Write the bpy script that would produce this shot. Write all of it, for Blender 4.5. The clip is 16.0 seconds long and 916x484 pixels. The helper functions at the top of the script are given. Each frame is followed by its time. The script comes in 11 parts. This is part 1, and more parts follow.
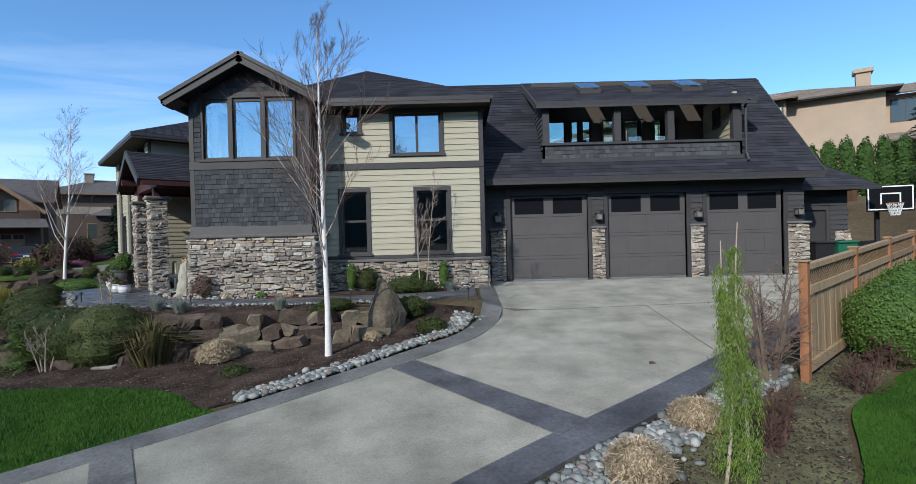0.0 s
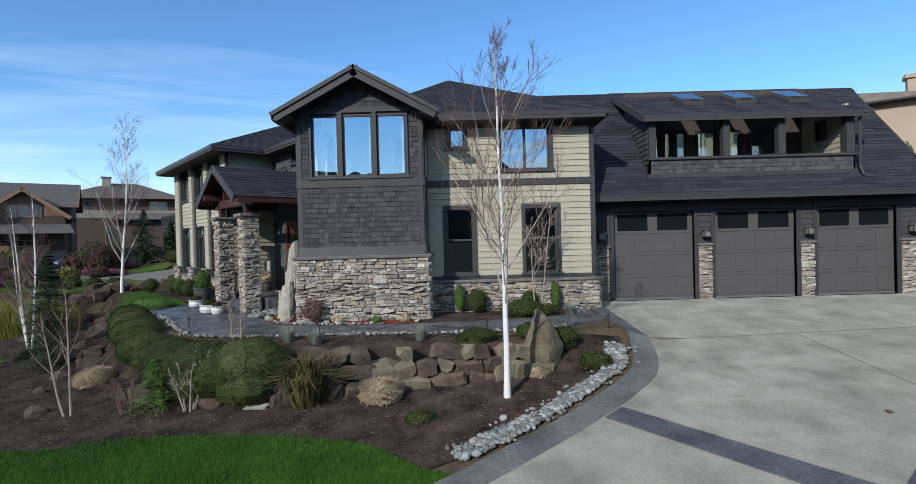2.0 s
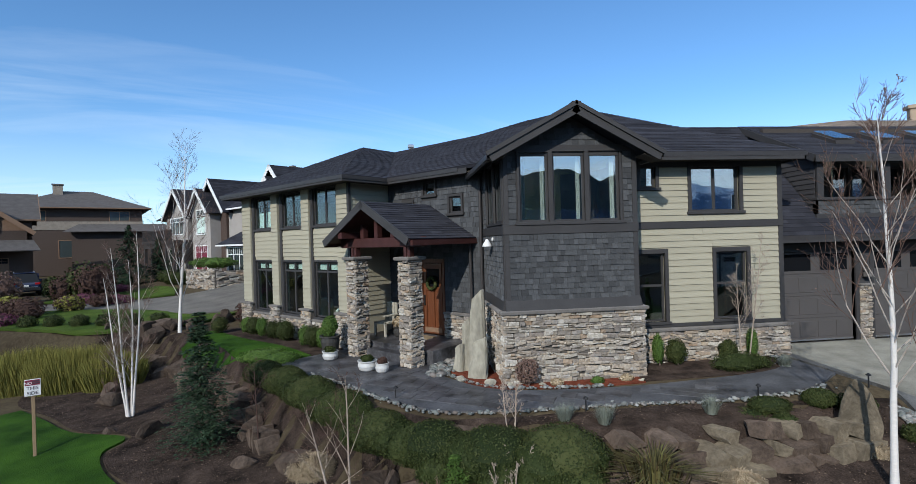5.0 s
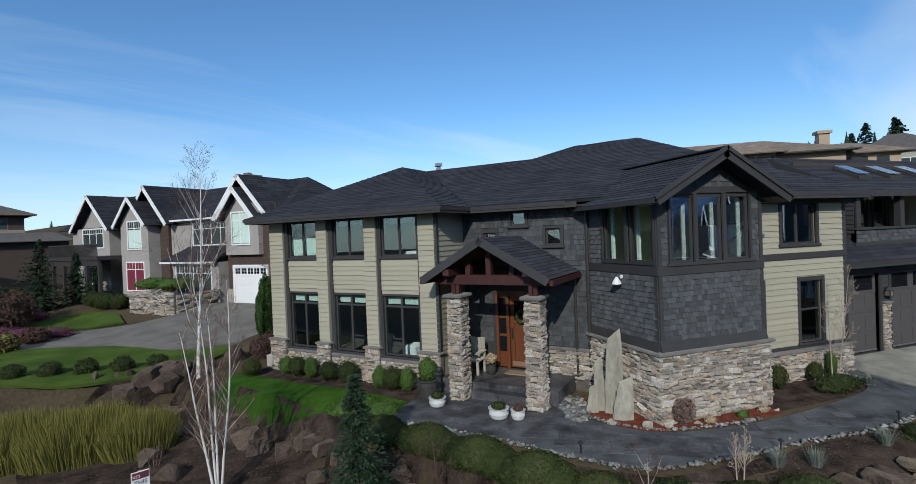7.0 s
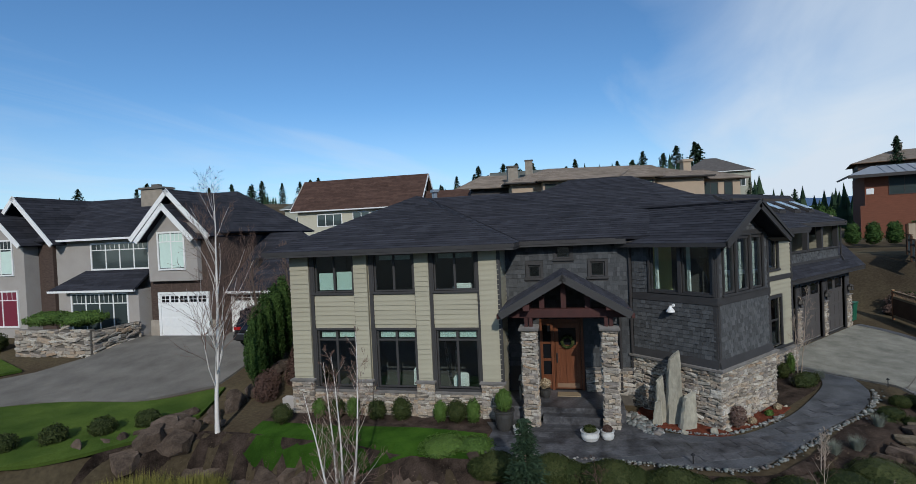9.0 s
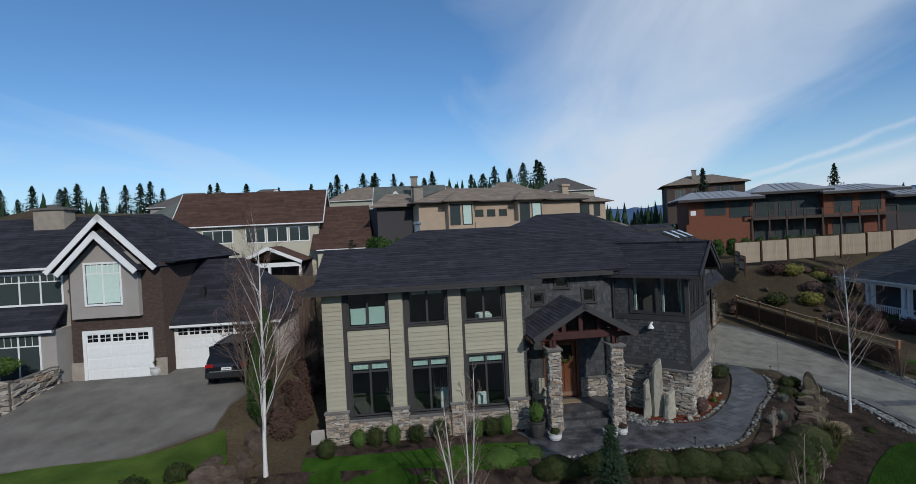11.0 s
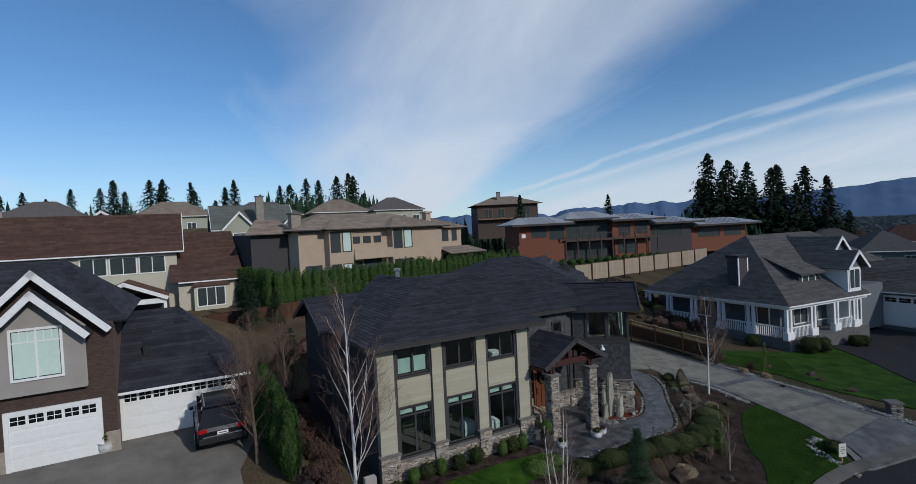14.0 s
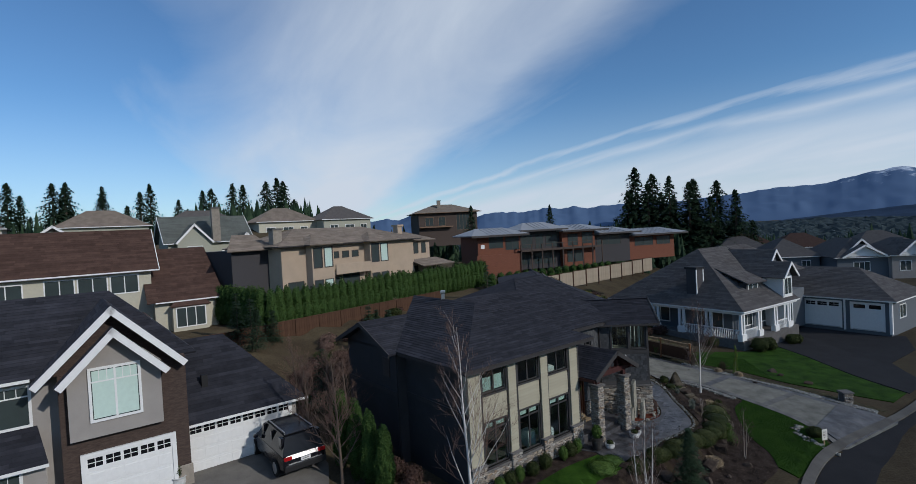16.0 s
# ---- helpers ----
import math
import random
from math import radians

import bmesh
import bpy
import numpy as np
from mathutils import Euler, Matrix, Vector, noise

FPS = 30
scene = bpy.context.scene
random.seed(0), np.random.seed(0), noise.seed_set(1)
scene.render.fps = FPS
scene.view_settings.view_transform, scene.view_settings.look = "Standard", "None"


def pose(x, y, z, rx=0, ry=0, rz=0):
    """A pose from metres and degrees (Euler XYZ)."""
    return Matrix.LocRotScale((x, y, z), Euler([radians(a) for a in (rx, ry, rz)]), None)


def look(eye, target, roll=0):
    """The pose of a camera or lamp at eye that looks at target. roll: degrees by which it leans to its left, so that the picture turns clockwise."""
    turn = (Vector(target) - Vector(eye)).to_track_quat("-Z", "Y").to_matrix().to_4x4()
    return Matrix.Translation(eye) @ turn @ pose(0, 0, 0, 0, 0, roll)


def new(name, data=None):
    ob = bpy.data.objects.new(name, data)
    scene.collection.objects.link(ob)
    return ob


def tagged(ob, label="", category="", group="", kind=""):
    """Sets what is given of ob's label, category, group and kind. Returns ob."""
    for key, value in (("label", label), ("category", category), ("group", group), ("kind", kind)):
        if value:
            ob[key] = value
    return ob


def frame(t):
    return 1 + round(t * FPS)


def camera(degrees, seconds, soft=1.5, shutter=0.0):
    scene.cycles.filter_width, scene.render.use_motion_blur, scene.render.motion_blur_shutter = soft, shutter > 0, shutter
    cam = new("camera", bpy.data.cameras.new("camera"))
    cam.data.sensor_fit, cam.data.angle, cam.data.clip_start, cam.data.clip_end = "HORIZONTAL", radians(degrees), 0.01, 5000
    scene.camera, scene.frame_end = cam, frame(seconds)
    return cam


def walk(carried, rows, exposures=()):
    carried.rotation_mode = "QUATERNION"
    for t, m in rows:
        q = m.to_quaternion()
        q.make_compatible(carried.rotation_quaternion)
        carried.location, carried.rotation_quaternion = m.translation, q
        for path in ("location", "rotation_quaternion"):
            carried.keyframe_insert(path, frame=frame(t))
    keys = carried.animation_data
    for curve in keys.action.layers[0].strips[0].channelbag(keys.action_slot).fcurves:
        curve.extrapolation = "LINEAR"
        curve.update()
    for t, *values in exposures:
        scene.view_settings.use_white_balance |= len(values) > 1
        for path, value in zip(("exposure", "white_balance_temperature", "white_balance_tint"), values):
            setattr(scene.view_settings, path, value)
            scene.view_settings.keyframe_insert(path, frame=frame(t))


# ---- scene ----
# ---- camera and its path ----
cam = camera(85.1, 16.0, 0.6)
METRES, EYE, TILT, LEAN, TURN = 44.0, 1.39, 0.0, 0.0, 0.0
ROWS = [
    (0.0, 0.0, 0.0, 0.0, -0.01, -0.38, 1.46),
    (0.5, -0.0145, 0.0034, 0.0011, -0.05, -0.43, 1.47),
    (1.0, -0.0312, 0.0069, 0.0046, -0.1, -0.46, 1.51),
    (1.5, -0.0489, 0.0101, 0.0092, -0.08, -0.44, 1.51),
    (2.0, -0.0678, 0.0128, 0.014, -0.11, -0.44, 1.53),
    (2.5, -0.0883, 0.0161, 0.0189, -0.13, -0.44, 1.51),
    (3.0, -0.11, 0.0203, 0.0228, -0.33, -0.31, 1.51),
    (3.5, -0.1329, 0.0257, 0.0276, -1.38, -0.34, 1.51),
    (4.0, -0.1569, 0.032, 0.0317, -3.04, -0.16, 1.54),
    (4.5, -0.1822, 0.039, 0.0368, -5.04, -0.15, 1.61),
    (5.0, -0.2103, 0.0469, 0.0419, -6.8, -0.11, 1.64),
    (7.5, -0.3649, 0.1002, 0.0761, -22.82, -0.91, 2.37),
    (8.0, -0.3961, 0.113, 0.0831, -27.14, -1.05, 2.48),
    (10.5, -0.557, 0.1856, 0.1175, -48.82, -1.03, 2.66),
    (11.0, -0.5865, 0.2027, 0.1257, -53.39, -1.1, 2.73),
    (11.5, -0.6148, 0.2221, 0.1339, -58.11, -1.1, 2.77),
    (12.0, -0.6404, 0.2431, 0.1421, -62.62, -1.12, 2.75),
    (12.5, -0.6651, 0.2659, 0.1508, -67.02, -1.17, 2.81),
    (13.0, -0.6875, 0.2914, 0.1594, -71.15, -1.22, 2.85),
    (13.5, -0.7087, 0.3193, 0.168, -74.24, -1.21, 2.89),
    (14.0, -0.7282, 0.3491, 0.177, -76.97, -1.24, 2.92),
    (14.5, -0.7459, 0.3803, 0.1859, -79.81, -1.28, 2.95),
    (15.0, -0.762, 0.4131, 0.1944, -82.42, -1.29, 2.98),
    (15.5, -0.7765, 0.4477, 0.2023, -84.64, -1.27, 3.04),
    (16.0, -0.7909, 0.4831, 0.2092, -86.2, -1.25, 3.07),
]
EXPOSURES = [(t, e, 6080, g) for t, e, g in ((0.0, -0.2, 9), (3.0, -0.35, 9), (5.0, -0.47, 9), (8.0, -0.9, 8), (11.0, -1.12, 10), (13.0, -1.18, 11), (16.0, -1.2, 11))]
walk(cam, [(t, pose(0, 0, EYE, TILT, LEAN, TURN) @ pose(METRES * x, METRES * y, METRES * z, 90 + pitch, roll, yaw)) for t, x, y, z, yaw, pitch, roll in ROWS], EXPOSURES)

# ---- sun, sky, exposure ----
SUN_DIR = Vector((-0.444, -0.769, 0.461)).normalized()      # towards the sun
SUN_ELEV = math.asin(SUN_DIR.z)
SUN_ROT = math.atan2(SUN_DIR.x, SUN_DIR.y)


def make_world():
    world = bpy.data.worlds.new("sky")
    scene.world = world
    world.use_nodes = True
    nt = world.node_tree
    nt.nodes.clear()
    out = nt.nodes.new("ShaderNodeOutputWorld")
    bg = nt.nodes.new("ShaderNodeBackground")
    sky = nt.nodes.new("ShaderNodeTexSky")
    sky.sky_type = "NISHITA"
    sky.sun_disc = False
    sky.sun_elevation, sky.sun_rotation = SUN_ELEV, SUN_ROT
    sky.altitude, sky.air_density, sky.dust_density, sky.ozone_density = 200, 1.0, 0.0, 3.0
    co = nt.nodes.new("ShaderNodeTexCoord")
    sep = nt.nodes.new("ShaderNodeSeparateXYZ")
    nt.links.new(co.outputs["Generated"], sep.inputs[0])
    zc = nt.nodes.new("ShaderNodeMath"); zc.operation = "MAXIMUM"; zc.inputs[1].default_value = 0.0
    nt.links.new(sep.outputs["Z"], zc.inputs[0])
    za = nt.nodes.new("ShaderNodeMath"); za.operation = "ADD"; za.inputs[1].default_value = 0.12
    nt.links.new(zc.outputs[0], za.inputs[0])
    dx = nt.nodes.new("ShaderNodeMath"); dx.operation = "DIVIDE"
    dy = nt.nodes.new("ShaderNodeMath"); dy.operation = "DIVIDE"
    nt.links.new(sep.outputs["X"], dx.inputs[0]); nt.links.new(za.outputs[0], dx.inputs[1])
    nt.links.new(sep.outputs["Y"], dy.inputs[0]); nt.links.new(za.outputs[0], dy.inputs[1])
    comb = nt.nodes.new("ShaderNodeCombineXYZ")
    nt.links.new(dx.outputs[0], comb.inputs[0]); nt.links.new(dy.outputs[0], comb.inputs[1])
    # wisps drawn out along the wind, over a broad veil
    WIND = 26
    m1 = nt.nodes.new("ShaderNodeMapping"); m1.vector_type = "TEXTURE"; m1.inputs["Rotation"].default_value = (0, 0, radians(WIND)); m1.inputs["Scale"].default_value = (2.8, 0.85, 1)
    nt.links.new(comb.outputs[0], m1.inputs[0])
    n1 = nt.nodes.new("ShaderNodeTexNoise"); n1.inputs["Scale"].default_value = 1.25; n1.inputs["Detail"].default_value = 8; n1.inputs["Roughness"].default_value = 0.56; n1.inputs["Distortion"].default_value = 0.9
    nt.links.new(m1.outputs[0], n1.inputs["Vector"])
    m2 = nt.nodes.new("ShaderNodeMapping"); m2.vector_type = "TEXTURE"; m2.inputs["Location"].default_value = (3.3, 1.7, 0); m2.inputs["Rotation"].default_value = (0, 0, radians(WIND + 14)); m2.inputs["Scale"].default_value = (2.6, 1.3, 1)
    nt.links.new(comb.outputs[0], m2.inputs[0])
    n2 = nt.nodes.new("ShaderNodeTexNoise"); n2.inputs["Scale"].default_value = 1.1; n2.inputs["Detail"].default_value = 6; n2.inputs["Roughness"].default_value = 0.55
    nt.links.new(m2.outputs[0], n2.inputs["Vector"])
    # the cover across the wind: one broad bank, clear on both sides, a thin streak beyond
    across = nt.nodes.new("ShaderNodeVectorMath"); across.operation = "DOT_PRODUCT"; across.inputs[1].default_value = (-math.sin(radians(WIND)), math.cos(radians(WIND)), 0.0)
    nt.links.new(comb.outputs[0], across.inputs[0])
    wob = nt.nodes.new("ShaderNodeMath"); wob.operation = "MULTIPLY_ADD"; wob.inputs[1].default_value = 0.7
    nt.links.new(n2.outputs[0], wob.inputs[0]); nt.links.new(across.outputs["Value"], wob.inputs[2])
    er = nt.nodes.new("ShaderNodeMapRange"); er.inputs[1].default_value = -3.65; er.inputs[2].default_value = 4.35
    nt.links.new(wob.outputs[0], er.inputs[0])
    bank = nt.nodes.new("ShaderNodeValToRGB")
    el = bank.color_ramp.elements
    el[0].position, el[0].color = 0.0, (0.12, 0.12, 0.12, 1)
    el[1].position, el[1].color = 0.72, (0.04, 0.04, 0.04, 1)
    for at, v in ((0.22, 0.16), (0.29, 0.20), (0.335, 0.42), (0.36, 0.66), (0.43, 0.74), (0.50, 0.52), (0.57, 0.24), (0.63, 0.05), (0.77, 0.33)):
        e = el.new(at); e.color = (v, v, v, 1)
    nt.links.new(er.outputs[0], bank.inputs[0])
    mul = nt.nodes.new("ShaderNodeMath"); mul.operation = "MULTIPLY_ADD"; mul.inputs[1].default_value = 0.5
    # two drawn-out trails and the thin cloud beyond them, low in the south-east
    trail = nt.nodes.new("ShaderNodeVectorMath"); trail.operation = "DOT_PRODUCT"; trail.inputs[1].default_value = (-math.sin(radians(40)), math.cos(radians(40)), 0.0)
    nt.links.new(comb.outputs[0], trail.inputs[0])
    sway = nt.nodes.new("ShaderNodeMath"); sway.operation = "MULTIPLY_ADD"; sway.inputs[1].default_value = 0.5
    nt.links.new(n1.outputs[0], sway.inputs[0]); nt.links.new(trail.outputs["Value"], sway.inputs[2])
    tr = nt.nodes.new("ShaderNodeMapRange"); tr.inputs[1].default_value = -5.75; tr.inputs[2].default_value = 2.25
    nt.links.new(sway.outputs[0], tr.inputs[0])
    trails = nt.nodes.new("ShaderNodeValToRGB")
    te = trails.color_ramp.elements       # broad and soft where they fray
    te[0].position, te[0].color = 0.0, (0.60, 0.60, 0.60, 1)
    te[1].position, te[1].color = 0.43, (0.0, 0.0, 0.0, 1)
    for at, v in ((0.20, 0.62), (0.28, 0.60), (0.325, 0.42), (0.338, 0.44), (0.353, 0.56), (0.366, 0.34), (0.377, 0.26), (0.392, 0.54), (0.404, 0.24)):
        e = te.new(at); e.color = (v, v, v, 1)
    nt.links.new(tr.outputs[0], trails.inputs[0])
    most = nt.nodes.new("ShaderNodeMath"); most.operation = "MAXIMUM"
    nt.links.new(bank.outputs[0], most.inputs[0]); nt.links.new(trails.outputs[0], most.inputs[1])
    nt.links.new(n1.outputs[0], mul.inputs[0]); nt.links.new(most.outputs[0], mul.inputs[2])
    add = nt.nodes.new("ShaderNodeMath"); add.operation = "ADD"; add.inputs[1].default_value = -0.05
    nt.links.new(mul.outputs[0], add.inputs[0])
    ramp = nt.nodes.new("ShaderNodeValToRGB")
    ramp.color_ramp.elements[0].position, ramp.color_ramp.elements[1].position = 0.5, 1.08
    ramp.color_ramp.elements[0].color, ramp.color_ramp.elements[1].color = (0, 0, 0, 1), (0.85, 0.85, 0.85, 1)
    nt.links.new(add.outputs[0], ramp.inputs[0])
    mix = nt.nodes.new("ShaderNodeMixRGB")
    mix.inputs[2].default_value = (9.2, 10.0, 10.8, 1)
    # the veil of haze that whitens the sky towards the horizon
    low = nt.nodes.new("ShaderNodeMapRange"); low.inputs[1].default_value, low.inputs[2].default_value, low.inputs[3].default_value, low.inputs[4].default_value = 0.0, 0.26, 0.36, 0.0
    low.interpolation_type = "SMOOTHSTEP"
    nt.links.new(sep.outputs["Z"], low.inputs[0])
    veil = nt.nodes.new("ShaderNodeMath"); veil.operation = "ADD"; veil.use_clamp = True
    nt.links.new(ramp.outputs[0], veil.inputs[0]); nt.links.new(low.outputs[0], veil.inputs[1])
    nt.links.new(veil.outputs[0], mix.inputs[0])
    tint = nt.nodes.new("ShaderNodeMixRGB"); tint.blend_type = "MULTIPLY"; tint.inputs[0].default_value = 1.0
    tint.inputs[2].default_value = (1.04, 1.34, 1.52, 1)
    nt.links.new(sky.outputs[0], tint.inputs[1])
    nt.links.new(tint.outputs[0], mix.inputs[1])
    nt.links.new(mix.outputs[0], bg.inputs[0])
    bg.inputs[1].default_value = 0.15
    nt.links.new(bg.outputs[0], out.inputs[0])


make_world()
sun = new("sun", bpy.data.lights.new("sun", "SUN"))
sun.data.energy, sun.data.angle, sun.data.color = 4.8, radians(0.55), (1.0, 0.93, 0.83)
sun.matrix_world = look(SUN_DIR * 100, (0, 0, 0))

# ---- materials ----
def material(name, colour, rough=0.8, metal=0.0, vary=0.25, scale=6.0, fine=60.0, bump=0.15, bump_scale=None, second=None, random=0.0, island=0.0, coords="Object", spec=None, stretch=(1, 1, 1), dist=0.01):
    """A surface with two scales of colour variation and relief; random: difference from object to object, island: from piece to piece."""
    m = bpy.data.materials.new(name)
    m.use_nodes = True
    nt = m.node_tree
    b = nt.nodes["Principled BSDF"]
    b.inputs["Roughness"].default_value, b.inputs["Metallic"].default_value = rough, metal
    b.inputs["Specular IOR Level"].default_value = spec if spec is not None else 0.3 if rough < 0.84 else 0.08
    b.inputs["Diffuse Roughness"].default_value = 0.9 if rough > 0.84 else 0.0
    tc = nt.nodes.new("ShaderNodeTexCoord")
    mp = nt.nodes.new("ShaderNodeMapping"); mp.inputs["Scale"].default_value = stretch
    if coords == "World":
        geo = nt.nodes.new("ShaderNodeNewGeometry")
        nt.links.new(geo.outputs["Position"], mp.inputs[0])
    else:
        nt.links.new(tc.outputs[coords], mp.inputs[0])
    big = nt.nodes.new("ShaderNodeTexNoise"); big.inputs["Scale"].default_value = scale; big.inputs["Detail"].default_value = 5; big.inputs["Roughness"].default_value = 0.6
    small = nt.nodes.new("ShaderNodeTexNoise"); small.inputs["Scale"].default_value = fine; small.inputs["Detail"].default_value = 4
    nt.links.new(mp.outputs[0], big.inputs["Vector"]); nt.links.new(mp.outputs[0], small.inputs["Vector"])
    c1 = tuple(max(0.0, c * (1 - vary)) for c in colour)
    c2 = tuple(min(1.0, c * (1 + vary)) for c in (second or colour))
    r1 = nt.nodes.new("ShaderNodeMapRange"); r1.inputs[1].default_value, r1.inputs[2].default_value = 0.3, 0.7
    nt.links.new(big.outputs[0], r1.inputs[0])
    mix = nt.nodes.new("ShaderNodeMixRGB"); mix.inputs[1].default_value, mix.inputs[2].default_value = (*c1, 1), (*c2, 1)
    nt.links.new(r1.outputs[0], mix.inputs[0])
    value = nt.nodes.new("ShaderNodeMapRange")
    value.inputs[1].default_value, value.inputs[2].default_value = 0.25, 0.75
    value.inputs[3].default_value, value.inputs[4].default_value = 1 - 0.6 * vary, 1 + 0.6 * vary
    nt.links.new(small.outputs[0], value.inputs[0])
    last = value.outputs[0]
    for amount, node, socket in ((random, "ShaderNodeObjectInfo", "Random"), (island, "ShaderNodeNewGeometry", "Random Per Island")):
        if amount:
            oi = nt.nodes.new(node)
            mr = nt.nodes.new("ShaderNodeMapRange"); mr.inputs[3].default_value, mr.inputs[4].default_value = 1 - amount, 1 + amount
            nt.links.new(oi.outputs[socket], mr.inputs[0])
            mm = nt.nodes.new("ShaderNodeMath"); mm.operation = "MULTIPLY"
            nt.links.new(last, mm.inputs[0]); nt.links.new(mr.outputs[0], mm.inputs[1])
            last = mm.outputs[0]
    hsv = nt.nodes.new("ShaderNodeHueSaturation")
    nt.links.new(mix.outputs[0], hsv.inputs["Color"]); nt.links.new(last, hsv.inputs["Value"])
    nt.links.new(hsv.outputs[0], b.inputs["Base Color"])
    if bump:
        bp = nt.nodes.new("ShaderNodeBump"); bp.inputs["Strength"].default_value = bump; bp.inputs["Distance"].default_value = dist
        if bump_scale:
            bn = nt.nodes.new("ShaderNodeTexNoise"); bn.inputs["Scale"].default_value = bump_scale; bn.inputs["Detail"].default_value = 6
            nt.links.new(mp.outputs[0], bn.inputs["Vector"]); nt.links.new(bn.outputs[0], bp.inputs["Height"])
        else:
            nt.links.new(small.outputs[0], bp.inputs["Height"])
        nt.links.new(bp.outputs[0], b.inputs["Normal"])
    return m


def two_tone(name, a, b_, random=0.25, rough=0.85, fine=30.0, bump=0.4, dist=0.01, kind="Random"):
    """Pieces that take a colour of their own between several."""
    m = bpy.data.materials.new(name)
    m.use_nodes = True
    nt = m.node_tree
    b = nt.nodes["Principled BSDF"]
    b.inputs["Roughness"].default_value = rough
    b.inputs["Specular IOR Level"].default_value = 0.1
    b.inputs["Diffuse Roughness"].default_value = 0.8 if kind == "Random" else 0.0
    if kind == "Random":
        src = nt.nodes.new("ShaderNodeObjectInfo").outputs["Random"]
    else:
        src = nt.nodes.new("ShaderNodeNewGeometry").outputs["Random Per Island"]
    ramp = nt.nodes.new("ShaderNodeValToRGB")
    cols = a
    ramp.color_ramp.interpolation = "LINEAR"
    el = ramp.color_ramp.elements
    el[0].color, el[1].color = (*cols[0], 1), (*cols[-1], 1)
    for k, c in enumerate(cols[1:-1]):
        e = el.new((k + 1) / (len(cols) - 1)); e.color = (*c, 1)
    nt.links.new(src, ramp.inputs[0])
    geo = nt.nodes.new("ShaderNodeNewGeometry")
    n = nt.nodes.new("ShaderNodeTexNoise"); n.inputs["Scale"].default_value = fine; n.inputs["Detail"].default_value = 6; n.inputs["Roughness"].default_value = 0.65
    nt.links.new(geo.outputs["Position"], n.inputs["Vector"])
    mr = nt.nodes.new("ShaderNodeMapRange"); mr.inputs[1].default_value, mr.inputs[2].default_value = 0.25, 0.75; mr.inputs[3].default_value, mr.inputs[4].default_value = 1 - b_, 1 + b_
    nt.links.new(n.outputs[0], mr.inputs[0])
    hsv = nt.nodes.new("ShaderNodeHueSaturation")
    nt.links.new(ramp.outputs[0], hsv.inputs["Color"]); nt.links.new(mr.outputs[0], hsv.inputs["Value"])
    nt.links.new(hsv.outputs[0], b.inputs["Base Color"])
    bp = nt.nodes.new("ShaderNodeBump"); bp.inputs["Strength"].default_value = bump; bp.inputs["Distance"].default_value = dist
    nt.links.new(n.outputs[0], bp.inputs["Height"]); nt.links.new(bp.outputs[0], b.inputs["Normal"])
    return m


def glass_material(name, tint=(0.86, 0.94, 0.93), clear=0.95, rough=0.0, mirror=0.11):
    """Window glass: mirror gloss over a clear, tinted pane."""
    m = bpy.data.materials.new(name)
    m.use_nodes = True
    nt = m.node_tree
    nt.nodes.clear()
    out = nt.nodes.new("ShaderNodeOutputMaterial")
    tr = nt.nodes.new("ShaderNodeBsdfTransparent"); tr.inputs[0].default_value = (*[c * clear for c in tint], 1)
    gl = nt.nodes.new("ShaderNodeBsdfGlossy"); gl.inputs["Roughness"].default_value = rough; gl.inputs[0].default_value = (0.9, 0.95, 1, 1)
    lw = nt.nodes.new("ShaderNodeLayerWeight"); lw.inputs[0].default_value = 0.5
    pw = nt.nodes.new("ShaderNodeMath"); pw.operation = "POWER"; pw.inputs[1].default_value = 5.0
    fr = nt.nodes.new("ShaderNodeMath"); fr.operation = "MULTIPLY_ADD"; fr.inputs[1].default_value = 0.85 - mirror; fr.inputs[2].default_value = mirror
    nt.links.new(lw.outputs["Facing"], pw.inputs[0]); nt.links.new(pw.outputs[0], fr.inputs[0])
    mx = nt.nodes.new("ShaderNodeMixShader")
    nt.links.new(fr.outputs[0], mx.inputs[0]); nt.links.new(tr.outputs[0], mx.inputs[1]); nt.links.new(gl.outputs[0], mx.inputs[2])
    nt.links.new(mx.outputs[0], out.inputs[0])
    return m


M_GLASS = glass_material("window glass")
M_COATED = glass_material("coated window glass", mirror=0.32)
M_TRIM = material("dark taupe trim paint", (0.047, 0.045, 0.045), 0.6, vary=0.12, scale=2, fine=40, bump=0.05)
M_FRAME = material("dark bronze window frame", (0.05, 0.045, 0.043), 0.5, vary=0.08, bump=0.03)
M_BEIGE = material("olive beige fibre cement siding", (0.36, 0.335, 0.25), 0.75, vary=0.07, scale=1.2, fine=50, bump=0.06, random=0.05)
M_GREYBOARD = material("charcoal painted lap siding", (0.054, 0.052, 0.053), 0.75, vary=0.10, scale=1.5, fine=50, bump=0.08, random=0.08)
M_SHINGLE = two_tone("weathered grey cedar shingle", [(0.056, 0.058, 0.061), (0.071, 0.074, 0.078), (0.082, 0.086, 0.09), (0.10, 0.104, 0.109)], 0.22, fine=25, bump=0.35, dist=0.006)
M_SHINGLE_I = two_tone("weathered grey cedar shingles", [(0.056, 0.058, 0.061), (0.071, 0.074, 0.078), (0.082, 0.086, 0.09), (0.10, 0.104, 0.109)], 0.22, fine=25, bump=0.35, dist=0.006, kind="Island")
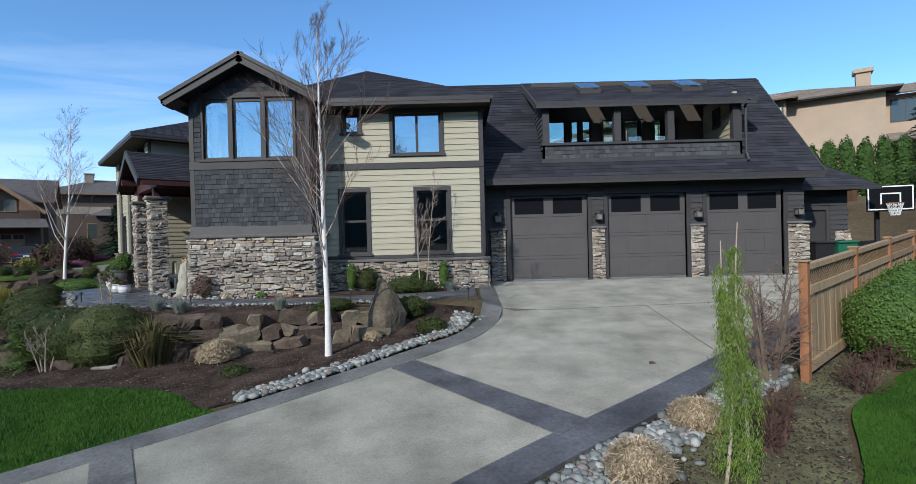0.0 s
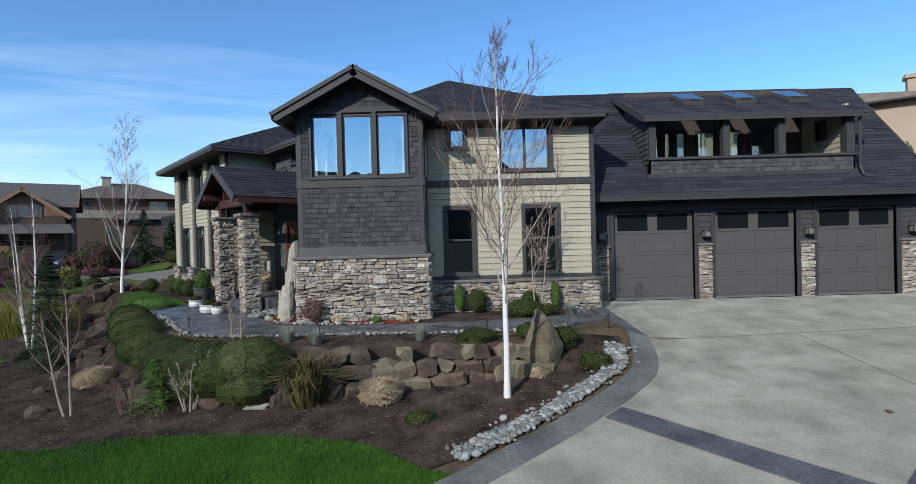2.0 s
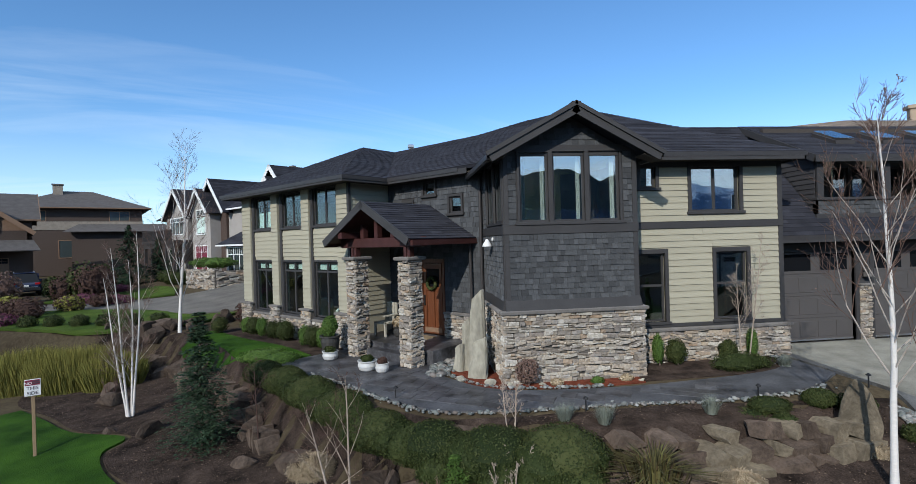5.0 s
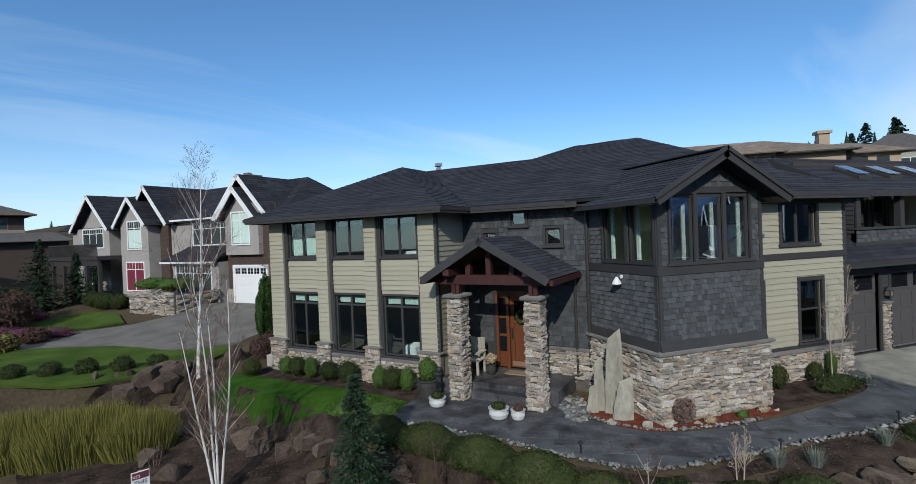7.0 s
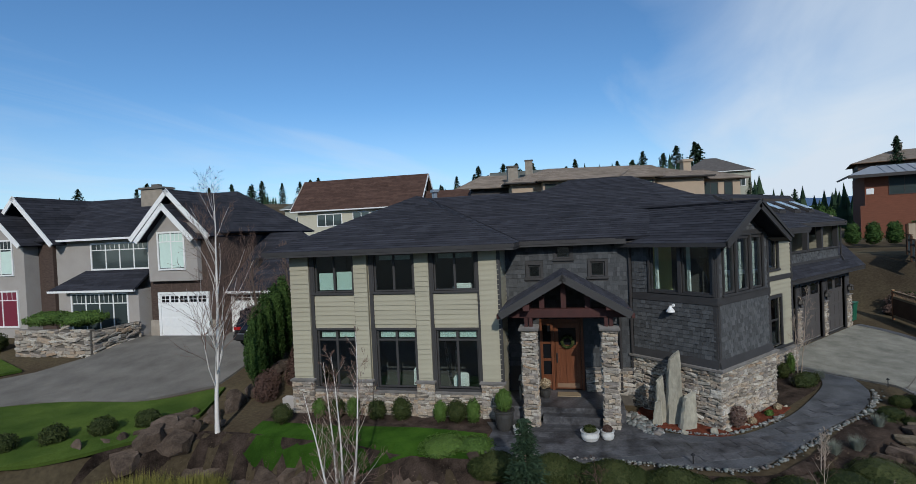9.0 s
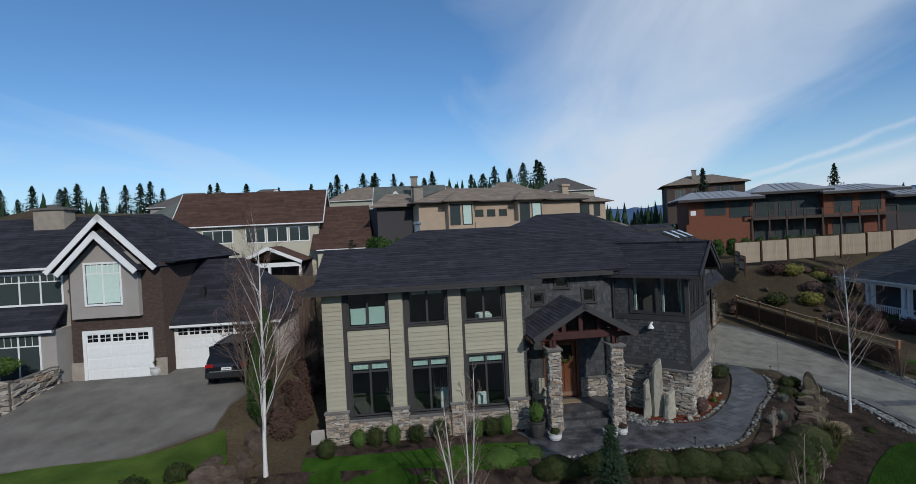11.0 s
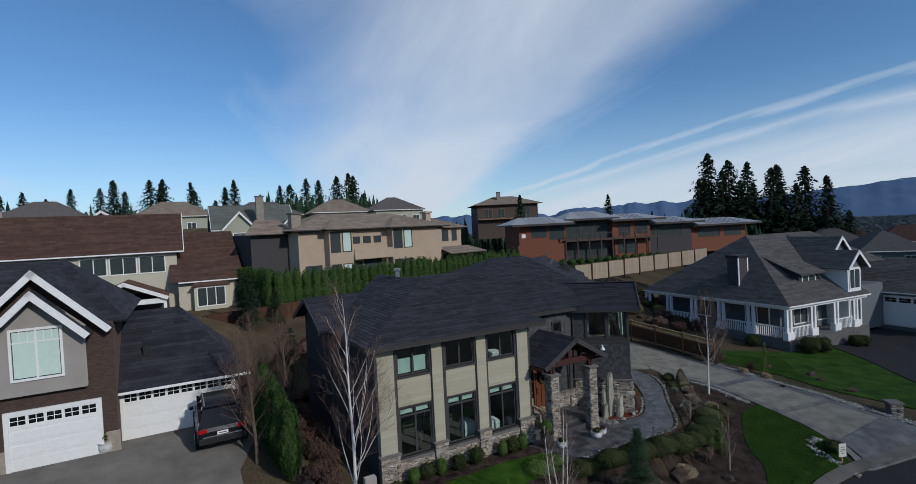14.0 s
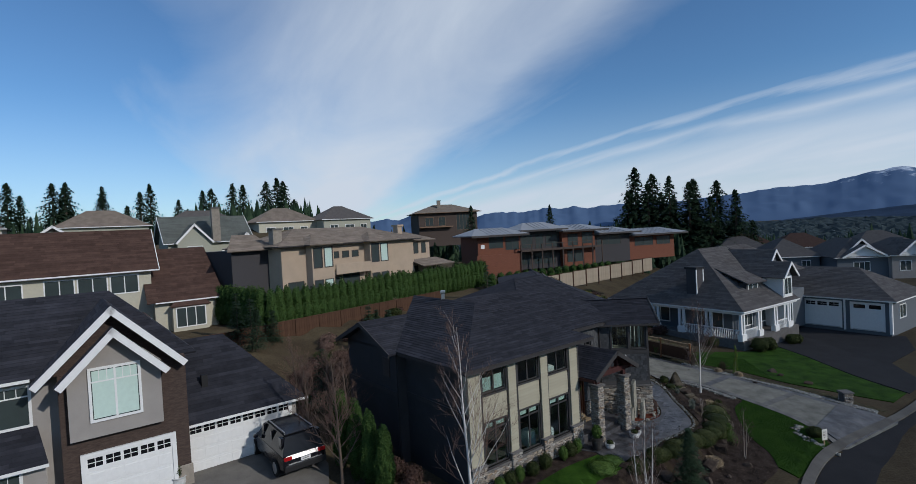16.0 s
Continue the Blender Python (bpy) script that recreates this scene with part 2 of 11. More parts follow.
M_SOFFIT = material("dark stained soffit boards", (0.06, 0.05, 0.042), 0.7, vary=0.15, stretch=(1, 8, 8))
STONE_COLS = [(0.16, 0.137, 0.115), (0.30, 0.27, 0.225), (0.42, 0.39, 0.335), (0.30, 0.22, 0.15), (0.49, 0.46, 0.405), (0.24, 0.21, 0.185), (0.40, 0.335, 0.255), (0.20, 0.18, 0.16), (0.37, 0.335, 0.29)]
M_STONE = two_tone("ledge stone in tan, grey and rust", STONE_COLS, 0.45, fine=18, bump=0.7, dist=0.02)
M_STONE_I = two_tone("ledge stones in tan, grey and rust", STONE_COLS, 0.3, fine=14, bump=0.7, dist=0.02, kind="Island")
M_MORTAR = material("dark mortar", (0.12, 0.108, 0.094), 0.95, vary=0.2, bump=0.4)
M_CAP = material("grey stone cap", (0.16, 0.15, 0.14), 0.85, vary=0.2, scale=4, bump=0.3)
M_ROOF = material("charcoal asphalt shingles", (0.032, 0.033, 0.041), 0.86, vary=0.2, scale=2.0, fine=60, bump=0.6, island=0.28, coords="World", dist=0.006)
M_ROOF_BROWN = material("brown asphalt shingles", (0.085, 0.052, 0.042), 0.92, vary=0.16, scale=2, fine=40, bump=0.5, island=0.2, coords="World")
M_ROOF_GREY = material("mid grey asphalt shingles", (0.115, 0.106, 0.102), 0.92, vary=0.15, scale=2, fine=40, bump=0.5, island=0.2, coords="World")
M_ROOF_GREEN = material("grey green asphalt shingles", (0.12, 0.13, 0.12), 0.92, vary=0.16, scale=0.8, fine=60, bump=0.4, island=0.1, coords="World")
M_ROOF_TILE = material("weathered tan concrete roof tiles", (0.20, 0.165, 0.135), 0.9, vary=0.22, scale=1.0, fine=30, bump=0.5, island=0.15, coords="World")
M_METALROOF = material("pale grey standing seam metal roof", (0.30, 0.31, 0.33), 0.45, metal=0.4, vary=0.08, bump=0.05, coords="World")
M_GUTTER = material("dark bronze gutter", (0.045, 0.042, 0.042), 0.4, vary=0.1, bump=0.02)
M_GARDOOR = material("warm grey painted garage door", (0.088, 0.081, 0.078), 0.55, vary=0.06, scale=1.5, fine=40, bump=0.05)
M_WHITE = material("white painted trim", (0.78, 0.78, 0.76), 0.55, vary=0.04, bump=0.03)
M_STUCCO = material("warm grey stucco", (0.36, 0.335, 0.31), 0.9, vary=0.06, scale=1.5, fine=90, bump=0.25)
M_TANSTUCCO = material("tan stucco", (0.50, 0.40, 0.30), 0.9, vary=0.06, scale=1.0, fine=60, bump=0.2)
M_CREAM = material("cream lap siding", (0.50, 0.47, 0.37), 0.8, vary=0.05, bump=0.1)
M_SAGE = material("sage grey siding", (0.36, 0.36, 0.29), 0.8, vary=0.06, bump=0.1)
M_REDWOOD = material("red stained cedar siding", (0.17, 0.062, 0.035), 0.75, vary=0.2, stretch=(1, 1, 12), scale=2, bump=0.15)
M_DARKWALL = material("dark charcoal siding", (0.055, 0.052, 0.055), 0.8, vary=0.12, stretch=(1, 1, 10), bump=0.1)
M_BROWNSHAKE = material("brown shingle siding", (0.085, 0.062, 0.052), 0.85, vary=0.25, scale=5, fine=30, bump=0.4, coords="World", stretch=(1, 1, 4))
M_CONCRETE = material("exposed aggregate concrete", (0.185, 0.18, 0.154), 0.9, vary=0.3, scale=1.3, fine=45, bump=0.5, coords="World", dist=0.008)
M_BORDER = material("worn grey stamped concrete border", (0.115, 0.112, 0.105), 0.75, vary=0.5, scale=1.1, fine=26, bump=0.5, coords="World", dist=0.008)
M_STAMPED = material("slate grey stamped concrete", (0.082, 0.082, 0.086), 0.6, vary=0.5, scale=1.3, fine=22, bump=0.4, coords="World", dist=0.008, random=0.12)
M_PORCH = material("dark wet slate paving", (0.05, 0.048, 0.052), 0.42, vary=0.6, scale=1.9, fine=14, second=(0.085, 0.084, 0.088), bump=0.35, coords="World", random=0.2)
M_ASPHALT = material("grey asphalt", (0.030, 0.030, 0.032), 0.9, vary=0.15, scale=0.6, fine=80, bump=0.35, coords="World")
M_OLDCONC = material("weathered grey concrete drive", (0.125, 0.117, 0.106), 0.9, vary=0.25, scale=0.8, fine=60, bump=0.25, coords="World")
# paler copy of the mulch, sun on it put into the colour, plus moss
M_SUNMULCH = material("pale sunlit mulch with moss", (0.085, 0.068, 0.052), 0.95, vary=0.5, scale=1.4, fine=40, bump=1.0, coords="World", dist=0.03, second=(0.075, 0.078, 0.04))
M_MULCH = material("dark bark mulch", (0.04, 0.029, 0.023), 0.95, vary=0.75, scale=2.2, fine=32, bump=1.0, coords="World", dist=0.03)
M_SOIL = material("rough winter ground", (0.075, 0.055, 0.036), 0.95, vary=0.4, scale=0.25, fine=8, bump=0.7, coords="World", dist=0.05, second=(0.062, 0.05, 0.03))
M_LAWN = material("green lawn", (0.017, 0.05, 0.005), 0.9, vary=0.4, scale=0.9, fine=35, bump=0.7, coords="World", dist=0.03, second=(0.028, 0.064, 0.007))
# brighter copy of the lawn, sunlight put into its colour
M_SUNLAWN = material("lawn in sunlit tone", (0.036, 0.074, 0.011), 0.9, vary=0.4, scale=0.5, fine=30, bump=0.8, coords="World", dist=0.03, second=(0.054, 0.08, 0.015))
M_BLADE = two_tone("grass blades", [(0.02, 0.055, 0.008), (0.03, 0.08, 0.012), (0.048, 0.1, 0.018)], 0.2, kind="Island", bump=0.0)
M_CHIP = two_tone("bark chips", [(0.024, 0.017, 0.014), (0.042, 0.03, 0.024), (0.075, 0.053, 0.042), (0.036, 0.027, 0.024), (0.19, 0.14, 0.10)], 0.25, kind="Island", bump=0.3)
M_COBBLE = two_tone("grey green river cobbles", [(0.10, 0.105, 0.10), (0.22, 0.225, 0.21), (0.14, 0.16, 0.15), (0.36, 0.355, 0.33), (0.17, 0.14, 0.12), (0.12, 0.135, 0.13)], 0.15, kind="Island", fine=20, bump=0.2, rough=0.75)
M_BOULDER = material("brown grey rockery boulder", (0.085, 0.064, 0.05), 0.9, vary=0.45, scale=2.5, fine=18, bump=0.8, coords="World", dist=0.04, random=0.25)
M_TANROCK = material("tan golden standing boulder", (0.135, 0.112, 0.08), 0.9, vary=0.4, scale=3, fine=18, bump=0.8, coords="World", dist=0.03)
M_SLAB = material("pale grey green standing stone", (0.33, 0.31, 0.25), 0.85, vary=0.3, scale=2.5, fine=16, bump=0.6, coords="World", dist=0.03, stretch=(1, 1, 0.4))
M_BARKWHITE = material("white birch bark", (0.72, 0.69, 0.65), 0.8, vary=0.12, scale=5, fine=18, bump=0.3, coords="World", stretch=(1, 1, 3), second=(0.62, 0.58, 0.54))
M_PALETWIG = material("pale grey tan twigs", (0.34, 0.28, 0.23), 0.85, vary=0.2, bump=0.1)
M_PALEBRANCH = material("pale birch branches", (0.40, 0.35, 0.31), 0.85, vary=0.25, bump=0.1)
M_TWIG = material("reddish brown twigs", (0.16, 0.105, 0.085), 0.85, vary=0.25, bump=0.1)
M_BARK = material("grey brown bark", (0.13, 0.10, 0.08), 0.9, vary=0.3, scale=8, bump=0.5, stretch=(1, 1, 0.3))
M_RUSTTWIG = material("russet winter shrub twigs", (0.085, 0.052, 0.042), 0.85, vary=0.3, bump=0.1)
M_LEAF = two_tone("dark evergreen leaves", [(0.018, 0.027, 0.009), (0.032, 0.044, 0.013), (0.048, 0.062, 0.019), (0.066, 0.074, 0.026)], 0.15, kind="Island", bump=0.0, rough=0.6)
M_LEAF_B = two_tone("bright box leaves", [(0.05, 0.09, 0.02), (0.075, 0.13, 0.03), (0.10, 0.16, 0.035)], 0.15, kind="Island", bump=0.0, rough=0.55)
M_LEAF_L = two_tone("yellow green cypress sprays", [(0.075, 0.12, 0.022), (0.115, 0.17, 0.034), (0.16, 0.22, 0.05)], 0.15, kind="Island", bump=0.0, rough=0.7)
M_HEDGE = two_tone("cypress hedge foliage", [(0.028, 0.056, 0.014), (0.045, 0.086, 0.022), (0.072, 0.12, 0.03)], 0.2, kind="Island", bump=0.0, rough=0.75)
# fir green shifted towards blue, distance haze put into the colour
M_VALLEY = two_tone("valley woods tinted haze blue", [(0.018, 0.028, 0.032), (0.026, 0.04, 0.044), (0.036, 0.05, 0.05)], 0.2, kind="Island", bump=0.0, rough=0.9)
M_FIR = two_tone("dark fir needles", [(0.014, 0.03, 0.017), (0.025, 0.048, 0.025), (0.042, 0.068, 0.035)], 0.2, kind="Island", bump=0.0, rough=0.8)
M_SPRUCE = two_tone("blue green spruce needles", [(0.02, 0.036, 0.02), (0.032, 0.055, 0.03), (0.05, 0.08, 0.045)], 0.2, kind="Island", bump=0.0, rough=0.75)
M_STRAW = two_tone("straw coloured dry grass", [(0.22, 0.165, 0.10), (0.36, 0.28, 0.18), (0.55, 0.45, 0.31)], 0.15, kind="Island", bump=0.0)
M_FLAX = two_tone("olive bronze sword leaves", [(0.045, 0.045, 0.02), (0.085, 0.07, 0.032), (0.13, 0.125, 0.045), (0.07, 0.042, 0.028)], 0.15, kind="Island", bump=0.0, rough=0.6)
M_LAVENDER = two_tone("silver grey lavender", [(0.13, 0.15, 0.12), (0.20, 0.22, 0.18), (0.24, 0.26, 0.22)], 0.15, kind="Island", bump=0.0)
M_GOLDSHRUB = two_tone("golden olive broom stems", [(0.13, 0.12, 0.03), (0.22, 0.20, 0.052), (0.17, 0.18, 0.05)], 0.15, kind="Island", bump=0.0)
M_HEATHER = two_tone("purple heather bloom", [(0.10, 0.03, 0.06), (0.17, 0.05, 0.10), (0.08, 0.06, 0.04)], 0.15, kind="Island", bump=0.0)
M_CEDAR = material("warm cedar fence boards", (0.29, 0.205, 0.12), 0.8, vary=0.2, scale=3, fine=30, bump=0.2, stretch=(4, 4, 0.5), random=0.15)
M_POST = material("orange cedar posts", (0.27, 0.12, 0.055), 0.75, vary=0.18, scale=3, bump=0.2, stretch=(4, 4, 0.5))
M_PALEFENCE = material("pale bleached fence boards", (0.46, 0.38, 0.28), 0.85, vary=0.1, scale=2, bump=0.15, random=0.06)
M_BROWNFENCE = material("brown stained fence boards", (0.10, 0.055, 0.035), 0.85, vary=0.15, scale=2, bump=0.2, random=0.12)
M_DOOR = material("red brown varnished wood", (0.14, 0.048, 0.02), 0.35, vary=0.25, scale=4, fine=40, bump=0.08, stretch=(8, 8, 0.6), spec=0.5)
M_BEAM = material("oxblood stained timber", (0.055, 0.02, 0.018), 0.6, vary=0.2, scale=4, bump=0.1, stretch=(1, 1, 1))
M_POT_W = material("white glazed pot", (0.55, 0.55, 0.53), 0.4, vary=0.12, bump=0.05)
M_POT_D = material("dark glazed pot", (0.05, 0.048, 0.045), 0.3, vary=0.2, bump=0.05)
M_CURTAIN = material("pale curtain cloth", (0.72, 0.75, 0.72), 0.9, vary=0.05, bump=0.05)
M_LANTERN = material("smoky lantern glass", (0.17, 0.16, 0.145), 0.4, vary=0.1, bump=0.02)
M_BLIND = material("pale green roller shade", (0.58, 0.70, 0.64), 0.9, vary=0.04, bump=0.02)
M_INROOM = material("olive interior wall paint", (0.62, 0.60, 0.30), 0.9, vary=0.05, bump=0.03)
# dark plaster, the dimness of unlit rooms put into its colour
M_INDARK = material("interior plaster coloured for dim rooms", (0.09, 0.085, 0.08), 0.9, vary=0.06, bump=0.02)
M_BLACK = material("black plastic", (0.02, 0.02, 0.021), 0.5, vary=0.1, bump=0.02)
M_STEEL = material("galvanised steel", (0.5, 0.51, 0.52), 0.35, metal=0.8, vary=0.06, bump=0.02)
M_CARPAINT = material("black car paint", (0.012, 0.012, 0.016), 0.24, vary=0.02, bump=0.0, spec=0.6)
M_BLUECAR = material("dark blue car paint", (0.02, 0.03, 0.07), 0.15, vary=0.02, bump=0.0, spec=0.6)
M_RUBBER = material("tyre rubber", (0.02, 0.02, 0.02), 0.85, vary=0.1, bump=0.1)
M_REDLAMP = material("red tail lamp lens", (0.35, 0.01, 0.012), 0.2, vary=0.03, bump=0.0)
M_GREENBIN = material("green plastic bin", (0.02, 0.12, 0.07), 0.5, vary=0.08, bump=0.05)
M_DARKGLASS = material("dark tinted glass", (0.010, 0.011, 0.013), 0.05, vary=0.0, bump=0.0, spec=0.3)
M_SIGN = material("pale sign board", (0.62, 0.60, 0.54), 0.6, vary=0.06, bump=0.02)
M_INK = material("dark sign ink", (0.06, 0.05, 0.06), 0.6, vary=0.05, bump=0.0)
M_MAROON = material("maroon sign ink", (0.18, 0.03, 0.05), 0.6, vary=0.05, bump=0.0)
# the blue of distance haze is put into this rock's base colour
M_MOUNT = material("mountain rock tinted haze blue", (0.045, 0.065, 0.10), 1.0, vary=0.25, scale=0.004, fine=0.03, bump=0.0, coords="World", spec=0.0)
M_BUFF = material("buff brick", (0.34, 0.30, 0.25), 0.9, vary=0.15, scale=3, fine=40, bump=0.3)
M_BROWNPAINT = material("dark brown siding", (0.075, 0.055, 0.045), 0.8, vary=0.15, stretch=(1, 1, 10), bump=0.1)
M_CLAYTRIM = material("clay coloured trim", (0.22, 0.14, 0.09), 0.8, vary=0.1, bump=0.05)
M_GREYSIDE = material("blue grey lap siding", (0.12, 0.135, 0.15), 0.8, vary=0.08, stretch=(1, 1, 8), bump=0.1)
M_REDMULCH = material("red brown ground cover", (0.12, 0.035, 0.02), 0.95, vary=0.4, scale=6, fine=50, bump=0.8, coords="World", dist=0.03)

# ---- building helpers ----
class Face:
    """A wall's own axes: s runs to the right as seen from outside, d into the wall, z up."""

    def __init__(self, angle, x=0.0, y=0.0):
        c, s = math.cos(radians(angle)), math.sin(radians(angle))
        self.m = Matrix(((c, -s, 0, x), (s, c, 0, y), (0, 0, 1, 0), (0, 0, 0, 1)))
        self.angle = angle

    def __call__(self, s, d, z):
        return self.m @ Vector((s, d, z))


FRONT = Face(0)
WING = Face(-47.76)
WEST = Face(-90)
EAST = Face(90)


def empty(name, at, label, category, group="", kind=""):
    ob = new(name)
    ob.empty_display_size = 0.3
    ob.location = at
    return tagged(ob, label, category, group, kind)


def under(ob, parent):
    ob.parent = parent
    if parent is not None:
        p = parent
        m = Matrix.Identity(4)
        chain = []
        while p is not None:
            chain.append(p)
            p = p.parent
        for p in reversed(chain):
            m = m @ p.matrix_parent_inverse @ p.matrix_basis
        ob.matrix_parent_inverse = m.inverted()
    return ob


def mesh_of(bm, mat, smooth=False):
    me = bpy.data.meshes.new("mesh")
    bm.to_mesh(me)
    bm.free()
    me.materials.append(mat)
    if smooth:
        me.polygons.foreach_set("use_smooth", [True] * len(me.polygons))
    return me


def part(name, bm, mat, parent, label="", smooth=False):
    ob = new(name, mesh_of(bm, mat, smooth))
    under(ob, parent)
    if label:
        ob["label"] = label
    return ob


def piece(name, me, parent, m):
    """A piece that shares its mesh with others."""
    ob = new(name, me)
    under(ob, parent)
    ob.matrix_basis = m
    return ob


def thing(name, bm, mat, label, category, group="", kind="", smooth=False):
    return tagged(part(name, bm, mat, None, "", smooth), label, category, group, kind)


def box(bm, a, b, m=None, bevel=0.0):
    """An axis box from corner a to corner b, laid by m."""
    lo, hi = [min(p, q) for p, q in zip(a, b)], [max(p, q) for p, q in zip(a, b)]
    if bevel and min(h - l for l, h in zip(lo, hi)) > 2.2 * bevel:
        g = bevel
        rings = []
        x0, y0, z0, x1, y1, z1 = *lo, *hi
        for z, k in ((z0, g), (z0 + g, 0), (z1 - g, 0), (z1, g)):
            rings.append([(x0 + k, y0 + k, z), (x1 - k, y0 + k, z), (x1 - k, y1 - k, z), (x0 + k, y1 - k, z)])
        vs = [[bm.verts.new(m @ Vector(p) if m else p) for p in r] for r in rings]
        for r in range(3):
            for k in range(4):
                bm.faces.new((vs[r][k], vs[r][(k + 1) % 4], vs[r + 1][(k + 1) % 4], vs[r + 1][k]))
        bm.faces.new(vs[0][::-1]); bm.faces.new(vs[3])
        return
    c = [Vector((x, y, z)) for z in (lo[2], hi[2]) for x, y in ((lo[0], lo[1]), (hi[0], lo[1]), (hi[0], hi[1]), (lo[0], hi[1]))]
    v = [bm.verts.new(m @ p if m else p) for p in c]
    for f in ((3, 2, 1, 0), (4, 5, 6, 7), (0, 1, 5, 4), (1, 2, 6, 5), (2, 3, 7, 6), (3, 0, 4, 7)):
        bm.faces.new([v[k] for k in f])


def boxes(*items, m=None, bevel=0.0):
    bm = bmesh.new()
    for a, b in items:
        box(bm, a, b, m, bevel)
    return bm


def prism(bm, ring, shift):
    """A closed ring of points drawn out along shift."""
    a = [bm.verts.new(Vector(p)) for p in ring]
    b = [bm.verts.new(Vector(p) + Vector(shift)) for p in ring]
    n = len(ring)
    bm.faces.new(a[::-1]); bm.faces.new(b)
    for k in range(n):
        bm.faces.new((a[k], a[(k + 1) % n], b[(k + 1) % n], b[k]))
    bmesh.ops.recalc_face_normals(bm, faces=bm.faces[:]) if len(bm.faces) < 200 else None


def tube(bm, points, radii, sides=5, cap=True):
    """A tapered tube along points."""
    rings = []
    n = len(points)
    for k, p in enumerate(points):
        d = (points[min(k + 1, n - 1)] - points[max(k - 1, 0)])
        d = d.normalized() if d.length > 1e-6 else Vector((0, 0, 1))
        a = d.orthogonal().normalized()
        b = d.cross(a)
        rings.append([bm.verts.new(p + radii[k] * (math.cos(t) * a + math.sin(t) * b)) for t in (2 * math.pi * j / sides for j in range(sides))])
    for r0, r1 in zip(rings, rings[1:]):
        # match the ring's nearest start to keep the skin untwisted
        off = min(range(sides), key=lambda j: (r1[j].co - r0[0].co).length)
        for j in range(sides):
            bm.faces.new((r0[j], r0[(j + 1) % sides], r1[(j + 1 + off) % sides], r1[(j + off) % sides]))
    if cap:
        bm.faces.new(rings[0][::-1]); bm.faces.new(rings[-1])


def lathe(bm, profile, at, sides=16):
    """Turned body: profile of (radius, height)."""
    at = Vector(at)
    rings = [[bm.verts.new(at + Vector((r * math.cos(2 * math.pi * k / sides), r * math.sin(2 * math.pi * k / sides), z))) for k in range(sides)] for r, z in profile]
    for r0, r1 in zip(rings, rings[1:]):
        for k in range(sides):
            bm.faces.new((r0[k], r0[(k + 1) % sides], r1[(k + 1) % sides], r1[k]))
    bm.faces.new(rings[0][::-1]); bm.faces.new(rings[-1])


def wall_cells(face, s0, s1, z0, z1, d0, d1, holes=()):
    """A wall with openings through it, as a bmesh."""
    bm = bmesh.new()
    us = sorted({s0, s1, *[min(max(v, s0), s1) for h in holes for v in h[:2]]})
    zs = sorted({z0, z1, *[min(max(v, z0), z1) for h in holes for v in h[2:]]})
    n, m = len(us) - 1, len(zs) - 1
    solid_at = lambda i, j: 0 <= i < n and 0 <= j < m and not any(h[0] < (us[i] + us[i + 1]) / 2 < h[1] and h[2] < (zs[j] + zs[j + 1]) / 2 < h[3] for h in holes)
    made = {}

    def v(i, j, d):
        if (i, j, d) not in made: made[(i, j, d)] = bm.verts.new(face.m @ Vector((us[i], d, zs[j])))
        return made[(i, j, d)]
    for i in range(n):
        for j in range(m):
            if not solid_at(i, j): continue
            bm.faces.new((v(i, j, d0), v(i + 1, j, d0), v(i + 1, j + 1, d0), v(i, j + 1, d0)))
            bm.faces.new((v(i, j + 1, d1), v(i + 1, j + 1, d1), v(i + 1, j, d1), v(i, j, d1)))
            for near, (a, b), (c, e) in (((i - 1, j), (i, j), (i, j + 1)), ((i + 1, j), (i + 1, j + 1), (i + 1, j)), ((i, j - 1), (i + 1, j), (i, j)), ((i, j + 1), (i, j + 1), (i + 1, j + 1))):
                if not solid_at(*near):
                    bm.faces.new((v(a, b, d0), v(c, e, d0), v(c, e, d1), v(a, b, d1)))
    bmesh.ops.recalc_face_normals(bm, faces=bm.faces[:])
    return bm


def minus(a, b, cuts):
    """The stretches of a..b that no cut covers."""
    runs = [(a, b)]
    for c, d in cuts:
        runs = [r for p, q in runs for r in ((p, min(q, c)), (max(p, d), q)) if r[1] - r[0] > 0.03]
    return runs


BOARD_MESHES = {}


def unit_board(mat):
    """A lap board one unit long and high, thicker at its foot."""
    if mat.name not in BOARD_MESHES:
        bm = bmesh.new()
        v = [bm.verts.new(p) for p in ((0, 0, 0), (1, 0, 0), (1, -1, 0), (0, -1, 0), (0, 0, 1), (1, 0, 1), (1, -0.25, 1), (0, -0.25, 1))]
        for f in ((0, 1, 2, 3), (7, 6, 5, 4), (3, 2, 6, 7), (1, 5, 6, 2), (0, 3, 7, 4), (0, 4, 5, 1)):
            bm.faces.new([v[k] for k in f])
        bmesh.ops.recalc_face_normals(bm, faces=bm.faces[:])
        BOARD_MESHES[mat.name] = mesh_of(bm, mat)
    return BOARD_MESHES[mat.name]


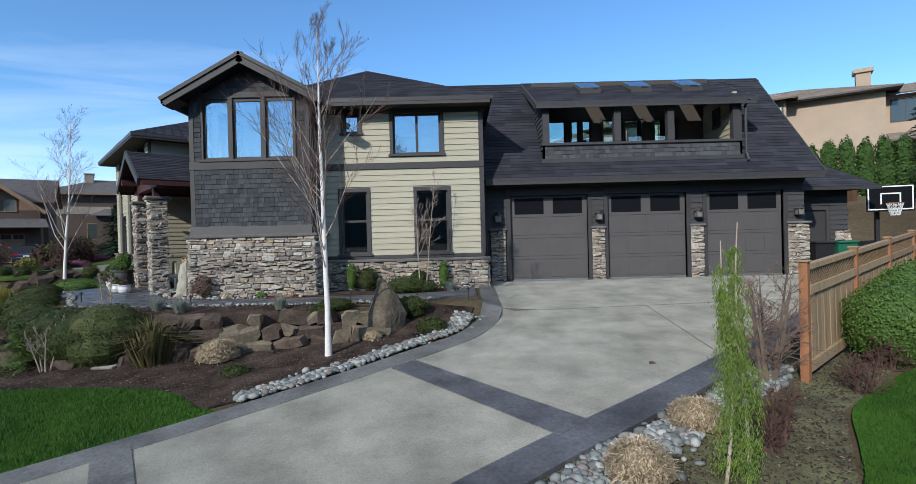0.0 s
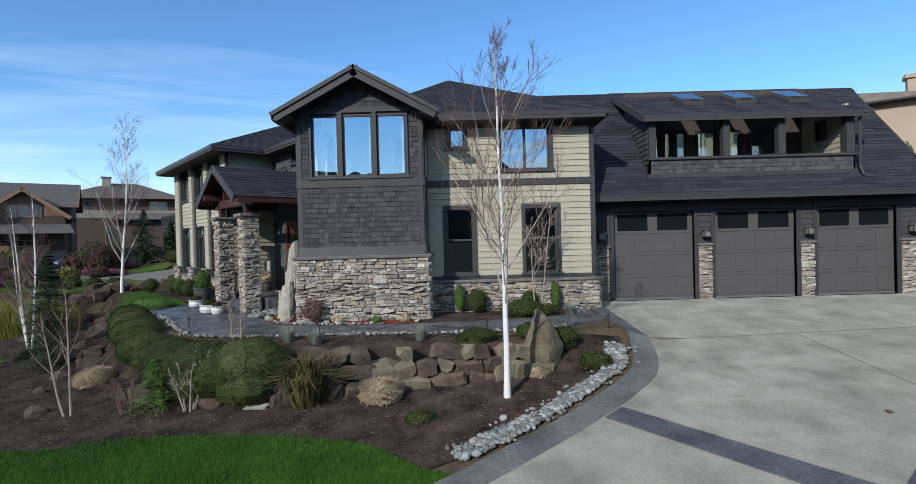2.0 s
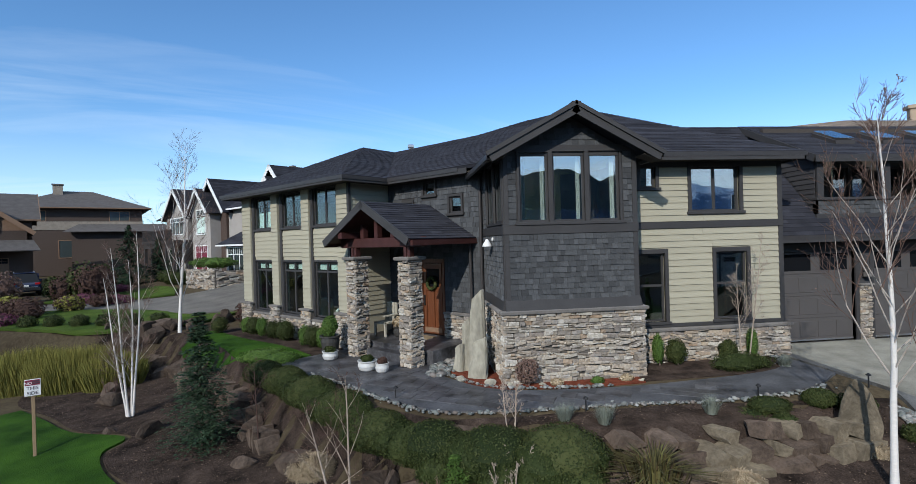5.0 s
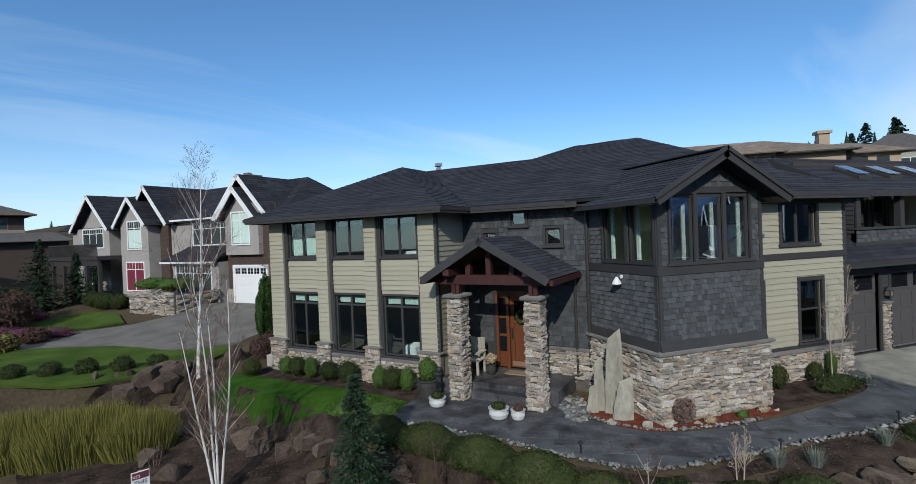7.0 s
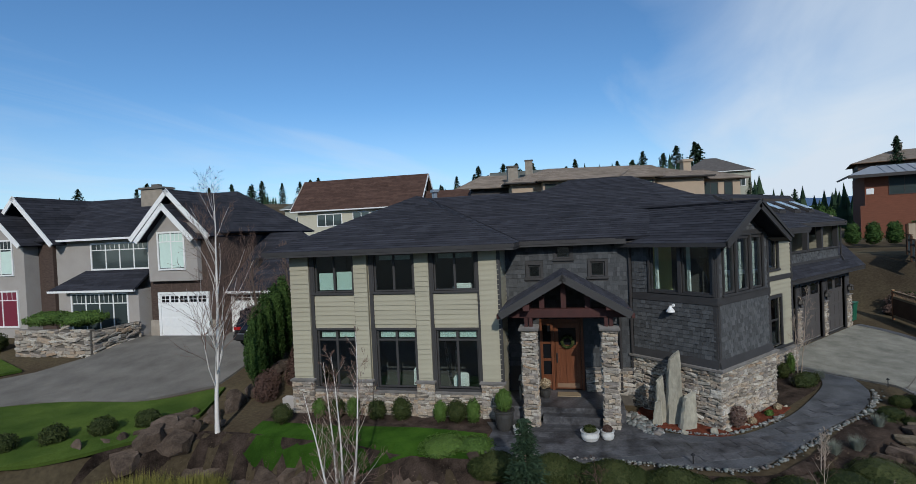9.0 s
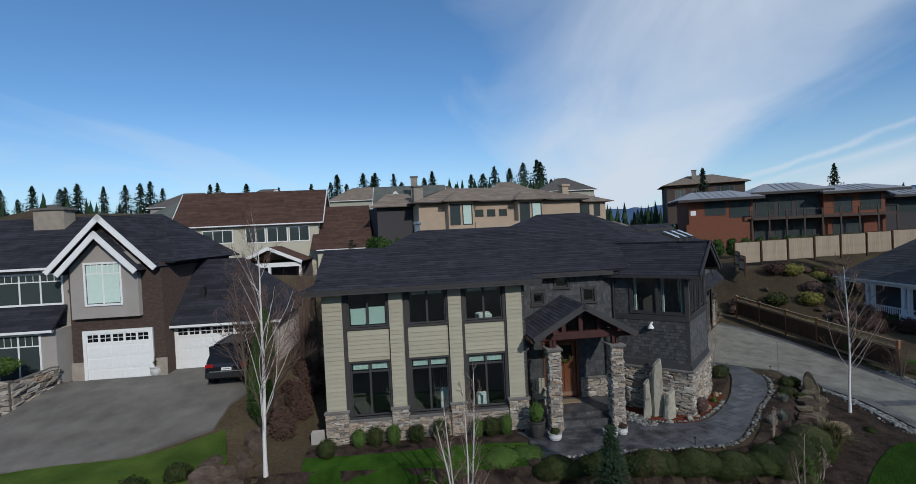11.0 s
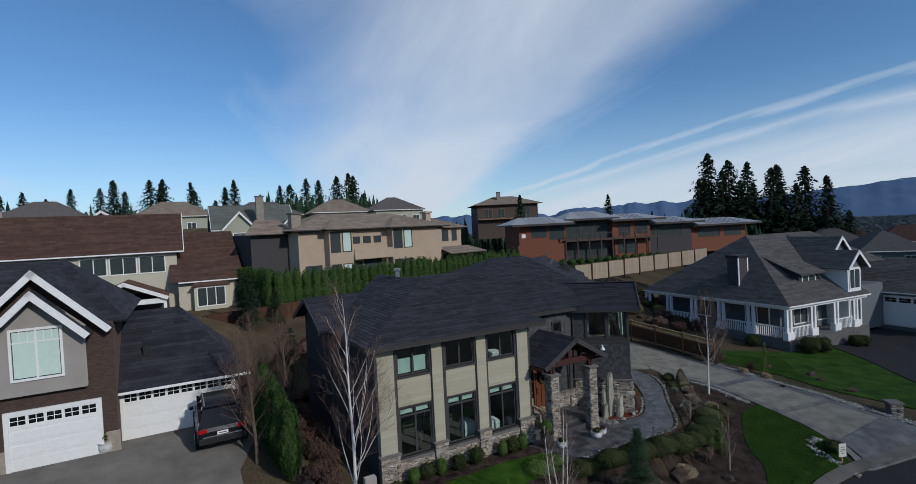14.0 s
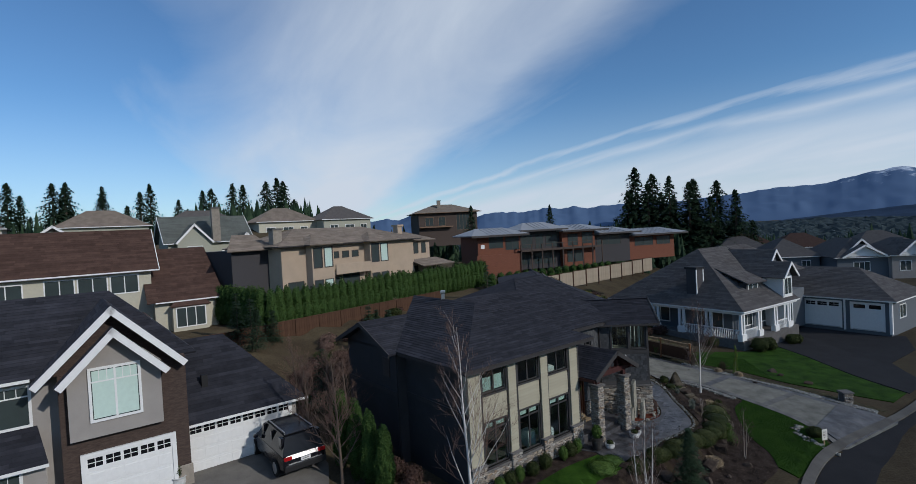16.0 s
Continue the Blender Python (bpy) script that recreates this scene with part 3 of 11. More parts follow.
def lap_siding(face, s0, s1, z0, z1, d, mat, parent, holes=(), step=0.165, top=None, thick=0.032):
    """Lap boards, each a piece; top(s) may cut the height (for gables)."""
    me = unit_board(mat)
    rows = max(1, round((z1 - z0) / step))
    h = (z1 - z0) / rows
    for r in range(rows):
        za, zb = z0 + r * h, z0 + (r + 1) * h
        for a, b in minus(s0, s1, [(p, q) for p, q, c, e in holes if c < zb - 0.02 and e > za + 0.02]):
            cuts = [a, b] if b - a < 3.2 else [a, a + (b - a) * random.uniform(0.3, 0.7), b]
            for p, q in zip(cuts, cuts[1:]):
                piece("board", me, parent, face.m @ Matrix.Translation((p + 0.002, d, za)) @ Matrix.Diagonal((q - p - 0.004, thick, h * 1.02, 1)))


SHINGLE_MESHES = []


def unit_shingles():
    if not SHINGLE_MESHES:
        for k in range(4):
            bm = bmesh.new()
            f = [random.uniform(-0.02, 0.02) for _ in range(4)]
            v = [bm.verts.new(p) for p in ((0, 0, f[0]), (1, 0, f[1]), (1, -1, f[1]), (0, -1, f[0]), (0, 0, 1), (1, 0, 1), (1, -0.2, 1), (0, -0.2, 1))]
            for q in ((0, 1, 2, 3), (7, 6, 5, 4), (3, 2, 6, 7), (1, 5, 6, 2), (0, 3, 7, 4), (0, 4, 5, 1)):
                bm.faces.new([v[j] for j in q])
            bmesh.ops.recalc_face_normals(bm, faces=bm.faces[:])
            SHINGLE_MESHES.append(mesh_of(bm, M_SHINGLE))
    return SHINGLE_MESHES


def shingle_wall(face, s0, s1, z0, z1, d, parent, holes=(), step=0.135, limit=300, top=None):
    """Cedar shingles in courses, each a piece up to the limit, the rest joined."""
    mes = unit_shingles()
    rows = max(1, round((z1 - z0) / step))
    h = (z1 - z0) / rows
    made, rest = 0, bmesh.new()
    for r in range(rows):
        za, zb = z0 + r * h, z0 + (r + 1) * h
        for a, b in minus(s0, s1, [(p, q) for p, q, c, e in holes if c < zb - 0.02 and e > za + 0.02]):
            s = a
            while s < b - 0.02:
                w = min(random.choice((0.09, 0.11, 0.13, 0.15, 0.18)) * random.uniform(0.9, 1.1), b - s)
                if b - s - w < 0.05: w = b - s
                if top is None or (top(s) > zb + 0.02 and top(s + w) > zb + 0.02):
                    m = face.m @ Matrix.Translation((s + 0.0025, d, za - random.uniform(0, 0.012))) @ Matrix.Diagonal((w - 0.005, random.uniform(0.016, 0.028), h * 1.03, 1))
                    if made < limit:
                        piece("shingle", random.choice(mes), parent, m)
                    else:
                        c = [m @ Vector(p) for p in ((0, 0, 0), (1, 0, 0), (1, -1, 0), (0, -1, 0), (1, -0.2, 1), (0, -0.2, 1))]
                        v = [rest.verts.new(p) for p in c]
                        for q in ((0, 1, 2, 3), (3, 2, 4, 5), (1, 4, 2), (0, 3, 5)):
                            rest.faces.new([v[j] for j in q])
                    made += 1
                s += w
    if len(rest.faces):
        tagged(part("shingle_facing", rest, M_SHINGLE_I, parent), kind="stuff")
    else:
        rest.free()


STONE_MESHES = []


def unit_stones():
    """A few rough ledge stones, one unit each way, the face towards -y."""
    if not STONE_MESHES:
        rng = random.Random(5)
        for k in range(14):
            bm = bmesh.new()
            j = lambda q: rng.uniform(-q, q)
            back = [bm.verts.new(p) for p in ((0, 0.6, 0), (1, 0.6, 0), (1, 0.6, 1), (0, 0.6, 1))]
            mid = [bm.verts.new((x + j(0.03), -0.45 + j(0.25), z + j(0.07))) for x, z in ((0.0, 0.02), (0.5, -0.01), (1.0, 0.02), (1.0, 0.97), (0.5, 1.0), (0.0, 0.97))]
            top = [bm.verts.new((x + j(0.05), -0.95 + j(0.3), z + j(0.08))) for x, z in ((0.07, 0.16), (0.5, 0.12), (0.93, 0.16), (0.93, 0.82), (0.5, 0.88), (0.07, 0.82))]
            for a in range(6):
                bm.faces.new((mid[a], mid[(a + 1) % 6], top[(a + 1) % 6], top[a]))
            bm.faces.new((top[0], top[1], top[4], top[5])); bm.faces.new((top[1], top[2], top[3], top[4]))
            bm.faces.new((back[0], back[1], mid[2], mid[1], mid[0])); bm.faces.new((back[1], back[2], mid[3], mid[2]))
            bm.faces.new((back[2], back[3], mid[5], mid[4], mid[3])); bm.faces.new((back[3], back[0], mid[0], mid[5]))
            bmesh.ops.recalc_face_normals(bm, faces=bm.faces[:])
            STONE_MESHES.append(mesh_of(bm, M_STONE))
    return STONE_MESHES


def stone_wall(face, s0, s1, z0, z1, d, parent, limit=300, deep=0.06, size=1.0, holes=()):
    """Ledge stone veneer: uneven courses of single stones."""
    mes = unit_stones()
    z, made = z0, 0
    rest = []
    while z < z1 - 0.02:
        h = min(random.choice((0.04, 0.055, 0.065, 0.08, 0.105)) * random.uniform(0.9, 1.1) * size, z1 - z)
        if z1 - z - h < 0.05: h = z1 - z
        for a, b in minus(s0, s1, [(p, q) for p, q, c, e in holes if c < z + h - 0.02 and e > z + 0.02]):
            s = a
            while s < b - 0.01:
                w = min(random.choice((0.1, 0.15, 0.2, 0.26, 0.34)) * random.uniform(0.85, 1.15) * size, b - s)
                if b - s - w < 0.09: w = b - s
                two = h > 0.105 and random.random() < 0.35
                for zz, hh in ((z, h * 0.52), (z + h * 0.52, h * 0.48)) if two else ((z, h),):
                    me = random.choice(mes)
                    m = face.m @ Matrix.Translation((s + 0.003, d, zz + 0.003)) @ Matrix.Diagonal((w - 0.005, deep * random.uniform(0.4, 1.5), (hh - 0.004) * random.uniform(0.88, 1.16), 1)) @ Matrix.Rotation(random.uniform(-0.09, 0.09), 4, 'Y')
                    if made < limit:
                        piece("stone", me, parent, m)
                    else:
                        rest.append((me, m))
                    made += 1
                s += w
        z += h
    if rest:
        joined_copies("stone_facing", rest, M_STONE_I, parent)


def joined_copies(name, items, mat, parent, label="", smooth=False):
    """One mesh from many laid copies of small meshes."""
    verts, faces, base = [], [], 0
    cache = {}
    for me, m in items:
        if me.name not in cache:
            cache[me.name] = ([v.co.copy() for v in me.vertices], [tuple(p.vertices) for p in me.polygons])
        vs, fs = cache[me.name]
        verts += [tuple(m @ v) for v in vs]
        faces += [tuple(base + k for k in f) for f in fs]
        base += len(vs)
    out = bpy.data.meshes.new(name)
    out.from_pydata(verts, [], faces)
    out.materials.append(mat)
    if smooth:
        out.polygons.foreach_set("use_smooth", [True] * len(out.polygons))
    ob = new(name, out)
    under(ob, parent)
    if label: ob["label"] = label
    return tagged(ob, kind="stuff")


def clip_poly(poly, n, o, keep_above):
    """The part of a polygon (points) on one side of the plane n.p = o."""
    out = []
    for p, q in zip(poly, poly[1:] + poly[:1]):
        a, b = n.dot(p) - o, n.dot(q) - o
        if not keep_above: a, b = -a, -b
        if a >= 0: out.append(p)
        if (a > 0 > b) or (a < 0 < b): out.append(p.lerp(q, a / (a - b)))
    return out


def roof_plane(parent, ring, mat=None, step=0.15, thick=0.09, name="roof_slope", under_mat=None, courses=True):
    """A sloping roof panel from its ring of corners (first two along the eave), with raised shingle courses."""
    mat = mat or M_ROOF
    ring = [Vector(p) for p in ring]
    e = (ring[1] - ring[0]).normalized()
    n = e.cross(ring[-1] - ring[0]).normalized()
    if n.z < 0: n = -n
    up = n.cross(e).normalized()
    if up.z < 0: up = -up
    bm = bmesh.new()
    prism(bm, [p - n * thick for p in ring], n * (thick - 0.012))
    ob = part(name, bm, under_mat or mat, parent)
    if courses:
        o0 = min(up.dot(p) for p in ring)
        o1 = max(up.dot(p) for p in ring)
        bm = bmesh.new()
        k = 0
        rng = random.Random(int(abs(ring[0].x * 31 + ring[0].y * 17) * 10))
        while o0 + k * step < o1 - 0.01:
            a, b = o0 + k * step, min(o0 + (k + 1) * step + 0.01, o1)
            strip = clip_poly(clip_poly(ring, up, a, True), up, b, False)
            if len(strip) > 2:
                # cut the course into tabs of uneven length, each a loose piece
                es = [e.dot(p) for p in strip]
                cuts = [min(es)]
                while cuts[-1] < max(es):
                    cuts.append(cuts[-1] + rng.choice((0.33, 0.5, 0.66, 1.0, 1.3)) * step / 0.15)
                for c, d in zip(cuts, cuts[1:]):
                    tab = clip_poly(clip_poly(strip, e, c, True), e, d, False)
                    if len(tab) > 2:
                        low = rng.uniform(0.010, 0.016)
                        vs = [bm.verts.new(p + n * (low if up.dot(p) < (a + b) / 2 else 0.001)) for p in tab]
                        try:
                            f = bm.faces.new(vs)
                            if f.normal.dot(n) < 0: f.normal_flip()
                        except ValueError:
                            pass
                        # the butt edge
                        lows = [p for p in tab if up.dot(p) < a + 0.002]
                        if len(lows) == 2:
                            q = [bm.verts.new(x) for x in (lows[0] + n * low, lows[1] + n * low, lows[1] - n * 0.012, lows[0] - n * 0.012)]
                            bm.faces.new(q)
            k += 1
        bm.normal_update()
        for f in bm.faces:
            if f.normal.dot(n) < -0.1: f.normal_flip()
        tagged(part("shingling", bm, mat, ob), kind="stuff")
    return ob


def beam(bm, a, b, w, h, up=Vector((0, 0, 1))):
    """A bar from a to b, w wide and h high, hung below the line a-b."""
    a, b = Vector(a), Vector(b)
    d = (b - a).normalized()
    side = d.cross(up).normalized() * (w / 2)
    v = side.cross(d).normalized()
    if v.z < 0: v = -v
    ring = [a + side, a - side, a - side - v * h, a + side - v * h]
    vs0 = [bm.verts.new(p) for p in ring]
    vs1 = [bm.verts.new(p + (b - a)) for p in ring]
    bm.faces.new(vs0[::-1]); bm.faces.new(vs1)
    for k in range(4):
        bm.faces.new((vs0[k], vs0[(k + 1) % 4], vs1[(k + 1) % 4], vs1[k]))
    bmesh.ops.recalc_face_normals(bm, faces=bm.faces[-6:])


def bar(name, a, b, w, h, mat, parent):
    bm = bmesh.new()
    beam(bm, a, b, w, h)
    return part(name, bm, mat, parent)


def window(face, s0, s1, z0, z1, d, parent, lights=1, cross=(), trim=0.09, mat=None, trim_mat=None, sill=True, deep=0.12, head=False, pane_mat=None, grid_top=None):
    """A window in an opening: outer trim, sash frames, one pane a light, sill. cross: heights of transoms."""
    mat, trim_mat = mat or M_FRAME, trim_mat or M_TRIM
    m = face.m
    t = trim
    f = 0.05
    y0, y1 = d + deep - 0.05, d + deep
    bm = bmesh.new()
    ring_frame(bm, s0, s1, z0, z1, y0, y1, f, m)
    ob = part("window", bm, mat if not t else trim_mat, parent)
    if t:
        bm = bmesh.new()
        ring_frame(bm, s0 - t, s1 + t, z0 - (0.01 if sill else t), z1 + t * (1.25 if head else 1), d - 0.05, d + 0.03, t, m, 0.01 if sill else t, t * (1.25 if head else 1))
        part("casing", bm, trim_mat, ob)
    w = (s1 - s0 - 2 * f) / lights
    for k in range(1, lights):
        c = s0 + f + k * w
        part("mullion", boxes(((c - 0.035, y0, z0 + f), (c + 0.035, y1, z1 - f)), m=m), trim_mat, ob)
    for c in cross:
        for k in range(lights):
            part("transom", boxes(((s0 + f + k * w + (0.035 if k else 0), y0 + 0.003, c - 0.03), (s0 + f + (k + 1) * w - (0.035 if k < lights - 1 else 0), y1 - 0.003, c + 0.03)), m=m), trim_mat, ob)
    if grid_top:
        for k in range(lights):
            for j in range(1, grid_top):
                c = s0 + f + k * w + w * j / grid_top
                part("glazing_bar", boxes(((c - 0.012, y0 + 0.01, cross[-1] + 0.03), (c + 0.012, y1 - 0.01, z1 - f)), m=m), trim_mat, ob)
    if sill:
        part("window_sill", boxes(((s0 - t - 0.04, d - 0.075, z0 - 0.075), (s1 + t + 0.04, d + 0.03, z0)), m=m, bevel=0.008), trim_mat, ob)
    zs = [z0 + f, *[v for c in cross for v in (c - 0.03, c + 0.03)], z1 - f]
    for k in range(lights):
        for j in range(0, len(zs), 2):
            a = s0 + f + k * w + (0.035 if k else 0)
            b = s0 + f + (k + 1) * w - (0.035 if k < lights - 1 else 0)
            pane = part("pane", boxes(((a, y0 + 0.02, zs[j]), (b, y0 + 0.028, zs[j + 1])), m=m), pane_mat or M_GLASS, ob)
            pane.visible_shadow = False
    return ob


def ring_frame(bm, s0, s1, z0, z1, d0, d1, w, m, low=None, high=None):
    """One closed frame round an opening: outer size s0..s1, z0..z1, w wide (low at the foot, high at the head)."""
    low, high = w if low is None else low, w if high is None else high
    o = [(s0, z0), (s1, z0), (s1, z1), (s0, z1)]
    i = [(s0 + w, z0 + low), (s1 - w, z0 + low), (s1 - w, z1 - high), (s0 + w, z1 - high)]
    vs = [[bm.verts.new(m @ Vector((a, d, b))) for a, b in r] for r, d in ((o, d0), (i, d0), (i, d1), (o, d1))]
    for r in range(4):
        for k in range(4):
            bm.faces.new((vs[r][k], vs[r][(k + 1) % 4], vs[(r + 1) % 4][(k + 1) % 4], vs[(r + 1) % 4][k]))
    bmesh.ops.recalc_face_normals(bm, faces=bm.faces[-16:])


def downpipe(name, pts, r, mat, parent):
    bm = bmesh.new()
    pts = [Vector(p) for p in pts]
    tube(bm, pts, [r] * len(pts), 8)
    return part(name, bm, mat, parent)


def gutter(a, b, parent, mat=None, w=0.12, h=0.11):
    mat = mat or M_GUTTER
    a, b = Vector(a), Vector(b)
    d = (b - a).normalized()
    side = d.cross(Vector((0, 0, 1))).normalized()
    bm = bmesh.new()
    prof = [(0, 0), (0, -h), (w * 0.7, -h), (w, -h * 0.45), (w, 0), (w - 0.012, 0), (w - 0.012, -h * 0.4), (w * 0.66, -h + 0.012), (0.012, -h + 0.012), (0.012, 0)]
    r0 = [bm.verts.new(a + side * x + Vector((0, 0, z))) for x, z in prof]
    r1 = [bm.verts.new(b + side * x + Vector((0, 0, z))) for x, z in prof]
    for k in range(len(prof)):
        bm.faces.new((r0[k], r0[(k + 1) % len(prof)], r1[(k + 1) % len(prof)], r1[k]))
    bm.faces.new(r0[::-1]); bm.faces.new(r1)
    bmesh.ops.recalc_face_normals(bm, faces=bm.faces[:])
    return part("gutter", bm, mat, parent)


def ss(a, b, x):
    t = min(1.0, max(0.0, (x - a) / (b - a)))
    return t * t * (3 - 2 * t)


def polyline_side(x, y, line):
    """Signed distance to an open line: positive on its left side."""
    best, sign = 1e9, 1
    for (ax, ay), (bx, by) in zip(line, line[1:]):
        dx, dy = bx - ax, by - ay
        t = min(1, max(0, ((x - ax) * dx + (y - ay) * dy) / (dx * dx + dy * dy)))
        px, py = ax + t * dx, ay + t * dy
        d = math.hypot(x - px, y - py)
        if d < best - 1e-9:
            best, sign = d, 1 if dx * (y - ay) - dy * (x - ax) > 0 else -1
    return best * sign


# ---- lie of the land ----
ROCKERY = [(0.4, 10.6), (-1.6, 9.9), (-4.0, 9.8), (-6.6, 9.7), (-9.0, 10.6), (-11.2, 12.2), (-12.8, 14.6), (-14.6, 17.6), (-17.0, 20.9), (-18.6, 22.2), (-23.0, 23.3), (-32.0, 25.0)]
ROAD = [(40.0, -52.0), (18.0, -30.0), (4.0, -12.6), (-3.5, -3.5), (-8.0, 3.4), (-11.0, 6.8), (-15.0, 9.7), (-20.4, 13.3), (-26.6, 17.6), (-34.5, 23.0), (-46.0, 29.5), (-70.0, 36.0)]


def land(x, y):
    low = -0.072 * max(0.0, 15 - y) - 0.075 * max(0.0, -1 - x)
    low = max(low, -1.75 - 0.02 * max(0, -x - 12))
    s = polyline_side(x, y, ROCKERY)
    # the house terrace, held by the rockery (house lies on the right of the line)
    t = ss(-0.3, 0.55, -s) if y > 8.5 or x < -1 else 0.0
    t *= ss(1.3, 0.3, x)
    w = WING.m.inverted() @ Vector((x, y, 0))
    up = ss(3.5, 11, w.y) * 0.85 * ss(-27.0, -29.0, w.x)
    upper = max(0.0, low) + up
    z = low * (1 - t) + upper * t
    # the hill behind and to the east
    d = 0.559 * x + 0.829 * y
    north = (2.4 * ss(20, 35, d) + 0.8 * ss(35.0, 35.8, d)) * ss(-12, 2, x)
    z += max(north, 2.9 * ss(14.5, 22, x) * ss(5, 12, y))
    # the road's shelf
    r = polyline_side(x, y, ROAD)
    if r > -1.0: z = z * (1 - ss(-1.0, 0.2, r)) + min(z, -1.62 - 0.02 * max(0, -x - 12)) * ss(-1.0, 0.2, r)
    # the far valley
    far = math.hypot(x, y)
    if far > 75: z -= 14 * ss(75, 260, far) * (0.4 + 0.6 * ss(-0.2, 0.7, (x - 0.6 * y) / far))
    # the ridge to the north
    fr_ = math.hypot(x + 20, y - 15)
    if fr_ > 55: z += 11.5 * ss(58, 112, fr_) * ss(10, 27, math.degrees(math.atan2(y - 15, x + 20))) * ss(150, 96, math.degrees(math.atan2(y - 15, x + 20)))
    return z


def sheet(name, ring, mat, label, category, lift=0.02, step=0.5, kind="structure", thick=0.1, relief=0.0):
    """A ground sheet of some outline that follows the land, with a real edge."""
    bm = bmesh.new()
    ring = [Vector((p[0], p[1], 0)) for p in ring]
    # refine the edge, then fill by a clipped grid
    x0, x1 = min(p.x for p in ring), max(p.x for p in ring)
    y0, y1 = min(p.y for p in ring), max(p.y for p in ring)
    vs = [bm.verts.new(p) for p in ring]
    bm.faces.new(vs)
    for axis, lo, hi in ((Vector((1, 0, 0)), x0, x1), (Vector((0, 1, 0)), y0, y1)):
        k = lo + step
        while k < hi:
            bmesh.ops.bisect_plane(bm, geom=bm.verts[:] + bm.edges[:] + bm.faces[:], plane_co=axis * k, plane_no=axis)
            k += step
    bmesh.ops.recalc_face_normals(bm, faces=bm.faces[:])
    for f in bm.faces:
        if f.normal.z < 0: f.normal_flip()
    for v in bm.verts:
        v.co.z = land(v.co.x, v.co.y) + lift + (relief * noise.noise(v.co * 1.7) if relief else 0)
    edge = [e for e in bm.edges if e.is_boundary]
    ext = bmesh.ops.extrude_edge_only(bm, edges=edge)
    for v in (g for g in ext["geom"] if isinstance(g, bmesh.types.BMVert)):
        v.co.z -= thick
    ob = thing(name, bm, mat, label, category, kind=kind)
    return ob


def curve_pts(pts, n=6):
    """A smooth open curve through points (Catmull-Rom)."""
    out = []
    p = [pts[0], *pts, pts[-1]]
    for a, b, c, d in zip(p, p[1:], p[2:], p[3:]):
        for k in range(n):
            t = k / n
            out.append(tuple(0.5 * (2 * b[i] + (c[i] - a[i]) * t + (2 * a[i] - 5 * b[i] + 4 * c[i] - d[i]) * t * t + (3 * b[i] - a[i] - 3 * c[i] + d[i]) * t ** 3) for i in range(2)))
    out.append(tuple(pts[-1]))
    return out


def offset_line(pts, d):
    """A line moved d to its left."""
    out = []
    for k, p in enumerate(pts):
        a, b = Vector(pts[max(k - 1, 0)]), Vector(pts[min(k + 1, len(pts) - 1)])
        t = (b - a).normalized()
        out.append((p[0] - t.y * d, p[1] + t.x * d))
    return out

# ---- ground ----
def make_ground():
    """One sheet, fine near the house and coarse towards the horizon."""
    def axis(lo, hi, step, far):
        a = list(np.arange(lo, hi + 0.01, step))
        g, left, right = step, [], []
        x = hi
        while x < far: g *= 1.28; x += g; right.append(x)
        x, g = lo, step
        while x > -far: g *= 1.28; x -= g; left.append(x)
        return left[::-1] + a + right
    xs, ys = axis(-24, 26, 0.5, 3000), axis(-6, 30, 0.5, 3000)
    verts = [(x, y, land(x, y)) for y in ys for x in xs]
    n = len(xs)
    faces = [(j * n + i, j * n + i + 1, (j + 1) * n + i + 1, (j + 1) * n + i) for j in range(len(ys) - 1) for i in range(n - 1)]
    me = bpy.data.meshes.new("ground")
    me.from_pydata(verts, [], faces)
    me.materials.append(M_SOIL)
    me.polygons.foreach_set("use_smooth", [True] * len(faces))
    tagged(new("ground", me), "rough winter ground of soil and thin grass", "ground", kind="structure")


make_ground()

# the drive: left and right edges from the garage down to the street
DRIVE_L = curve_pts([(1.0, 15.0), (0.98, 13.4), (0.95, 12.0), (0.9, 10.6), (0.4, 9.1), (-0.35, 8.1), (-1.05, 7.38), (-2.14, 6.49), (-3.63, 5.42), (-5.6, 4.3), (-8.4, 3.7)])
DRIVE_R = curve_pts([(10.6, 15.0), (9.9, 13.3), (8.0, 11.15), (6.0, 9.35), (4.0, 7.65), (2.5, 6.39), (1.4, 5.51), (0.6, 4.88), (-1.2, 3.3), (-3.0, 1.6), (-4.6, -0.05), (-5.4, -1.0)])
BORDER = 0.44
DRIVE_LO, DRIVE_RO = offset_line(DRIVE_L, -BORDER), offset_line(DRIVE_R, BORDER)
sheet("driveway", DRIVE_L + DRIVE_R[::-1], M_CONCRETE, "pale exposed aggregate concrete driveway with slate grey borders", "driveway", lift=0.06, step=0.8)
sheet("drive_border", DRIVE_L + DRIVE_LO[::-1], M_BORDER, "slate grey stamped concrete border of the drive", "paving border", lift=0.066, step=0.8)
sheet("drive_border", DRIVE_R + DRIVE_RO[::-1], M_STAMPED, "slate grey stamped concrete border of the drive", "paving border", lift=0.066, step=0.8)
sheet("drive_band", [(-1.02, 7.35), (-0.70, 7.66), (1.38, 5.44), (0.99, 5.1)], M_STAMPED, "slate grey concrete band across the drive", "paving band", lift=0.072, step=0.5)
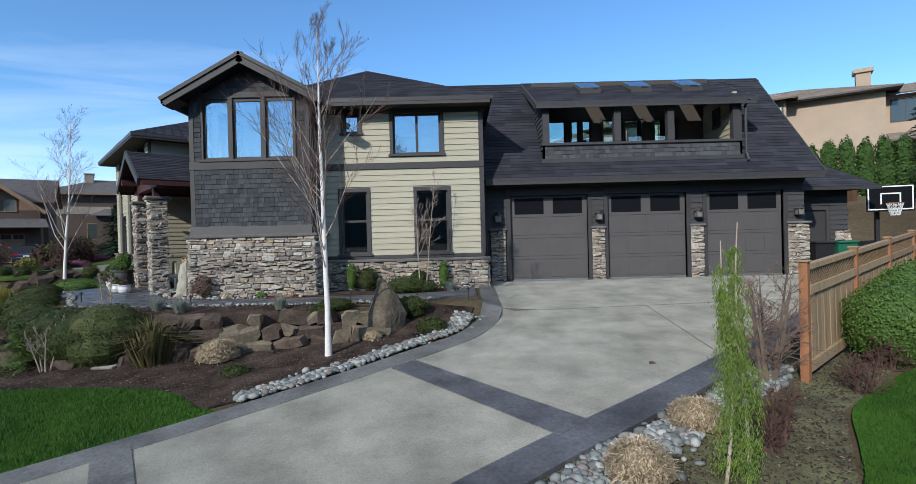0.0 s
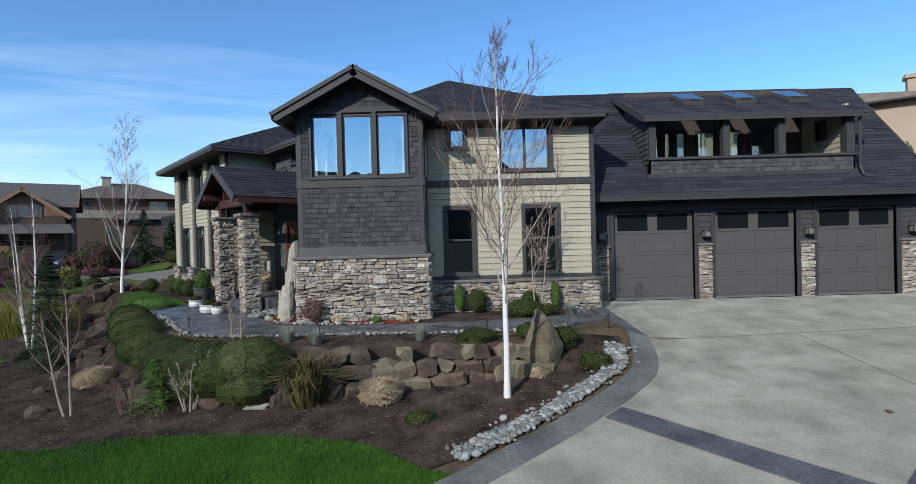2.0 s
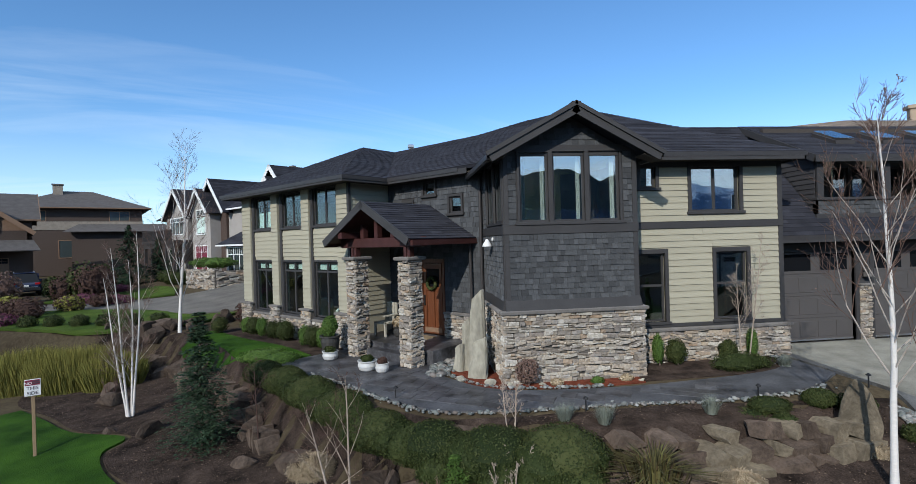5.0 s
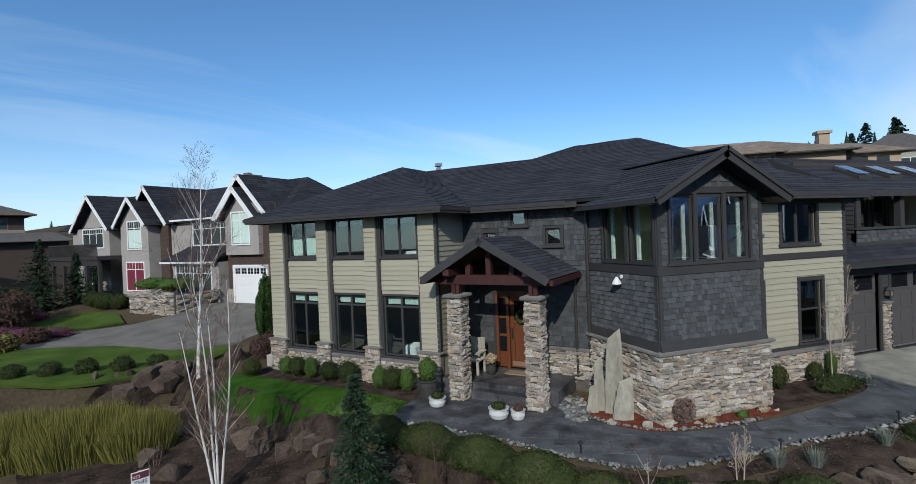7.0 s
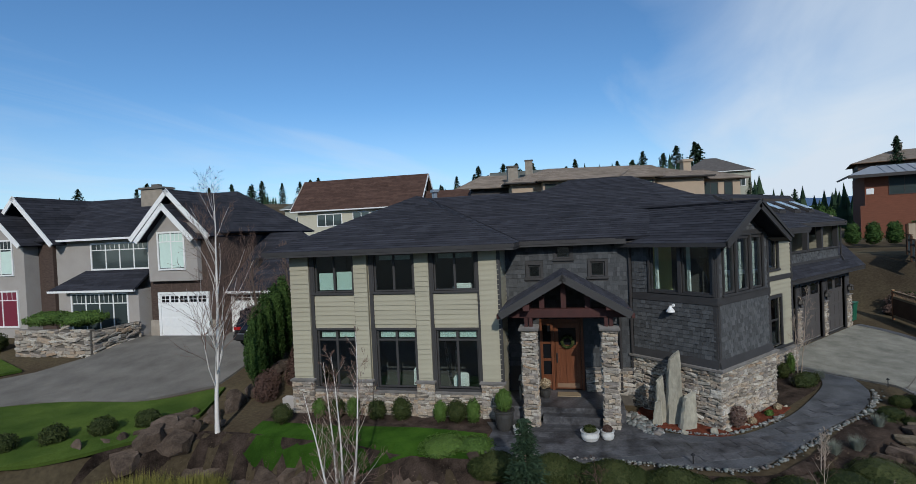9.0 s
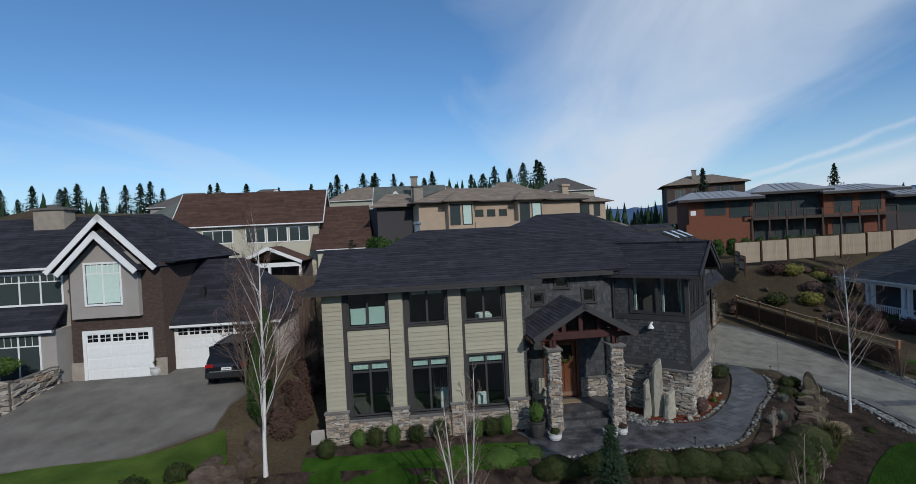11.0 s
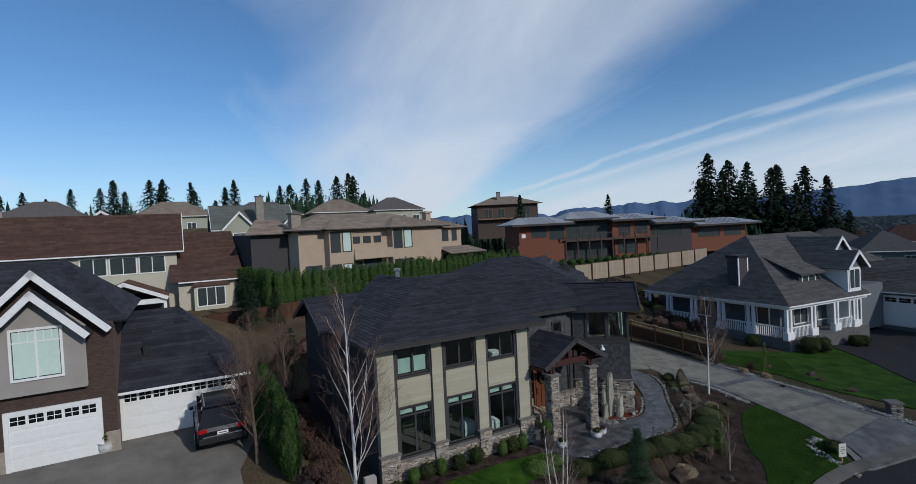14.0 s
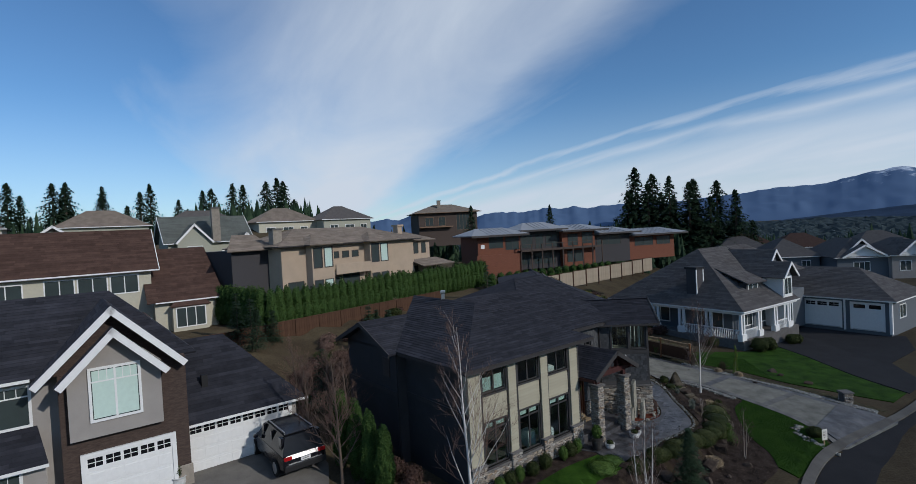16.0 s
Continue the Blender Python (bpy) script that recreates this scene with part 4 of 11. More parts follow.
sheet("drive_band", [(-3.98, 5.3), (-3.69, 5.53), (-1.77, 2.77), (-2.04, 2.5)], M_BORDER, "slate grey concrete band across the drive", "paving band", lift=0.072, step=0.5)
sheet("drive_joint", [(0.98, 10.93), (0.98, 10.96), (7.65, 11.5), (7.65, 11.46)], M_MORTAR, "dark saw joint across the drive", "paving joint", lift=0.063, step=0.8)
sheet("drive_joint", [(4.2, 11.2), (4.17, 11.19), (3.95, 7.62), (3.98, 7.62)], M_MORTAR, "dark saw joint across the drive", "paving joint", lift=0.063, step=0.8)
sheet("drive_apron", [(-8.3, 3.7), (-6.6, 4.15), (-3.6, 1.05), (-5.3, -0.9)], M_STAMPED, "slate purple stamped concrete apron at the street", "paving", lift=0.105, step=0.6)

# ---- the house ----
house = empty("house", (-4, 16, 0), "two-storey house of grey shingles, beige siding and ledge stone", "house")
GY = 15.2                                            # garage front
DOORS = [(1.61, 3.97), (4.57, 6.97), (7.58, 9.92)]   # garage doors, 2.64 m high


def W(s, d, z):
    return WING(s, d, z)


# garage block walls
wall_g = part("wall", wall_cells(FRONT, 0.77, 10.55, -0.1, 3.05, GY, GY + 0.2, [(a, b, -0.2, 2.64) for a, b in DOORS]), M_GREYBOARD, house, "charcoal garage front wall")
part("wall", wall_cells(EAST, GY + 0.2, 21.0, -0.1, 3.05, -10.55, -10.35), M_GREYBOARD, house)
part("wall", wall_cells(FRONT, 0.77, 10.35, -0.1, 3.05, 20.8, 21.0), M_GREYBOARD, house)
part("floor", boxes(((0.77, GY + 0.2, -0.1), (10.35, 20.8, 0.0))), M_CONCRETE, house)
lap_siding(FRONT, 0.8, 10.55, 1.62, 3.0, GY, M_GREYBOARD, wall_g, [(a - 0.12, b + 0.12, -1, 3.4) for a, b in DOORS], 0.17)
bm = bmesh.new()
prism(bm, [(10.37, 14.75, 3.05), (10.37, 20.95, 3.05), (10.37, 17.85, 6.6)], (0.18, 0, 0))
part("gable_wall", bm, M_GREYBOARD, house)
# door casings and stone piers
for a, b in DOORS:
    bm = bmesh.new()
    ring_frame(bm, a - 0.12, b + 0.12, -0.01, 2.86, GY - 0.045, GY + 0.12, 0.12, FRONT.m, 0.012, 0.22)
    part("door_casing", bm, M_TRIM, house)
part("header_board", boxes(((0.8, GY - 0.03, 2.9), (10.6, GY, 3.06)), bevel=0.004), M_TRIM, house)
for a, b in ((1.0, 1.45), (4.08, 4.46), (7.08, 7.46), (10.03, 10.66)):
    pier = part("stone_pier", boxes(((a, GY - 0.05, -0.05), (b, GY + 0.05, 1.6))), M_MORTAR, house)
    stone_wall(FRONT, a, b, 0, 1.6, GY - 0.05, pier, deep=0.05, size=0.9)
    if b > 10:
        stone_wall(EAST, GY, GY + 0.5, 0, 1.6, -b, pier, deep=0.05)
    part("cap", boxes(((a - 0.03, GY - 0.14, 1.6), (b + 0.03, GY + 0.05, 1.66)), bevel=0.012), M_CAP, pier)


def garage_door(parent, face, s0, s1, z0, z1, d, mat, glass=(2, 0.24), rows=4, cols=4, label="", arch=False):
    """A sectional door: four leaves with raised panels and a row of lights in the top one."""
    door = part("garage_door", boxes(((s0, d + 0.03, z0), (s1, d + 0.06, z1)), m=face.m), mat, parent, label)
    h = (z1 - z0) / rows
    w = (s1 - s0) / cols
    for r in range(rows):
        a, b = z0 + r * h, z0 + (r + 1) * h
        bm = bmesh.new()
        if r == rows - 1:
            n = glass[0]
            gw = (s1 - s0) / n
            g0, g1 = a + h * glass[1], b - h * 0.1
            box(bm, (s0, d, a + 0.004), (s1, d + 0.03, g0), face.m, 0.004); box(bm, (s0, d, g1), (s1, d + 0.03, b), face.m, 0.004)
            for k in range(n + 1):
                c = s0 + k * gw
                e = gw * (0.12 if n < 4 else 0.09)
                box(bm, (max(s0, c - e), d + 0.001, g0), (min(s1, c + e), d + 0.03, g1), face.m)
                if k < n:
                    part("door_light", boxes(((c + e, d + 0.014, g0), (c + gw - e, d + 0.022, g1)), m=face.m), M_DARKGLASS, door)
                    if n >= 4:
                        box(bm, (c + gw / 2 - 0.012, d + 0.004, g0), (c + gw / 2 + 0.012, d + 0.02, g1), face.m)
                        box(bm, (c + e, d + 0.005, (g0 + g1) / 2 - 0.012), (c + gw - e, d + 0.02, (g0 + g1) / 2 + 0.012), face.m)
        else:
            box(bm, (s0, d + 0.012, a + 0.005), (s1, d + 0.03, b - 0.001), face.m, 0.004)
            for k in range(cols):
                for p, q, y in ((0.09, 0.10, 0.0), ):
                    box(bm, (s0 + k * w + w * p, d + y, a + h * 0.16), (s0 + (k + 1) * w - w * p, d + 0.0125, b - h * 0.14), face.m, 0.005)
        part("leaf", bm, mat, door)
    part("seal", boxes(((s0, d - 0.004, z0 - 0.01), (s1, d + 0.05, z0 + 0.035)), m=face.m), M_STEEL, door)
    return door


for a, b in DOORS:
    garage_door(house, FRONT, a + 0.004, b - 0.004, 0.05, 2.632, GY + 0.08, M_GARDOOR, (2, 0.14), label="warm grey sectional garage door with two dark lights")

# garage roof and its long dormer
GE, GR = (14.55, 3.12), (17.85, 6.85)


def gz(y):
    return GE[1] + (y - GE[0]) * (GR[1] - GE[1]) / (GR[0] - GE[0])


D0, D1, KY = 2.62, 8.6, 15.0
roof_plane(house, [(0.62, GE[0], GE[1]), (10.75, GE[0], GE[1]), (10.75, 15.02, gz(15.02)), (0.62, 15.02, gz(15.02))])
roof_plane(house, [(0.62, 15.02, gz(15.02)), (D0, 15.02, gz(15.02)), (D0, *GR), (-2.3, *GR), (0.62, 15.9, gz(15.9))])
roof_plane(house, [(D1, 15.02, gz(15.02)), (10.75, 15.02, gz(15.02)), (10.75, *GR), (D1, *GR)])
bz = lambda z: 21.15 - (z - GE[1]) * (21.15 - GR[0]) / (GR[1] - GE[1])
roof_plane(house, [(10.75, 21.15, GE[1]), (-2.3, 21.15, GE[1]), (-2.3, bz(4.1), 4.1), (10.75, bz(4.1), 4.1)], courses=False)
roof_plane(house, [(10.75, bz(4.1), 4.1), (D1, bz(4.1), 4.1), (D1, *GR), (10.75, *GR)], courses=False)
roof_plane(house, [(D0, bz(4.1), 4.1), (-2.3, bz(4.1), 4.1), (-2.3, *GR), (D0, *GR)], courses=False)
roof_plane(house, [(D1, 20.9, 6.4), (D0, 20.9, 6.4), (D0, *GR), (D1, *GR)], courses=False)
REAR = [(D0 + 0.2 + k * 0.94, D0 + 1.06 + k * 0.94, 4.3, 6.2) for k in range(6)]
part("rear_wall", wall_cells(FRONT, D0, D1, 4.0, 6.45, 20.3, 20.45, REAR), M_GREYBOARD, house)
for x in (D0, D1 - 0.12):
    part("rear_cheek", boxes(((x, 18.0, 4.1), (x + 0.12, 20.3, 6.4))), M_GREYBOARD, house)
for a in REAR:
    window(FRONT, *a, 20.3, house, 1, trim=0.0, sill=False, deep=0.06)
gutter((10.8, GE[0] - 0.005, GE[1]), (0.85, GE[0] - 0.005, GE[1]), house)
part("fascia", boxes(((0.85, GE[0], GE[1] - 0.2), (10.75, GE[0] + 0.04, GE[1] - 0.03))), M_TRIM, house)
part("soffit", boxes(((0.85, GE[0] + 0.04, GE[1] - 0.12), (10.72, GY, GE[1] - 0.08))), M_SOFFIT, house)
bar("barge_board", (10.77, GE[0], GE[1] + 0.0), (10.77, *GR), 0.05, 0.2, M_TRIM, house)
bar("barge_board", (10.77, 21.15, GE[1]), (10.77, *GR), 0.05, 0.2, M_TRIM, house)
DE, DR = (14.72, 5.37), (17.85, 6.87)


def dz(y):
    return DE[1] + (y - DE[0]) * (DR[1] - DE[1]) / (DR[0] - DE[0])


SKY = [(3.95, 4.6), (5.55, 6.2), (7.15, 7.8)]       # skylights, each over a bay of the loggia
SY0, SY1 = 15.7, 16.5
cuts = [2.4] + [v for k in SKY for v in k] + [8.9]
roof_plane(house, [(2.4, *DE), (8.9, *DE), (8.9, SY0, dz(SY0)), (2.4, SY0, dz(SY0))], under_mat=M_SOFFIT)
roof_plane(house, [(2.4, SY1, dz(SY1)), (8.9, SY1, dz(SY1)), (8.9, *DR), (2.4, *DR)], under_mat=M_SOFFIT)
for a, b in zip(cuts[::2], cuts[1::2]):
    roof_plane(house, [(a, SY0, dz(SY0)), (b, SY0, dz(SY0)), (b, SY1, dz(SY1)), (a, SY1, dz(SY1))], under_mat=M_SOFFIT)
for a, b in SKY:
    bm = bmesh.new()
    for p, q in (((a, SY0), (b, SY0)), ((b, SY0), (b, SY1)), ((b, SY1), (a, SY1)), ((a, SY1), (a, SY0))):
        beam(bm, (*p, dz(p[1]) + 0.12), (*q, dz(q[1]) + 0.12), 0.06, 0.2)
    sl = part("skylight", bm, M_FRAME, house, "dark framed skylight in the dormer roof")
    bm = bmesh.new()
    prism(bm, [(a, SY0, dz(SY0) + 0.19), (b, SY0, dz(SY0) + 0.19), (b, SY1, dz(SY1) + 0.19), (a, SY1, dz(SY1) + 0.19)], (0, 0, 0.01))
    part("pane", bm, M_GLASS, sl).visible_shadow = False
gutter((8.95, DE[0] - 0.005, DE[1]), (2.38, DE[0] - 0.005, DE[1]), house)
part("fascia", boxes(((2.4, DE[0], DE[1] - 0.2), (8.9, DE[0] + 0.04, DE[1] - 0.02))), M_TRIM, house)
for x in (2.38, 8.92):
    bar("barge_board", (x, *DE), (x, *DR), 0.05, 0.2, M_TRIM, house)
# dormer cheeks, knee wall, posts, loggia
for x, f, sgn in ((D0, WEST, -1), (D1, EAST, 1)):
    bm = bmesh.new()
    prism(bm, [(x, KY, 3.5), (x, KY, dz(KY) - 0.08), (x, 17.6, dz(17.6) - 0.08), (x, 17.7, 6.7)], (-0.12 * sgn, 0, 0))
    cheek = part("dormer_cheek", bm, M_GREYBOARD, house, "charcoal boarded dormer cheek")
    rows = [(k, 3.7 + 0.15 * k) for k in range(12)]
    for k, z in rows:
        ya, yb = KY + 0.02, min(17.4, GE[0] + (z - GE[1]) * (GR[0] - GE[0]) / (GR[1] - GE[1]) - 0.05)
        if z > dz(KY) - 0.15:
            ya = max(ya, DE[0] + (z + 0.2 - DE[1]) * (DR[0] - DE[0]) / (DR[1] - DE[1]))
        if yb - ya > 0.15:
            if sgn < 0: lap_siding(f, -yb, -ya, z, z + 0.15, x, M_GREYBOARD, cheek, step=0.15)
            else: lap_siding(f, ya, yb, z, z + 0.15, -x, M_GREYBOARD, cheek, step=0.15)
knee = part("knee_wall", boxes(((D0, KY, 3.42), (D1, KY + 0.12, 4.12))), M_GREYBOARD, house)
shingle_wall(FRONT, D0 + 0.06, D1 - 0.06, 3.72, 4.09, KY, knee, step=0.123, limit=120)
part("rail_cap", boxes(((D0 - 0.04, KY - 0.07, 4.1), (D1 + 0.04, KY + 0.16, 4.18)), ((D0 - 0.04, KY - 0.05, 3.55), (D1 + 0.04, KY, 3.71)), bevel=0.01), M_TRIM, house)
for x in (2.72, 4.86, 6.46, 8.42):
    part("loggia_post", boxes(((x - 0.1, KY - 0.06, 4.18), (x + 0.1, KY + 0.14, dz(KY) - 0.05)), bevel=0.01), M_TRIM, house)
part("loggia_head", boxes(((D0, KY - 0.04, dz(KY) - 0.22), (D1, KY + 0.12, dz(KY) - 0.06))), M_TRIM, house)
part("loggia_floor", boxes(((D0, KY + 0.1, 3.72), (D1, 17.2, 3.82))), M_SOFFIT, house)
LOG = [(2.9, 3.75), (3.9, 4.2), (4.3, 4.62), (5.0, 5.6), (5.75, 6.4), (6.75, 7.6)]
lwall = part("loggia_wall", wall_cells(FRONT, D0, D1, 3.8, 6.6, 17.0, 17.12, [(a, b, 4.0, 5.3) for a, b in LOG]), M_SOFFIT, house)
for a, b in LOG:
    window(FRONT, a, b, 4.0, 5.3, 17.0, house, 1, trim=0.06, sill=False, deep=0.06)
side = part("loggia_side_wall", wall_cells(WEST, -17.0, -15.15, 3.82, dz(15.3), 8.46, 8.56, [(-16.3, -15.95, 4.8, 5.3)]), M_BEIGE, house, "beige loggia side wall")
lap_siding(WEST, -17.0, -15.16, 3.9, 5.4, 8.46, M_BEIGE, side, [(-16.36, -15.89, 4.74, 5.36)])
window(WEST, -16.3, -15.95, 4.8, 5.3, 8.46, house, 1, trim=0.06, sill=False, deep=0.06)
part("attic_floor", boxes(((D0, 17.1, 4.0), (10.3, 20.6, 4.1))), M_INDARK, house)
downpipe("downpipe", [(8.68, 14.7, 5.3), (8.68, 14.92, 5.15), (8.68, 14.92, 3.75), (8.68, 14.8, 3.5)], 0.04, M_GUTTER, house)
# low side wing east of the garage
sw = part("wall", wall_cells(FRONT, 10.6, 13.2, -0.1, 2.75, 16.9, 17.1, [(11.6, 12.5, 0, 2.05)]), M_GREYBOARD, house)
part("wall", wall_cells(EAST, 17.1, 20.5, -0.1, 2.75, -13.2, -13.0), M_GREYBOARD, house)
part("side_door", boxes(((11.6, 16.98, 0), (12.5, 17.04, 2.05))), M_FRAME, house)
lap_siding(FRONT, 10.6, 13.2, 0.05, 2.7, 16.9, M_GREYBOARD, sw, [(11.5, 12.6, -1, 2.2)], 0.17)
pier = part("stone_pier", boxes(((12.75, 16.84, -0.05), (13.25, 16.9, 1.3))), M_MORTAR, house)
stone_wall(FRONT, 12.75, 13.25, 0, 1.3, 16.84, pier, deep=0.05)
roof_plane(house, [(10.5, 16.2, 2.78), (13.75, 16.2, 2.78), (12.2, 18.3, 4.2), (10.5, 18.3, 4.2)])
roof_plane(house, [(13.75, 16.2, 2.78), (13.75, 20.9, 2.78), (12.2, 18.3, 4.2)])
gutter((13.8, 16.19, 2.78), (10.75, 16.19, 2.78), house)

# beige block
BY, BX0, BX1 = 14.1, -3.78, 0.75
B_HOLES = [(-1.76, -0.42, 3.82, 4.97), (-1.13, -0.26, 1.03, 2.77), (-3.26, -2.53, 1.03, 2.77), (-3.13, -2.72, 4.45, 5.0)]
wall_b = part("wall", wall_cells(FRONT, BX0, BX1, -0.1, 5.1, BY, BY + 0.18, B_HOLES), M_BEIGE, house, "beige lap sided front wall")
part("wall", wall_cells(EAST, BY + 0.18, 22.0, -0.1, 5.1, -BX1, -BX1 + 0.18), M_GREYBOARD, house)
grow = lambda hs, t: [(a - t, b + t, c - t, d + t) for a, b, c, d in hs]
for z0, z1 in ((0.98, 3.40), (3.58, 5.0)):
    lap_siding(FRONT, BX0 + 0.05, BX1 - 0.08, z0, z1, BY, M_BEIGE, wall_b, grow(B_HOLES, 0.09), 0.162)
part("corner_board", boxes(((BX1 - 0.1, BY - 0.035, 0.9), (BX1 + 0.03, BY + 0.1, 5.08)), bevel=0.005), M_TRIM, house)
for a, b in (((BX0, BY - 0.05, 3.40), (BX1 + 0.03, BY, 3.57)), ((BX0, BY - 0.03, 4.96), (BX1 + 0.02, BY, 5.1)), ((BX0, BY - 0.03, 0.88), (BX1 + 0.03, BY, 1.0))):
    part("band_board", boxes((a, b), bevel=0.005), M_TRIM, house)
window(FRONT, *B_HOLES[0], BY, house, 2, deep=0.1, pane_mat=M_COATED)
window(FRONT, *B_HOLES[1], BY, house, 1, cross=(1.95,), head=True, deep=0.1)
window(FRONT, *B_HOLES[2], BY, house, 1, cross=(1.95,), head=True, deep=0.1)
window(FRONT, *B_HOLES[3], BY, house, 1, deep=0.1, pane_mat=M_COATED)
base = part("stone_base", boxes(((BX0, BY - 0.1, -0.15), (BX1 + 0.08, BY, 0.82))), M_MORTAR, house, "ledge stone base course")
stone_wall(FRONT, BX0, BX1 + 0.08, -0.05, 0.8, BY - 0.1, base)
stone_wall(EAST, BY - 0.1, GY, -0.05, 0.8, -BX1 - 0.08, base)
part("cap", boxes(((BX0, BY - 0.19, 0.8), (BX1 + 0.14, BY, 0.87)), bevel=0.012), M_CAP, base)

# tower
TX0, TX1, TY = -6.9, -3.79, 13.0
T_HOLES = [(-6.54, -5.87, 3.61, 5.17), (-5.77, -5.02, 3.61, 5.19), (-4.92, -4.19, 3.61, 5.2)]
wall_t = part("wall", wall_cells(FRONT, TX0, TX1, -0.1, 5.3, TY, TY + 0.18, T_HOLES), M_TRIM, house, "grey shingled tower front")
L_HOLES = [(-14.98, -14.08, 3.63, 5.1), (-13.98, -13.09, 3.63, 5.1)]
wall_tl = part("wall", wall_cells(WEST, -15.7, -TY - 0.18, -0.1, 5.1, TX0, TX0 + 0.18, L_HOLES), M_TRIM, house, "grey shingled tower side")
R_HOLES = [(13.3, 13.95, 3.63, 5.0)]
wall_tr = part("wall", wall_cells(EAST, TY + 0.18, BY + 0.1, -0.1, 5.1, -TX1, -TX1 + 0.18, R_HOLES), M_TRIM, house)
bm = bmesh.new()
prism(bm, [(TX0, TY + 0.004, 5.1), (TX1, TY + 0.004, 5.1), (-5.35, TY + 0.004, 6.0)], (0, 0.15, 0))
gab = part("gable_wall", bm, M_TRIM, house)
gtop = lambda s: 6.0 - abs(s + 5.35) * 0.55
shingle_wall(FRONT, TX0 + 0.05, TX1 - 0.05, 5.34, 5.98, TY, gab, step=0.128, top=gtop)
shingle_wall(FRONT, TX0 + 0.1, TX1 - 0.1, 1.86, 3.34, TY - 0.012, wall_t, step=0.128, limit=300)
shingle_wall(FRONT, TX0 + 0.1, -6.62, 3.56, 5.1, TY, wall_t, step=0.128)
shingle_wall(FRONT, -4.1, TX1 - 0.1, 3.56, 5.2, TY, wall_t, step=0.128)
shingle_wall(WEST, -15.6, -TY - 0.05, 1.86, 3.34, TX0 - 0.012, wall_tl, step=0.128, limit=260)
shingle_wall(WEST, -15.6, -15.08, 3.56, 5.05, TX0, wall_tl, step=0.128)
shingle_wall(EAST, TY + 0.05, BY - 0.05, 1.86, 3.34, -TX1 - 0.012, wall_tr, step=0.128)
for f, s0, s1, d in ((FRONT, TX0 - 0.02, TX1 + 0.02, TY), (WEST, -15.7, -TY + 0.02, TX0), (EAST, TY - 0.02, BY, -TX1)):
    # belt board, flared skirt and corner boards
    part("belt_board", boxes(((s0, d - 0.04, 3.34), (s1, d, 3.55)), m=f.m, bevel=0.006), M_TRIM, house)
    bm = bmesh.new()
    prism(bm, [f(s0, d, 1.9), f(s0, d - 0.02, 1.9), f(s0, d - 0.1, 1.62), f(s0, d, 1.62)], f(s1, 0, 0) - f(s0, 0, 0))
    part("skirt", bm, M_TRIM, house)
for f, s, d in ((FRONT, TX0, TY), (FRONT, TX1 - 0.1, TY), (WEST, -TY - 0.1, TX0), (EAST, TY, -TX1)):
    part("corner_board", boxes(((s, d - 0.03, 1.86), (s + 0.1, d, 5.1)), m=f.m, bevel=0.005), M_TRIM, house)
part("head_board", boxes(((-6.66, TY - 0.035, 5.2), (-4.08, TY, 5.34)), bevel=0.005), M_TRIM, house)
for k, h in enumerate(T_HOLES):
    window(FRONT, *h, TY, house, 1, trim=0.05, deep=0.07, sill=False, pane_mat=M_COATED)
part("window_sill", boxes(((-6.66, TY - 0.07, 3.54), (-4.06, TY, 3.61)), bevel=0.008), M_TRIM, house)
for h in L_HOLES:
    window(WEST, *h, TX0, house, 1, trim=0.05, deep=0.07, sill=False)
for h in R_HOLES:
    window(EAST, *h, -TX1, house, 1, trim=0.05, deep=0.07, sill=False)
tb = part("stone_base", boxes(((TX0 - 0.06, TY - 0.06, -0.2), (TX1 + 0.06, BY, 1.58)), ((TX0 - 0.06, BY - 0.01, -0.2), (TX0 + 0.1, 15.7, 1.58))), M_MORTAR, house, "ledge stone tower base")
stone_wall(FRONT, TX0 - 0.1, TX1 + 0.1, -0.12, 1.56, TY - 0.06, tb, limit=300)
tb2 = part("stone_base", boxes(((TX0 - 0.061, 13.2, -0.1), (TX0 - 0.055, 15.7, 1.5))), M_MORTAR, house)
stone_wall(WEST, -15.7, -TY + 0.1, -0.12, 1.56, TX0 - 0.06, tb2, limit=300)
stone_wall(EAST, TY - 0.1, BY - 0.1, -0.12, 1.56, -TX1 - 0.06, tb2, limit=300)
for f, s0, s1, d in ((FRONT, TX0 - 0.16, TX1 + 0.16, TY), (WEST, -15.7, -TY + 0.0, TX0), (EAST, TY, BY, -TX1)):
    part("cap", boxes(((s0, d - 0.17, 1.56), (s1, d, 1.64)), m=f.m, bevel=0.015), M_CAP, tb)
# rooms behind the tower glass
part("room_wall", wall_cells(WEST, -15.6, -13.2, 3.1, 5.2, -3.97, -3.95, [(-14.0, -13.25, 3.6, 5.05)]), M_INROOM, house)
part("room_wall", wall_cells(FRONT, -6.7, -3.97, 3.1, 5.2, 15.6, 15.7), M_INROOM, house)
part("room_floor", boxes(((-6.7, 13.2, 3.05), (-3.97, 15.7, 3.15))), M_CREAM, house)
part("room_ceiling", boxes(((-6.7, 13.2, 5.2), (-3.97, 15.7, 5.24))), M_WHITE, house)
